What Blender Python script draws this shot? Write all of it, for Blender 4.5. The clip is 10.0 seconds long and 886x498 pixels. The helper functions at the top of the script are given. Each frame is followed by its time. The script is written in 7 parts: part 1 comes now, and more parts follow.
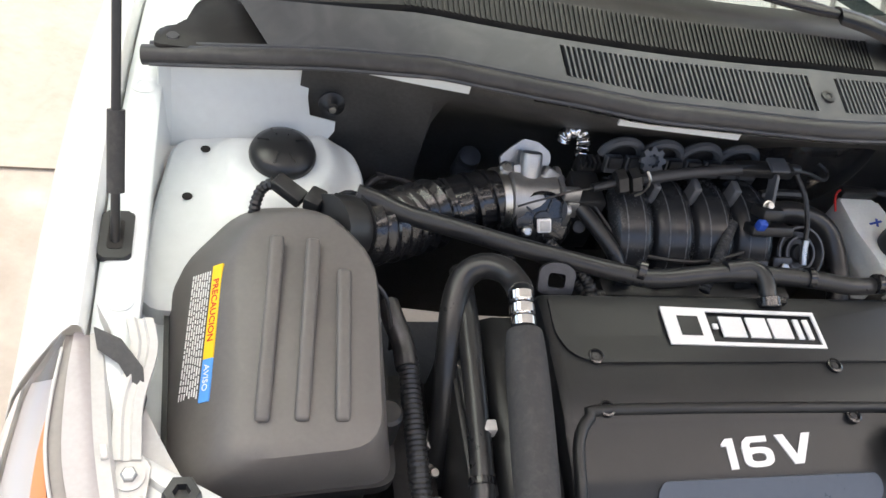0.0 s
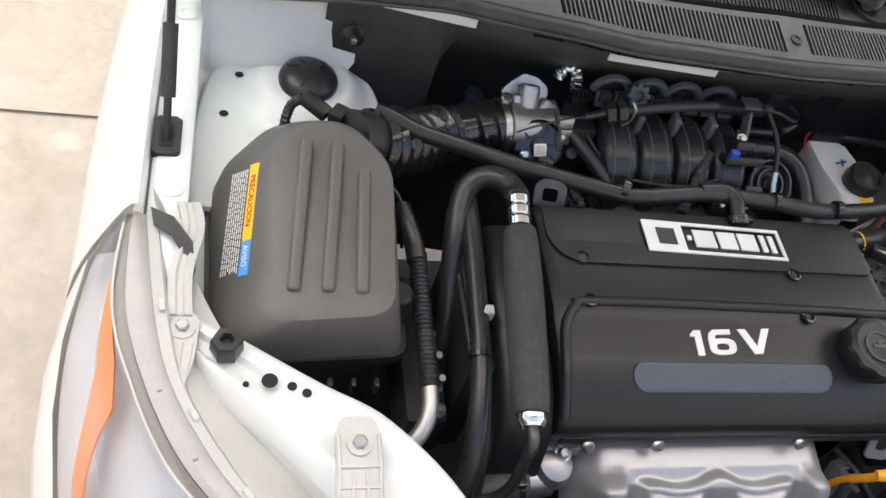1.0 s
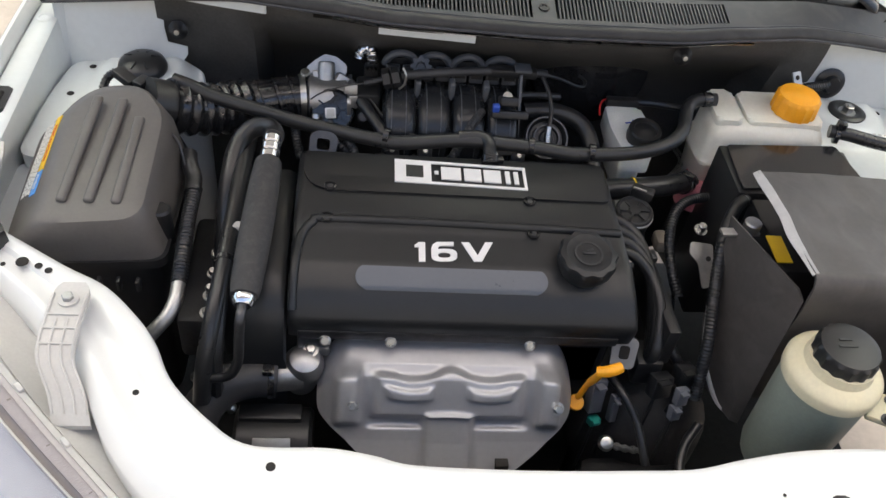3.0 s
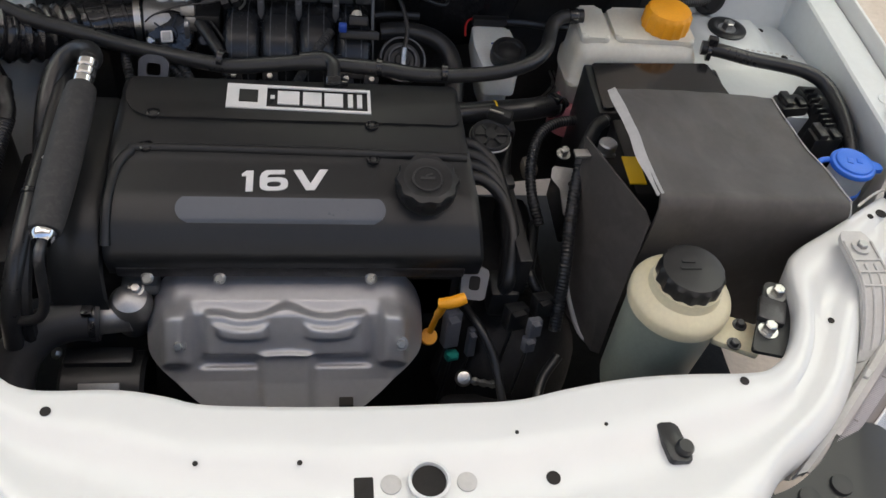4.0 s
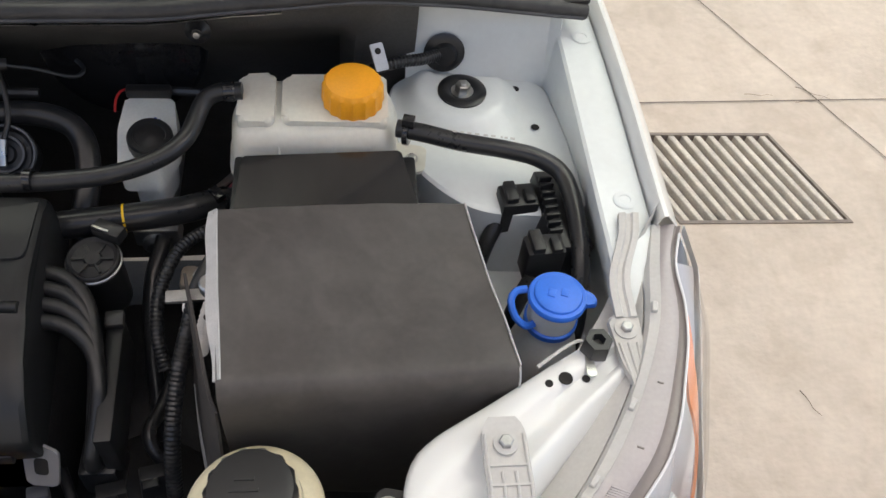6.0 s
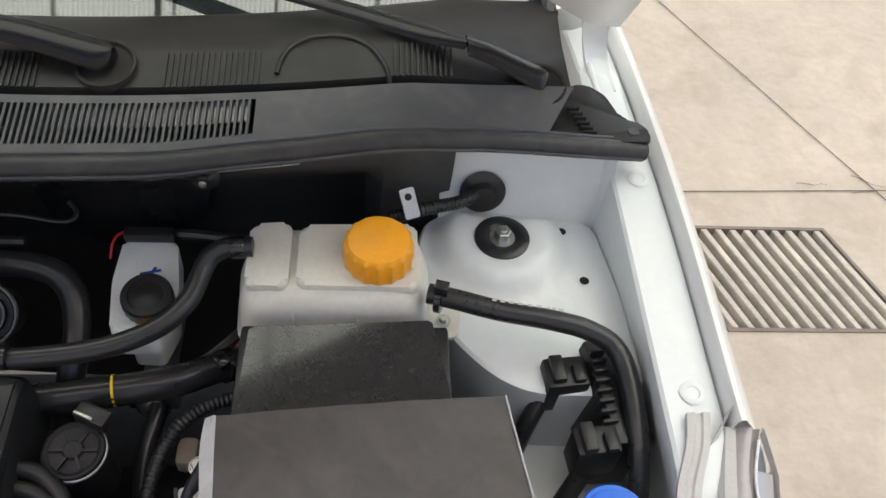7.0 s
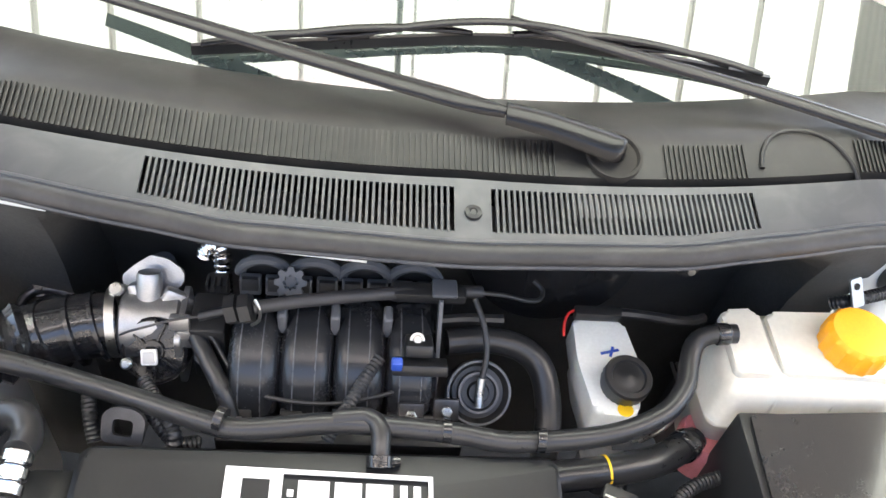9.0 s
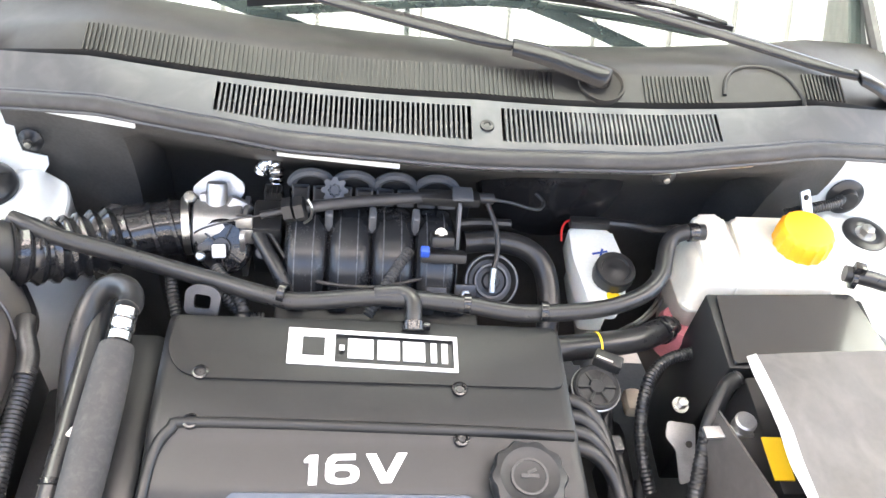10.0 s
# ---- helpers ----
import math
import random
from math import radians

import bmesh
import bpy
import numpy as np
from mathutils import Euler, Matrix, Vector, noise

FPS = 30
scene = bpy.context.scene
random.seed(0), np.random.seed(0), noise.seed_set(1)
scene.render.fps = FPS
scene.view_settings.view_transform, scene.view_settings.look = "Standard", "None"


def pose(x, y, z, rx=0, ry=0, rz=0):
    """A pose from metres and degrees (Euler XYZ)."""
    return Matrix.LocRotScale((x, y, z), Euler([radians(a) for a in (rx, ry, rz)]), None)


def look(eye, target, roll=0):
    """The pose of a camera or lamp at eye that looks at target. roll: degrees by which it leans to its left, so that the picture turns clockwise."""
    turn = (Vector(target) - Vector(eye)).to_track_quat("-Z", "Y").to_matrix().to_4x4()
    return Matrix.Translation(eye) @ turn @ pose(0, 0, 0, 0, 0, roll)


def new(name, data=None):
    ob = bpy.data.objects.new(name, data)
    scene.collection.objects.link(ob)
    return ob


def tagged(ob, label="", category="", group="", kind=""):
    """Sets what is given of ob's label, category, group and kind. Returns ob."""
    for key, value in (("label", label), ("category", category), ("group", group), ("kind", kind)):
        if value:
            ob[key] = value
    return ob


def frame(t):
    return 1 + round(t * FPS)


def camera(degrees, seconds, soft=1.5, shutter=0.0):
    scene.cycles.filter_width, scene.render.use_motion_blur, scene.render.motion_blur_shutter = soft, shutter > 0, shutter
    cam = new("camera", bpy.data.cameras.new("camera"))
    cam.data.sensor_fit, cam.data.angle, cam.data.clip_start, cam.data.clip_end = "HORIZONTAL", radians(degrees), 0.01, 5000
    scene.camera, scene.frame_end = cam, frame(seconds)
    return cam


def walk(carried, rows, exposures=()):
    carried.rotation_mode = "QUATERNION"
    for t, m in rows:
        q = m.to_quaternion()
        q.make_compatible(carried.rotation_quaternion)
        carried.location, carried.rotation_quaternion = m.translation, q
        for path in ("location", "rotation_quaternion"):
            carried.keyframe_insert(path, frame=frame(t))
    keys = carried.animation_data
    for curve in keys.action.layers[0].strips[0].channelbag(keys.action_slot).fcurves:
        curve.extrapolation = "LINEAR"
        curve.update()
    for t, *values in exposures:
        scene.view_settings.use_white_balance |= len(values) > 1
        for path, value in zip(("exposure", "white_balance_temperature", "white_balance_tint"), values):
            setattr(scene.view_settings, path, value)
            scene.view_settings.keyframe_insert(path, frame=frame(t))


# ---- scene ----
from mathutils.bvhtree import BVHTree

# ---- the camera and its walk ----
cam = camera(55.2, 10.0)
PATH = [
    (0, (-0.655, 0.172, 1.488), (-0.152, 1.396, -0.011), 18.8),
    (0.5, (-0.665, 0.078, 1.501), (-0.189, 1.334, 0.019), 19.7),
    (1, (-0.689, 0.03, 1.517), (-0.183, 1.238, 0.005), 20.3),
    (1.5, (-0.718, -0.08, 1.552), (-0.165, 1.192, 0.111), 19.1),
    (2, (-0.602, -0.15, 1.606), (-0.151, 1.192, 0.194), 15.2),
    (2.2, (-0.532, -0.169, 1.623), (-0.134, 1.194, 0.214), 14.4),
    (3.3, (-0.201, -0.298, 1.577), (-0.006, 1.09, 0.151), 7.7),
    (3.5, (-0.178, -0.296, 1.568), (0.027, 1.051, 0.104), 8.2),
    (4, (-0.085, -0.266, 1.547), (0.205, 1.028, 0.049), 9.9),
    (4.5, (0.078, -0.188, 1.522), (0.388, 1.057, -0.011), 10.8),
    (5, (0.206, -0.129, 1.522), (0.49, 1.098, -0.032), 8.6),
    (5.5, (0.309, -0.074, 1.536), (0.581, 1.152, -0.021), 7.9),
    (6, (0.417, 0.029, 1.524), (0.649, 1.258, -0.036), 7.8),
    (6.2, (0.436, 0.068, 1.526), (0.639, 1.318, -0.023), 7.1),
    (7.3, (0.386, 0.276, 1.518), (0.555, 1.561, -0.005), 7.5),
    (7.5, (0.339, 0.291, 1.515), (0.519, 1.582, -0.002), 8.8),
    (8, (0.202, 0.307, 1.527), (0.363, 1.611, 0.019), 8.3),
    (8.5, (0.05, 0.293, 1.539), (0.199, 1.627, 0.056), 7.5),
    (9, (-0.1, 0.281, 1.537), (0.106, 1.606, 0.053), 9.6),
    (9.5, (-0.178, 0.196, 1.554), (0.065, 1.507, 0.063), 12.6),
    (10, (-0.144, 0.076, 1.589), (0.078, 1.413, 0.118), 9.6),
]
EXPOSURES = [(0.0, 2.15), (0.5, 2.0), (1.0, 1.88), (1.5, 1.68), (2.0, 1.68), (3.3, 1.72), (4.0, 1.22), (4.5, 1.25), (5.0, 1.36), (5.5, 1.45), (6.2, 1.43), (7.5, 1.42), (8.0, 1.87), (8.5, 2.38), (9.0, 3.1), (9.5, 3.6), (10.0, 3.75)]
walk(cam, [(t, look(eye, target, roll)) for t, eye, target, roll in PATH], EXPOSURES)

# ---- world, sun, exposure ----
SUN_EL, SUN_AZ = 62.0, 20.0   # the sun stands behind the car, above the sheet roof
world = bpy.data.worlds.new("world")
scene.world = world
world.use_nodes = True
wn = world.node_tree.nodes
sky = wn.new("ShaderNodeTexSky")
sky.sky_type = 'NISHITA'
sky.sun_disc = False
sky.sun_elevation = radians(SUN_EL)
sky.sun_rotation = radians(SUN_AZ)
sky.air_density, sky.dust_density, sky.ozone_density = 1.0, 4.0, 0.6
wn["Background"].inputs[1].default_value = 0.15
world.node_tree.links.new(sky.outputs[0], wn["Background"].inputs[0])
sun_data = bpy.data.lights.new("sun", 'SUN')
sun_data.energy, sun_data.angle, sun_data.color = 5.0, radians(0.6), (1.0, 0.97, 0.93)
sun = new("sun", sun_data)
az = radians(SUN_AZ)
sun.matrix_world = look((0, 0, 10), (-math.sin(az) * math.cos(radians(SUN_EL)), -math.cos(az) * math.cos(radians(SUN_EL)), 10 - math.sin(radians(SUN_EL))))


# ---- materials ----
def mat(name, col, rough=0.5, metal=0.0, var=0.12, scale=25.0, bump=0.0, bscale=300.0, spec=0.5, coat=0.0, rvar=0.03, dust=0.0, dustcol=(0.30, 0.28, 0.25), trans=0.0, ior=1.45, sss=0.0, island=0.0):
    m = bpy.data.materials.new(name)
    m.use_nodes = True
    nt = m.node_tree
    b = nt.nodes["Principled BSDF"]
    geo = nt.nodes.new("ShaderNodeNewGeometry")
    def noise_tex(s, d=4.0, dist=0.0):
        n = nt.nodes.new("ShaderNodeTexNoise")
        n.inputs["Scale"].default_value, n.inputs["Detail"].default_value = s, d
        n.inputs["Distortion"].default_value = dist
        nt.links.new(geo.outputs["Position"], n.inputs["Vector"])
        return n
    big, fine = noise_tex(scale, 3.0, 0.4), noise_tex(scale * 14, 5.0)
    add = nt.nodes.new("ShaderNodeMath")
    add.operation = 'MULTIPLY_ADD'
    add.inputs[1].default_value = 0.45
    nt.links.new(fine.outputs["Fac"], add.inputs[0])
    half = nt.nodes.new("ShaderNodeMath")
    half.operation = 'MULTIPLY'
    half.inputs[1].default_value = 0.55
    nt.links.new(big.outputs["Fac"], half.inputs[0])
    nt.links.new(half.outputs[0], add.inputs[2])
    ramp = nt.nodes.new("ShaderNodeValToRGB")
    ramp.color_ramp.elements[0].position, ramp.color_ramp.elements[1].position = 0.32, 0.68
    ramp.color_ramp.elements[0].color = (*[min(1, c * (1 - var)) for c in col], 1)
    ramp.color_ramp.elements[1].color = (*[min(1, c * (1 + var)) for c in col], 1)
    nt.links.new(add.outputs[0], ramp.inputs[0])
    out = ramp.outputs[0]
    if dust > 0:
        mixer = nt.nodes.new("ShaderNodeMix")
        mixer.data_type = 'RGBA'
        dr = nt.nodes.new("ShaderNodeMapRange")
        dn = noise_tex(scale * 2.7, 6.0, 0.8)
        nt.links.new(dn.outputs["Fac"], dr.inputs[0])
        dr.inputs[1].default_value, dr.inputs[2].default_value = 0.45, 0.75
        dr.inputs[3].default_value, dr.inputs[4].default_value = 0.0, dust
        nt.links.new(dr.outputs[0], mixer.inputs[0])
        nt.links.new(out, mixer.inputs[6])
        mixer.inputs[7].default_value = (*dustcol, 1)
        out = mixer.outputs[2]
    nt.links.new(out, b.inputs["Base Color"])
    rr = nt.nodes.new("ShaderNodeMapRange")
    nt.links.new(add.outputs[0], rr.inputs[0])
    rr.inputs[1].default_value, rr.inputs[2].default_value = 0.3, 0.7
    rr.inputs[3].default_value, rr.inputs[4].default_value = max(0.01, rough - rvar), min(1, rough + rvar)
    nt.links.new(rr.outputs[0], b.inputs["Roughness"])
    b.inputs["Metallic"].default_value = metal
    b.inputs["Specular IOR Level"].default_value = spec
    b.inputs["Coat Weight"].default_value = coat
    b.inputs["Coat Roughness"].default_value = 0.06
    b.inputs["IOR"].default_value = ior
    b.inputs["Transmission Weight"].default_value = trans
    if sss > 0:
        b.inputs["Subsurface Weight"].default_value = sss
        b.inputs["Subsurface Radius"].default_value = (0.03, 0.025, 0.02)
        b.inputs["Subsurface Scale"].default_value = 0.5
    if bump > 0:
        bn = nt.nodes.new("ShaderNodeBump")
        bn.inputs["Strength"].default_value, bn.inputs["Distance"].default_value = bump, min(0.002, 0.25 / bscale)
        nb = noise_tex(bscale, 2.0)
        nt.links.new(nb.outputs["Fac"], bn.inputs["Height"])
        nt.links.new(bn.outputs[0], b.inputs["Normal"])
    return m


WHITE = mat("white_paint", (0.70, 0.705, 0.69), 0.30, var=0.012, scale=3, coat=0.5, rvar=0.02, dust=0.02, dustcol=(0.55, 0.52, 0.46))
WHITE_IN = mat("white_bay_paint", (0.70, 0.735, 0.735), 0.33, var=0.04, scale=7, coat=0.25, dust=0.06, dustcol=(0.45, 0.42, 0.37))
COVER = mat("cover_plastic", (0.0135, 0.0145, 0.0155), 0.38, var=0.12, scale=18, bump=0.10, bscale=2600, rvar=0.04, dust=0.03, dustcol=(0.06, 0.06, 0.06), spec=0.45)
# cover plastic lightened to bluish grey for the sky its front facet reflects
COVER_SKY = mat("cover_sky_sheen", (0.072, 0.084, 0.104), 0.30, var=0.05, scale=12, bump=0.06, bscale=2600)
AIRBOX = mat("airbox_plastic", (0.105, 0.098, 0.092), 0.44, var=0.10, scale=16, bump=0.14, bscale=2400, dust=0.12, dustcol=(0.17, 0.16, 0.145))
BLACK = mat("black_plastic", (0.0165, 0.0168, 0.0175), 0.38, var=0.12, scale=10, rvar=0.01)
GLOSS = mat("gloss_black", (0.016, 0.016, 0.017), 0.14, var=0.2, scale=30, coat=0.3, rvar=0.04)
RUBBER = mat("rubber_hose", (0.021, 0.0215, 0.0225), 0.28, var=0.12, scale=12, rvar=0.01, dust=0.02, dustcol=(0.07, 0.068, 0.065))
FOAM = mat("foam_sleeve", (0.036, 0.036, 0.037), 0.75, var=0.15, scale=50, bump=0.3, bscale=700, dust=0.2, dustcol=(0.12, 0.11, 0.10))
# near-black with grime; on the bay's fillers it stands in for deep shade
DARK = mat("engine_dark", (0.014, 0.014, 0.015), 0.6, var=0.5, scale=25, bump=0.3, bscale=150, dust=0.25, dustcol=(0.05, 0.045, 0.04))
FELT = mat("felt_insulation", (0.056, 0.055, 0.053), 0.55, var=0.3, scale=16, bump=0.5, bscale=420)
COWLM = mat("cowl_plastic", (0.050, 0.052, 0.057), 0.50, var=0.08, scale=8, bump=0.18, bscale=2200, dust=0.25, dustcol=(0.16, 0.155, 0.15))
COWLD = mat("cowl_dark_plastic", (0.0135, 0.0130, 0.0128), 0.44, spec=0.3, var=0.12, scale=10, bump=0.15, bscale=2000, dust=0.15, dustcol=(0.07, 0.065, 0.06))
SEAL = mat("rubber_seal", (0.026, 0.026, 0.027), 0.48, var=0.12, scale=14, bump=0.08, bscale=900, dust=0.25, dustcol=(0.10, 0.095, 0.09))
SHIELD = mat("heat_shield_steel", (0.40, 0.40, 0.41), 0.38, metal=0.5, var=0.06, scale=9, bump=0.02, bscale=260, rvar=0.05)
STEEL = mat("zinc_steel", (0.50, 0.50, 0.48), 0.32, metal=1.0, var=0.12, scale=60, rvar=0.1)
ALU = mat("cast_aluminium", (0.42, 0.42, 0.415), 0.42, metal=0.9, var=0.18, scale=60, bump=0.3, bscale=500)
CHROME = mat("chrome", (0.75, 0.75, 0.75), 0.12, metal=1.0, var=0.05, scale=40, rvar=0.05)
SILVER = mat("silver_print", (0.72, 0.72, 0.72), 0.45, metal=0.1, var=0.05, scale=30)
TANK = mat("tank_plastic", (0.66, 0.645, 0.57), 0.38, var=0.08, scale=12, sss=0.35, dust=0.10, dustcol=(0.52, 0.44, 0.37))
COOLANT = mat("coolant_pink", (0.62, 0.22, 0.24), 0.35, var=0.15, scale=25, sss=0.2)
AMBER = mat("orange_cap", (0.85, 0.36, 0.015), 0.42, var=0.08, scale=25, sss=0.1)
PSBODY = mat("cream_plastic", (0.66, 0.60, 0.42), 0.42, var=0.08, scale=16, sss=0.25, dust=0.15, dustcol=(0.45, 0.40, 0.30))
PSLOW = mat("greenish_plastic", (0.27, 0.30, 0.25), 0.38, var=0.10, scale=14, sss=0.15)
BLUE = mat("blue_plastic", (0.035, 0.17, 0.72), 0.38, var=0.08, scale=25)
CLEARP = mat("cloudy_plastic", (0.76, 0.79, 0.76), 0.38, var=0.08, scale=20, sss=0.3)
VINYL = mat("battery_vinyl", (0.062, 0.056, 0.052), 0.55, var=0.18, scale=9, bump=0.25, bscale=700, dust=0.30, dustcol=(0.13, 0.12, 0.11))
GREYP = mat("grey_plastic", (0.50, 0.49, 0.47), 0.48, var=0.08, scale=18, dust=0.2, dustcol=(0.5, 0.48, 0.44))
LAMPG = mat("lamp_housing", (0.36, 0.33, 0.33), 0.35, var=0.08, scale=18, coat=0.4)
ORANGE = mat("orange_reflector", (0.85, 0.30, 0.12), 0.30, var=0.08, scale=40, coat=0.6)
YELLOW = mat("yellow_label", (0.86, 0.55, 0.02), 0.4, var=0.03)
LBLUE = mat("blue_label", (0.10, 0.33, 0.78), 0.4, var=0.03)
PAPER = mat("white_print", (0.78, 0.78, 0.76), 0.5, var=0.03)
FELTWHITE = mat("grey_felt_edge", (0.46, 0.46, 0.45), 0.9, var=0.12, scale=60, bump=0.4, bscale=700)
NAVY = mat("dark_blue", (0.025, 0.07, 0.36), 0.4, var=0.05)
RED = mat("red_wire", (0.5, 0.02, 0.02), 0.4, var=0.05)
TEAL = mat("teal_plastic", (0.02, 0.25, 0.20), 0.4, var=0.1)
DARKSTEEL = mat("dark_steel", (0.075, 0.075, 0.078), 0.4, metal=0.8, var=0.25, scale=60, bump=0.2)
MANIG = mat("manifold_grey_plastic", (0.085, 0.089, 0.097), 0.42, var=0.12, scale=30, bump=0.1, bscale=900)
MANI = mat("manifold_plastic", (0.017, 0.0185, 0.021), 0.25, var=0.12, scale=30, bump=0.05, bscale=1500, rvar=0.05)
LAMPD = mat("lamp_strip_dark", (0.20, 0.175, 0.165), 0.32, var=0.08, scale=18, coat=0.4)
PALE = mat("painted_reflection", (0.60, 0.59, 0.60), 0.25, metal=0.0, var=0.05, scale=30)
WALLM = mat("light_block_wall", (0.22, 0.21, 0.20), 0.85, var=0.12, scale=1.5, bump=0.3, bscale=60)
CONN = mat("connector_grey", (0.10, 0.105, 0.12), 0.45, var=0.1, scale=30)
FROST = mat("frosted_plastic", (0.66, 0.68, 0.68), 0.4, var=0.06, scale=20, sss=0.3)
WORN = mat("worn_rubber", (0.034, 0.034, 0.036), 0.45, var=0.15, scale=18)
WIPER = mat("wiper_black", (0.006, 0.006, 0.0065), 0.26, var=0.1, scale=10, rvar=0.01, spec=0.32)
JOINT = mat("joint_dirt", (0.085, 0.062, 0.048), 0.9, var=0.3, scale=40)
TAN = mat("tan_casting", (0.42, 0.36, 0.28), 0.6, var=0.15, scale=60)


def clear_sheet(name, gloss):
    """Thin clear plastic: straight through, with gloss by angle."""
    m = bpy.data.materials.new(name)
    m.use_nodes = True
    nt = m.node_tree
    nt.nodes.remove(nt.nodes["Principled BSDF"])
    tr, gl = nt.nodes.new("ShaderNodeBsdfTransparent"), nt.nodes.new("ShaderNodeBsdfGlossy")
    tr.inputs[0].default_value = (0.96, 0.96, 0.96, 1)
    gl.inputs["Roughness"].default_value = 0.05
    lw, mx, mu = nt.nodes.new("ShaderNodeLayerWeight"), nt.nodes.new("ShaderNodeMixShader"), nt.nodes.new("ShaderNodeMath")
    lw.inputs[0].default_value = 0.25
    mu.operation = 'MULTIPLY'
    mu.inputs[1].default_value = gloss
    nt.links.new(lw.outputs["Facing"], mu.inputs[0])
    nt.links.new(mu.outputs[0], mx.inputs[0])
    nt.links.new(tr.outputs[0], mx.inputs[1])
    nt.links.new(gl.outputs[0], mx.inputs[2])
    nt.links.new(mx.outputs[0], nt.nodes["Material Output"].inputs[0])
    return m


LENS = clear_sheet("clear_lens", 0.28)
WSGLASS = mat("windscreen_glass", (0.035, 0.045, 0.042), 0.03, var=0.1, scale=4, rvar=0.01, ior=2.0)


def concrete():
    m = mat("concrete_floor", (0.50, 0.425, 0.36), 0.78, var=0.13, scale=3.2, bump=0.5, bscale=90, dust=0.42, dustcol=(0.34, 0.27, 0.21))
    return m


CONCRETE = concrete()
IRON = mat("iron_grate", (0.20, 0.165, 0.14), 0.7, var=0.3, scale=20, bump=0.4, bscale=200)
# near-black in place of the shade inside holes, slots and pits
PIT = mat("recess_shade", (0.02, 0.018, 0.016), 0.9, var=0.3)


def sheet_roof_mat(name, col):
    m = bpy.data.materials.new(name)
    m.use_nodes = True
    nt = m.node_tree
    b = nt.nodes["Principled BSDF"]
    outn = nt.nodes["Material Output"]
    geo = nt.nodes.new("ShaderNodeNewGeometry")
    n = nt.nodes.new("ShaderNodeTexNoise")
    n.inputs["Scale"].default_value = 1.3
    nt.links.new(geo.outputs["Position"], n.inputs["Vector"])
    r = nt.nodes.new("ShaderNodeValToRGB")
    r.color_ramp.elements[0].color = (*[c * 0.88 for c in col], 1)
    r.color_ramp.elements[1].color = (*[min(1, c * 1.06) for c in col], 1)
    nt.links.new(n.outputs["Fac"], r.inputs[0])
    tl = nt.nodes.new("ShaderNodeBsdfTranslucent")
    nt.links.new(r.outputs[0], tl.inputs[0])
    nt.links.new(r.outputs[0], b.inputs["Base Color"])
    mx = nt.nodes.new("ShaderNodeMixShader")
    mx.inputs[0].default_value = 0.75
    nt.links.new(b.outputs[0], mx.inputs[1])
    nt.links.new(tl.outputs[0], mx.inputs[2])
    nt.links.new(mx.outputs[0], outn.inputs[0])
    return m


ROOF_PALE = sheet_roof_mat("translucent_sheet", (0.84, 0.88, 0.775))
ROOF_PINK = sheet_roof_mat("pink_sheet", (0.82, 0.755, 0.715))
ROOF_OPAQUE = mat("opaque_roof_filler", (0.30, 0.31, 0.31), 0.6, var=0.1, scale=2)


# ---- building helpers ----
ORIGIN = {}


def thing(name, at, label, category, group="", kind=""):
    ob = new(name)
    ob.empty_display_size = 0.02
    ob.location = at
    ORIGIN[ob] = Vector(at)
    return tagged(ob, label, category, group, kind)


def finish(bm, sharp=38):
    bmesh.ops.recalc_face_normals(bm, faces=bm.faces[:])
    lim = radians(sharp)
    for f in bm.faces:
        f.smooth = True
    for e in bm.edges:
        e.smooth = not (len(e.link_faces) == 2 and e.calc_face_angle(0) > lim)


def part(name, bm, material, parent, label="", sharp=38):
    """Links bm, built in world places, as one mesh under a thing or a part."""
    finish(bm, sharp)
    o = ORIGIN.get(parent, Vector((0, 0, 0)))
    bmesh.ops.translate(bm, verts=bm.verts[:], vec=-o)
    me = bpy.data.meshes.new(name)
    bm.to_mesh(me)
    bm.free()
    me.materials.append(material)
    ob = new(name, me)
    if parent is not None:
        ob.parent = parent
    ORIGIN[ob] = o
    if label:
        ob["label"] = label
    return ob


def solo(name, bm, material, label, category, group="", kind="", sharp=38):
    """A thing of one mesh."""
    return tagged(part(name, bm, material, None, "", sharp), label, category, group, kind)


def B():
    return bmesh.new()


def merge(a, b):
    me = bpy.data.meshes.new("tmp")
    b.to_mesh(me)
    b.free()
    a.from_mesh(me)
    bpy.data.meshes.remove(me)
    return a


def box(bm, lo, hi, bevel=0.0, seg=2, m=None):
    t = B()
    bmesh.ops.create_cube(t, size=1)
    for v in t.verts:
        v.co = Vector([lo[i] + (v.co[i] + 0.5) * (hi[i] - lo[i]) for i in range(3)])
    if bevel:
        bmesh.ops.bevel(t, geom=t.edges[:], offset=bevel, segments=seg, profile=0.5, affect='EDGES')
    if m:
        bmesh.ops.transform(t, matrix=m, verts=t.verts[:])
    return merge(bm, t)


def obox(bm, c, size, bevel=0.0, rx=0, ry=0, rz=0, seg=2):
    h = [s / 2 for s in size]
    return box(bm, [-v for v in h], h, bevel, seg, pose(*c, rx, ry, rz))


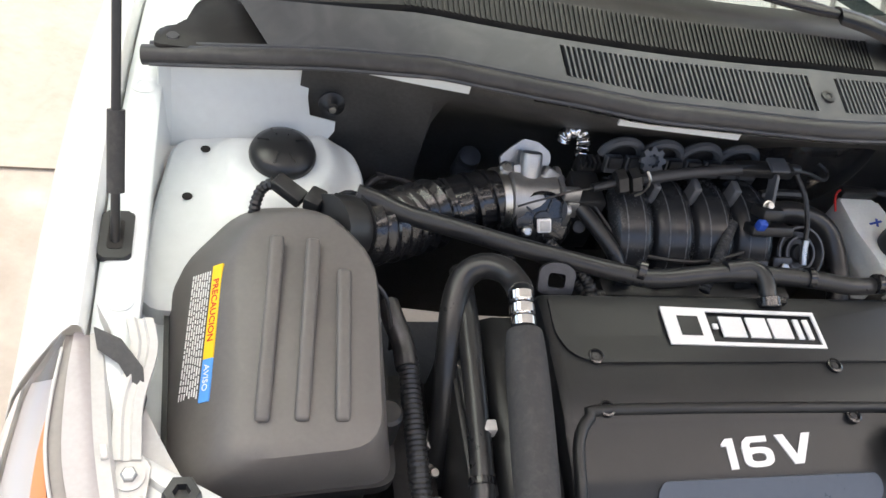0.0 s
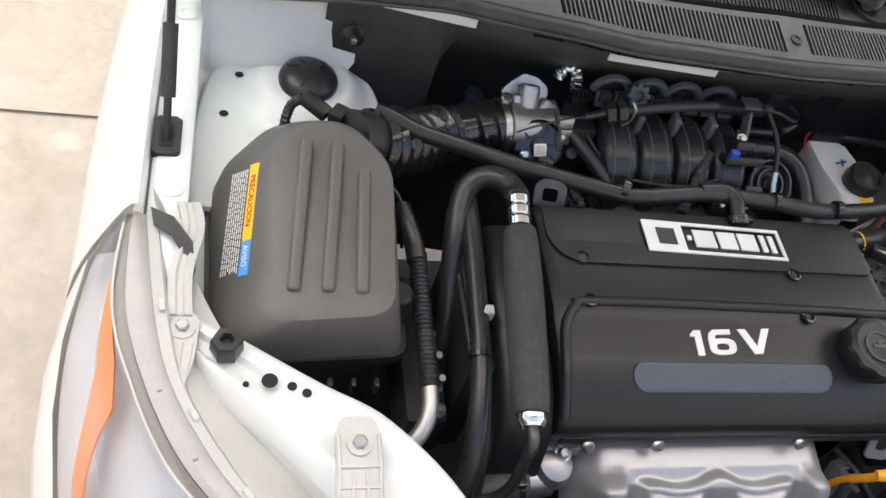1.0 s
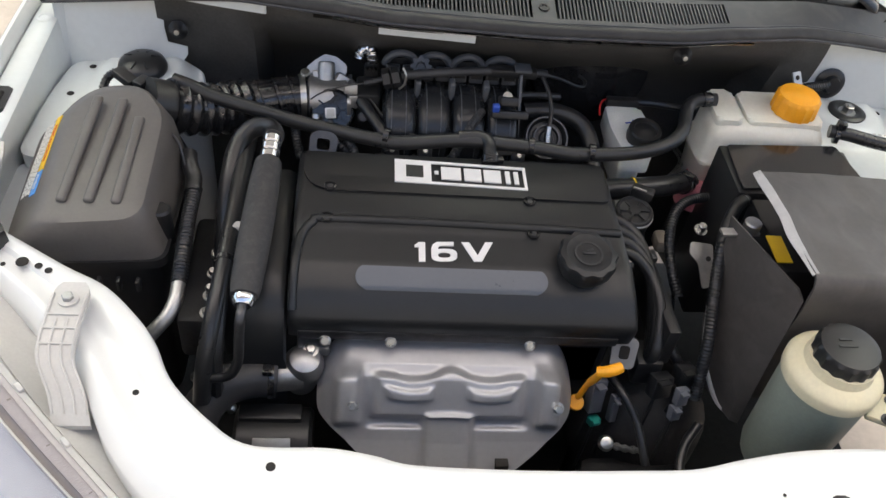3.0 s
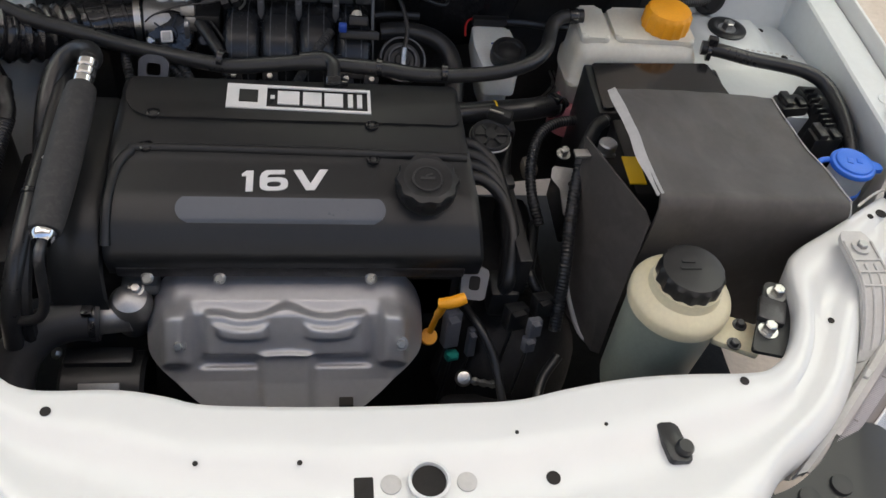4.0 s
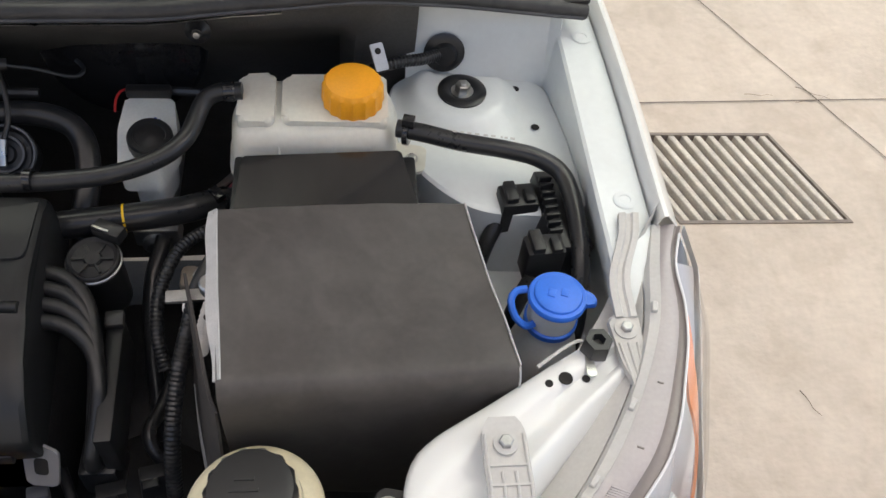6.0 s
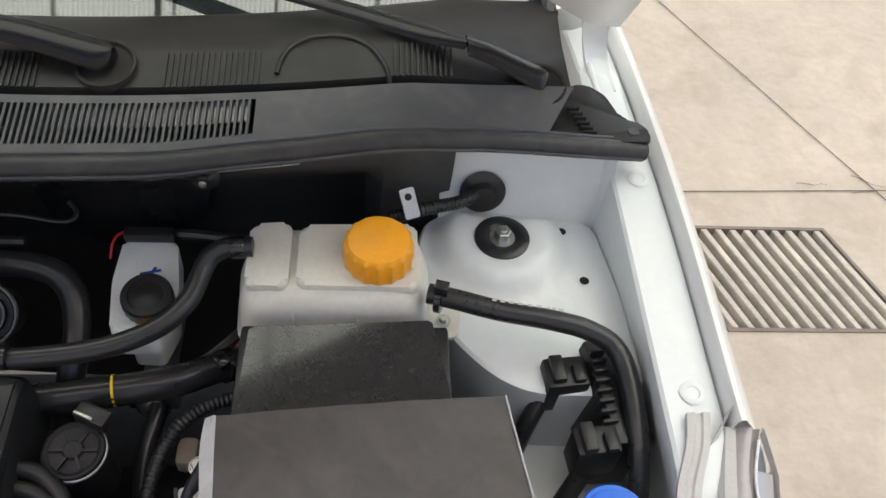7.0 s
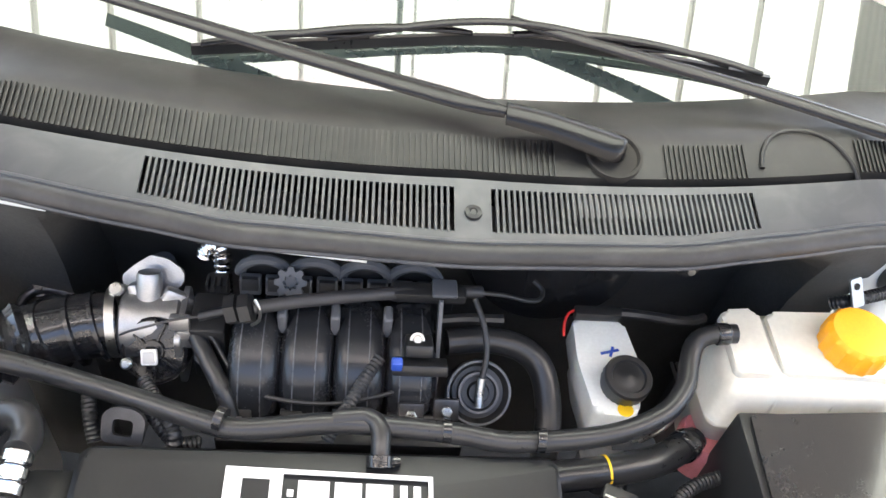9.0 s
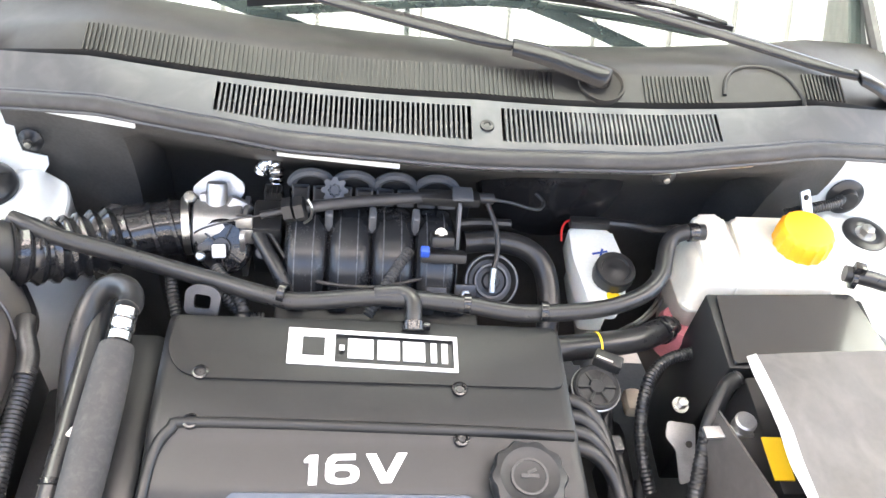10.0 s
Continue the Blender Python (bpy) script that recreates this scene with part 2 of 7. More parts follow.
def slab(bm, pts, z0, z1, bevel=0.0, seg=2, m=None):
    """A flat plate with the outline pts (x, y) from z0 to z1."""
    t = B()
    lo = [t.verts.new((x, y, z0)) for x, y in pts]
    hi = [t.verts.new((x, y, z1)) for x, y in pts]
    n = len(pts)
    t.faces.new(lo[::-1])
    top = t.faces.new(hi)
    for i in range(n):
        t.faces.new((lo[i], lo[(i + 1) % n], hi[(i + 1) % n], hi[i]))
    if bevel:
        bmesh.ops.bevel(t, geom=list(top.edges), offset=bevel, segments=seg, profile=0.5, affect='EDGES')
    if m:
        bmesh.ops.transform(t, matrix=m, verts=t.verts[:])
    return merge(bm, t)


def round_poly(pts, r=0.01, n=5):
    """The outline with its corners rounded."""
    out = []
    k = len(pts)
    for i in range(k):
        p, a, b = Vector(pts[i]), Vector(pts[i - 1]), Vector(pts[(i + 1) % k])
        da, db = (a - p), (b - p)
        ra = min(r, da.length * 0.45)
        rb = min(r, db.length * 0.45)
        s, e = p + da.normalized() * ra, p + db.normalized() * rb
        for j in range(n + 1):
            u = j / n
            out.append(tuple((1 - u) ** 2 * s + 2 * u * (1 - u) * p + u * u * e))
    return out


def frame_of(axis):
    return Vector(axis).normalized().to_track_quat('Z', 'Y').to_matrix().to_4x4()


def lathe(bm, profile, c, axis=(0, 0, 1), n=28, wave=None, cap=True):
    """Turns (radius, height) pairs round an axis through c. wave(angle, height): radius factor."""
    t = B()
    m = Matrix.Translation(c) @ frame_of(axis)
    rings = []
    for r, h in profile:
        if r < 1e-6:
            rings.append([t.verts.new(m @ Vector((0, 0, h)))])
        else:
            rings.append([t.verts.new(m @ Vector((r * (wave(2 * math.pi * i / n, h) if wave else 1) * math.cos(2 * math.pi * i / n),
                                                  r * (wave(2 * math.pi * i / n, h) if wave else 1) * math.sin(2 * math.pi * i / n), h))) for i in range(n)])
    for a, b in zip(rings, rings[1:]):
        for i in range(n):
            q = [a[i % len(a)], a[(i + 1) % len(a)], b[(i + 1) % len(b)], b[i % len(b)]]
            q = list(dict.fromkeys(q))
            if len(q) > 2:
                t.faces.new(q)
    for ring, flip in ((rings[0], True), (rings[-1], False)):
        if cap and len(ring) > 2:
            t.faces.new(ring[::-1] if flip else ring)
    return merge(bm, t)


def cyl(bm, c, r, h, axis=(0, 0, 1), n=20, bev=0.0):
    if bev:
        prof = [(r - bev, 0), (r, bev), (r, h - bev), (r - bev, h)]
    else:
        prof = [(r, 0), (r, h)]
    return lathe(bm, prof, c, axis, n)


def spline(pts, step=0.006):
    """A smooth line through the points."""
    P = [Vector(p) for p in pts]
    P = [2 * P[0] - P[1]] + P + [2 * P[-1] - P[-2]]
    out = []
    for i in range(1, len(P) - 2):
        a, b, c, d = P[i - 1:i + 3]
        k = max(2, int((c - b).length / step))
        for j in range(k):
            u = j / k
            out.append(0.5 * ((2 * b) + (c - a) * u + (2 * a - 5 * b + 4 * c - d) * u * u + (3 * b - a - 3 * c + d) * u ** 3))
    out.append(P[-2])
    return out


def tube(bm, pts, r, n=12, step=0.006, ridge=0.0, pitch=0.006, smooth=True):
    """A hose along the points; ridge, pitch: rings as on a convoluted hose."""
    line = spline(pts, min(step, pitch / 4) if ridge else step) if smooth else [Vector(p) for p in pts]
    t = B()
    up = Vector((0.13, 0.31, 0.94))
    rings = []
    s = 0.0
    for i, p in enumerate(line):
        d = (line[min(i + 1, len(line) - 1)] - line[max(i - 1, 0)]).normalized()
        up = (up - d * up.dot(d))
        if up.length < 1e-4:
            up = d.orthogonal()
        up.normalize()
        side = d.cross(up)
        if i:
            s += (p - line[i - 1]).length
        rad = r(s) if callable(r) else r
        if ridge:
            rad *= 1 + ridge * math.cos(2 * math.pi * s / pitch)
        rings.append([t.verts.new(p + rad * (math.cos(2 * math.pi * k / n) * up + math.sin(2 * math.pi * k / n) * side)) for k in range(n)])
    for a, b in zip(rings, rings[1:]):
        for k in range(n):
            t.faces.new((a[k], a[(k + 1) % n], b[(k + 1) % n], b[k]))
    t.faces.new(rings[0][::-1])
    t.faces.new(rings[-1])
    return merge(bm, t)


def loft(bm, rows, close=False, cap=False):
    """A skin over rows of points, all of one length. close: each row is a ring."""
    t = B()
    R = [[t.verts.new(p) for p in row] for row in rows]
    n = len(R[0])
    for a, b in zip(R, R[1:]):
        for i in range(n if close else n - 1):
            t.faces.new((a[i], a[(i + 1) % n], b[(i + 1) % n], b[i]))
    if cap:
        t.faces.new(R[0][::-1])
        t.faces.new(R[-1])
    return merge(bm, t)


def solidify(bm, d):
    """Gives a skin the thickness d."""
    bmesh.ops.recalc_face_normals(bm, faces=bm.faces[:])
    bmesh.ops.solidify(bm, geom=bm.faces[:], thickness=d)
    return bm


def at(line, n):
    """n even steps along a line of points."""
    P = [Vector(p) for p in line]
    L = [0.0]
    for a, b in zip(P, P[1:]):
        L.append(L[-1] + (b - a).length)
    out = []
    for i in range(n):
        s = L[-1] * i / (n - 1)
        j = max(k for k in range(len(L) - 1) if L[k] <= s + 1e-9)
        u = (s - L[j]) / max(1e-9, L[j + 1] - L[j])
        out.append(P[j].lerp(P[j + 1], u))
    return out


def curve1(xs, ys):
    return lambda x: float(np.interp(abs(x), xs, ys))


def bolt(parent, name, c, axis=(0, 0, 1), r=0.007, h=0.006, washer=True, material=None, label=""):
    b = B()
    if washer:
        cyl(b, c, r * 1.55, 0.0016, axis, 18)
    ax = Vector(axis).normalized()
    lathe(b, [(r, 0.001), (r, h), (r * 0.8, h + 0.001), (0, h + 0.001)], Vector(c), ax, 6)
    return part(name, b, material or STEEL, parent, label, 20)


def text_mesh(words, size, m, depth=0.0006, align='LEFT', bold=0.0, stretch=1.0):
    cu = bpy.data.curves.new("words", 'FONT')
    cu.body, cu.size, cu.extrude, cu.offset = words, size, depth, bold
    cu.align_x = align
    cu.resolution_u = 3
    ob = bpy.data.objects.new("words", cu)
    me = ob.to_mesh()
    b = B()
    b.from_mesh(me)
    ob.to_mesh_clear()
    bpy.data.objects.remove(ob)
    bpy.data.curves.remove(cu)
    bmesh.ops.transform(b, matrix=m @ Matrix.Diagonal((stretch, 1, 1, 1)), verts=b.verts[:])
    return b


# ---- the ground and the roof over the yard ----
b = B()
GZ = 0.123   # level of the yard
GX0, GX1, GY0, GY1 = 1.055, 1.468, 1.196, 1.486
SKEW = 0.377   # the grate lies askew: its side edges and bars slant
outer = [(-60, -60), (60, -60), (60, 60), (-60, 60)]
hole = [(x + SKEW * (GY1 - y), y) for x, y in ((GX0, GY0), (GX1, GY0), (GX1, GY1), (GX0, GY1))]
vo = [b.verts.new((*p, GZ)) for p in outer]
vh = [b.verts.new((*p, GZ)) for p in hole]
for i in range(4):
    b.faces.new((vo[i], vo[(i + 1) % 4], vh[(i + 1) % 4], vh[i]))
vd = [b.verts.new((*p, GZ - 0.18)) for p in hole]
for i in range(4):
    b.faces.new((vh[i], vh[(i + 1) % 4], vd[(i + 1) % 4], vd[i]))
b.faces.new(vd)
ground = solo("ground", b, CONCRETE, "pale beige concrete yard with joints and stains", "ground", kind="structure")

b = B()
for (x0, y0), (x1, y1), w in (((-40, 1.30), (-0.9, 1.462), 0.006), ((0.9, 1.585), (40, 3.0), 0.003), ((1.03, 2.86), (2.06, 0.76), 0.003), ((2.06, 0.76), (8.9, -13.2), 0.0035), ((1.03, 2.86), (0.0, 5.0), 0.0035), ((0.9, 2.51), (40, 1.9), 0.0035)):
    d = Vector((x1 - x0, y1 - y0, 0))
    nrm = Vector((-d.y, d.x, 0)).normalized() * w / 2
    k = 40
    rng = random.Random(4)
    rows = []
    for i in range(k + 1):
        p = Vector((x0, y0, GZ + 0.0042)) + d * i / k + nrm * rng.uniform(-1.2, 1.2)
        rows.append([p - nrm, p + nrm])
    loft(b, rows)
part("joint", b, JOINT, ground, "dark open joints between concrete slabs")
b = B()
rng = random.Random(9)
for (x, y, a, n) in ((1.294, 0.771, -1.05, 5), (1.58, 1.60, 0.3, 8), (1.60, 1.66, -0.5, 7), (1.45, 1.63, 0.1, 6)):
    p = Vector((x, y, GZ + 0.0043))
    rows = []
    for i in range(n):
        w = 0.0007 * (1 - i / n) + 0.0003
        q = Vector((math.cos(a + rng.uniform(-0.4, 0.4)), math.sin(a + rng.uniform(-0.4, 0.4)), 0)) * 0.016
        rows.append([p + Vector((-w, -w, 0)), p + Vector((w, w, 0))])
        p = p + q
    loft(b, rows)
part("crack", b, JOINT, ground)

grate = thing("drain_grate", ((GX0 + GX1) / 2 + SKEW * (GY1 - GY0) / 2, (GY0 + GY1) / 2, GZ), "weathered iron drain grate with slanting bars, set in the concrete", "drain grate")
shear = Matrix.Translation(((SKEW * GY1), 0, GZ)) @ Matrix(((1, -SKEW, 0, 0), (0, 1, 0, 0), (0, 0, 1, 0), (0, 0, 0, 1)))
b = B()
for lo, hi in (((GX0, GY0, -0.03), (GX1, GY0 + 0.008, 0.004)), ((GX0, GY1 - 0.008, -0.03), (GX1, GY1, 0.004)), ((GX0, GY0 + 0.008, -0.03), (GX0 + 0.008, GY1 - 0.008, 0.004)), ((GX1 - 0.008, GY0 + 0.008, -0.03), (GX1, GY1 - 0.008, 0.004))):
    box(b, lo, hi, 0, 2, shear)
part("frame", b, IRON, grate)
# near-black plate over the concrete pit floor, in place of deep shade
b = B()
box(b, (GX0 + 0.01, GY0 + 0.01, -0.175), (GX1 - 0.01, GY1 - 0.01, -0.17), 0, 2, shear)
part("pit_shade", b, PIT, grate)
b = B()
hl_ = (GY1 - GY0) / 2 - 0.008
box(b, (-0.0076, -hl_, -0.075), (0.0076, hl_, 0.003), 0.002, 1, Matrix(((1, -SKEW, 0, 0), (0, 1, 0, 0), (0, 0, 1, 0), (0, 0, 0, 1))))
finish(b)
bar_mesh = bpy.data.meshes.new("bar")
b.to_mesh(bar_mesh)
b.free()
BARM = mat("worn_bar", (0.50, 0.45, 0.39), 0.6, var=0.25, scale=18, bump=0.3, bscale=160, dust=0.3, dustcol=(0.30, 0.24, 0.20))
bar_mesh.materials.append(BARM)
for i in range(12):
    o = new("bar", bar_mesh)
    o.parent = grate
    o.location = (GX0 + 0.022 + i * 0.0336 + SKEW * (GY1 - GY0) / 2 - ORIGIN[grate].x, 0, 0)


def sheet(x0, x1, y0, y1, pitch=0.076, amp=0.009):
    n = int((x1 - x0) / (pitch / 4))
    return loft(B(), [[Vector((x0 + (x1 - x0) * i / n, y, 4.1 + 0.013 * (y + 1.2) + amp * math.sin(i * 0.5 * math.pi))) for i in range(n + 1)] for y in (y0, (y0 + y1) / 2, y1)])


roof = solo("sheet_roof", sheet(-4.6, 4.6, 0.60, 3.4, 0.036, 0.006), ROOF_PALE, "pale translucent corrugated sheet roof over the yard", "roof", kind="structure")
part("pink_sheet", sheet(-4.6, 4.6, -0.5, 0.60, 0.036, 0.006), ROOF_PINK, roof, "pinkish translucent roof sheet")
# unseen opaque sheets, added so that light falls only through the middle strip
for x0, x1, y0, y1 in ((-8, -4.6, -1.4, 8), (4.6, 8, -1.4, 8), (-4.6, 4.6, 3.4, 8), (-4.6, 4.6, -1.4, -0.5)):
    part("opaque_sheet", sheet(x0, x1, y0, y1, 0.15, 0.012), ROOF_OPAQUE, roof, "unseen opaque grey sheet added to narrow the light from above")
for k, x in enumerate((-3.9, -3.1, -2.35, -1.60, -0.82, -0.10, 0.01, 0.72, 1.48, 2.25, 3.0, 3.8)):
    b = B()
    wd = 0.022 if k == 5 else 0.010
    box(b, (x - wd, -1.4, 3.98), (x + wd, 8.0, 4.05))
    part("rafter", b, DARKSTEEL if k == 5 else GREYP, roof)

# unseen wall, added to hold back light from in front of the car
b = B()
box(b, (-9, -4.7, GZ), (9, -4.5, 5.0))
solo("front_light_block", b, WALLM, "unseen wall added opposite the car to cut light from the front", "wall", kind="structure")

# ---- car body ----
body = thing("car_body", (0, 0.6, 0), "white painted front body of a car, bonnet open", "car body")


EDGE_Y, EDGE_X, EDGE_Z = zip(*[(0.02, 0.57, 0.635), (0.085, 0.665, 0.650), (0.180, 0.750, 0.672), (0.275, 0.800, 0.700), (0.345, 0.822, 0.725), (0.425, 0.831, 0.752), (0.490, 0.829, 0.775), (0.560, 0.812, 0.812), (0.592, 0.782, 0.846)])


def mirrored(pts, s):
    return [Vector((s * p[0], *p[1:])) for p in pts]


# upper front panel over the radiator, one skin with a rolled rear edge and a front flange
REAR = [(0.742, 0.515), (0.707, 0.491), (0.630, 0.448), (0.556, 0.403), (0.492, 0.365), (0.470, 0.335), (0.458, 0.276), (0.432, 0.226), (0.400, 0.198), (0.366, 0.192), (0.293, 0.192), (0.228, 0.188), (0.163, 0.177), (0.111, 0.166), (0.040, 0.164),
        (-0.077, 0.163), (-0.190, 0.167), (-0.224, 0.176), (-0.275, 0.185), (-0.357, 0.187), (-0.400, 0.215), (-0.447, 0.264), (-0.471, 0.311), (-0.498, 0.349), (-0.541, 0.392), (-0.593, 0.421), (-0.660, 0.463), (-0.707, 0.491), (-0.742, 0.515)]
FRONT = [(0.722, 0.455), (0.690, 0.417), (0.640, 0.370), (0.585, 0.312), (0.540, 0.258), (0.508, 0.200), (0.470, 0.150), (0.425, 0.110), (0.375, 0.078), (0.33, 0.03), (0.27, -0.01), (0.2, -0.03)]
FRONT = FRONT + [(0.0, -0.045)] + [(-x, y) for x, y in FRONT[::-1]]
r_line, f_line = at(spline([(x, y, 0) for x, y in REAR], 0.01), 150), at(spline([(x, y, 0) for x, y in FRONT], 0.01), 150)
rows = []
for i, (r, f) in enumerate(zip(r_line, f_line)):
    z = 0.822 + 0.006 * min(1, abs(r.x) / 0.6)
    d = f - r
    w = d.length
    u = d / w
    prof = [(0.006, -0.045), (0.0, -0.012), (0.004, -0.003), (0.012, 0.0)]
    prof += [(w * 0.20, 0.0015), (w * 0.32, 0.0005), (w * 0.385, -0.006), (w * 0.60, -0.0065), (w * 0.68, -0.0015), (max(w - 0.030, w * 0.74), -0.001), (max(w - 0.022, w * 0.82), -0.004), (w - 0.002, -0.022), (w, -0.026), (w + 0.001, -0.055)]
    rows.append([Vector((r.x + u.x * s, r.y + u.y * s, z + h)) for s, h in prof])
b = loft(B(), rows)
solidify(b, 0.0016)
PANEL_BVH = BVHTree.FromBMesh(b)


def on_panel(x, y):
    hit_ = PANEL_BVH.ray_cast(Vector((x, y, 1.2)), Vector((0, 0, -1)))[0]
    return hit_.z if hit_ else 0.822


panel = part("front_panel", b, WHITE, body, "white pressed upper front panel with small holes", 50)


# a near-black disc laid on the panel; the hole's shade is only colour
def dark_hole(x, y, z, r, sq=1.0, rz=0):
    b = B()
    lathe(b, [(r * 1.0, 0.0), (r * 0.98, 0.0008), (r * 0.8, 0.0006), (0, 0.0004)], (0, 0, 0), n=18)
    bmesh.ops.transform(b, matrix=pose(x, y, z, 0, 0, rz) @ Matrix.Diagonal((1, sq, 1, 1)), verts=b.verts[:])
    return part("hole", b, PIT, panel)


for x, y, r in ((-0.332, 0.156, 0.005), (-0.194, 0.101, 0.0025), (-0.101, 0.099, 0.0025), (0.106, 0.124, 0.002), (0.197, 0.130, 0.002), (0.136, 0.079, 0.007), (0.358, 0.176, 0.005), (-0.480, 0.245, 0.0035),
                (0.493, 0.257, 0.004), (0.625, 0.418, 0.0070), (0.608, 0.413, 0.0040), (0.647, 0.421, 0.0040), (-0.662, 0.415, 0.003), (-0.641, 0.418, 0.0075), (-0.621, 0.412, 0.0045), (-0.608, 0.405, 0.0045), (0.017, 0.078, 0.016)):
    dark_hole(x, y, max(on_panel(x, y + k * r) for k in (-0.95, 0, 0.95)) + 0.0003, r)
b = B()
box(b, (-0.052, 0.060, 0.812), (-0.034, 0.097, on_panel(-0.043, 0.078) + 0.0012), 0.001)
part("slot", b, PIT, panel)
b = B()
lathe(b, [(0.0155, -0.002), (0.0195, -0.001), (0.0200, 0.003), (0.0170, 0.0045), (0.0155, -0.002)], (0.017, 0.078, max(on_panel(0.017, 0.078 + k) for k in (-0.016, 0, 0.016))), cap=False)
part("hole_rim", b, WHITE, panel)
for x in (-0.018, 0.053):
    b = B()
    lathe(b, [(0.0095, 0), (0.0095, 0.002), (0.006, 0.0032), (0, 0.0032)], (x, 0.078, on_panel(x, 0.078)))
    part("grommet", b, GREYP, panel, "grey plastic plug")

pad = thing("rubber_stop", (0.257, 0.114, 0.82), "black rubber rest pad on the front panel", "rubber stop")
b = slab(B(), round_poly([(0.248, 0.130), (0.269, 0.130), (0.277, 0.088), (0.254, 0.088)], 0.005), 0.815, 0.8265, 0.002)
part("base", b, RUBBER, pad)
b = B()
lathe(b, [(0.009, 0), (0.009, 0.007), (0.007, 0.010), (0, 0.010)], (0.269, 0.100, 0.825))
part("button", b, RUBBER, pad)

for s in (1, -1):
    side = "fender"
    # wing: crest along the bonnet gap, then over and down the side
    OUT = [(0.768, 0.861), (0.776, 0.851), (0.786, 0.835), (0.808, 0.795), (0.821, 0.768), (0.833, 0.738), (0.842, 0.705), (0.848, 0.670), (0.851, 0.630), (0.851, 0.56), (0.848, 0.46), (0.840, 0.34)]
    rows = []
    for y in [0.5925, *np.linspace(0.605, 1.55, 26)]:
        k = y - 0.6
        rise = 0.035 * max(0, k) + 0.05 * max(0, k - 0.3) ** 2
        rows.append([Vector((s * (x - 0.13 * max(0, y - 0.75) ** 2) - 0.006, y, z + rise)) for x, z in [(0.758, 0.800), (0.7585, 0.848), (0.760, 0.857), (0.763, 0.861)] + OUT])
    b = solidify(loft(B(), rows), 0.0012)
    wing = part("fender", b, WHITE, body, "white fender wing")
    # flank of the wing beside and in front of the lamp
    rows = []
    for y in [0.02, 0.085, 0.13, 0.18, 0.23, 0.275, 0.31, 0.345, 0.385, 0.425, 0.455, 0.49, 0.525, 0.56, 0.577, 0.592]:
        xe, ze = float(np.interp(y, EDGE_Y, EDGE_X)), float(np.interp(y, EDGE_Y, EDGE_Z))
        shift = min(0.0, xe - 0.829) if y < 0.45 else 0.0
        if s > 0:
            inset = float(np.interp(y, [0.02, 0.18, 0.275, 0.345, 0.425, 0.49, 0.56, 0.592], [0.02, 0.04, 0.045, 0.047, 0.045, 0.033, 0.012, 0.0]))
            xe, shift = xe - inset, shift - inset
        row = [Vector((s * (xe + 0.0015), y, ze - 0.012)), Vector((s * (xe + 0.0015), y, ze))]
        for k in range(1, 12):
            z = ze + (0.34 - ze) * (k / 11) ** 1.5
            xo = float(np.interp(-z, [-q[1] for q in OUT], [q[0] for q in OUT])) + shift
            near, kb_ = xe + 0.003 + min(0.014 if s > 0 else 0.028, 0.35 * (ze - z)), max(0.0, min(1.0, (y - 0.45) / 0.14))
            row.append(Vector((s * (near + (max(xo, near) - near) * kb_), y, z)))
        rows.append(row)
    b = solidify(loft(B(), rows), 0.0012)
    part("fender_flank", b, WHITE, body, "white bodywork beside the headlamp")
    # inner rail flange, gutter and the apron sheet beside the strut tower
    rows = []
    for y in np.linspace(0.49, 1.30, 28):
        k = max(0, y - 0.6)
        zr = 0.843 + 0.028 * k
        dip = 0.02 * max(0, 0.56 - y) / 0.07
        xw = 0.722 - 0.36 * min(0.25, max(0, y - 0.66)) ** 2
        bow = 0.13 * max(0, y - 0.75) ** 2
        prof = [(0.757, zr - 0.02), (0.756, zr - 0.004), (0.750, zr), (0.730, zr + 0.001), (0.7125, zr), (0.709, zr - 0.003), (0.708, zr - 0.012), ((xw + 0.709) / 2, zr - 0.05), (xw, 0.78), (xw, 0.45)]
        rows.append([Vector((s * (x - (bow if x > 0.726 else max(0, bow - 0.003))) - (0.006 if x > 0.726 else 0.0145), y, z - dip)) for x, z in prof])
    b = solidify(loft(B(), rows), 0.0014)
    part("inner_rail", b, WHITE_IN, body, "white inner wing rail with spot welds")
    # strut tower: shelf with a dome and walls going down
    cx, cy = 0.581, 0.862
    top = round_poly([(0.720, 0.664), (0.716, 0.79), (0.699, 0.905), (0.50, 0.908), (0.485, 0.86), (0.488, 0.80), (0.52, 0.735), (0.56, 0.69), (0.60, 0.668)], 0.03)
    def hz(x, y):
        r = math.hypot((x - cx), (y - cy))
        u = max(0.0, min(1.0, (0.086 - r) / 0.034))
        return 0.780 + 0.020 * u * u * (3 - 2 * u)
    rings = []
    for f, drop in ((1.0, None), (1.0, 0.0), (0.97, 0.0), *[(1 - k / 22, 0) for k in range(1, 21)]):
        ring = []
        for x, y in top:
            X, Y = cx + (x - cx) * f, cy + (y - cy) * f
            if drop is None:
                ring.append(Vector((s * X - 0.0125, Y - 0.004, 0.36)))
            else:
                ring.append(Vector((s * X - 0.0125, Y, hz(X, Y) - (0.003 if f == 1.0 else 0))))
        rings.append(ring)
    b = loft(B(), rings, close=True)
    b.faces.new([v for v in b.verts[-len(top):]])
    part("strut_tower", b, WHITE_IN, body, "white painted strut tower", 35)
    b = B()
    slab(b, round_poly([(0.60 * s, 0.50), (0.722 * s - 0.0145, 0.47), (0.722 * s - 0.0145, 0.68), (0.58 * s, 0.68)], 0.01), 0.66 if s > 0 else 0.745, 0.668 if s > 0 else 0.752, 0.002, 1)
    part("apron_shelf", b, WHITE_IN, body, "white inner wing shelf")
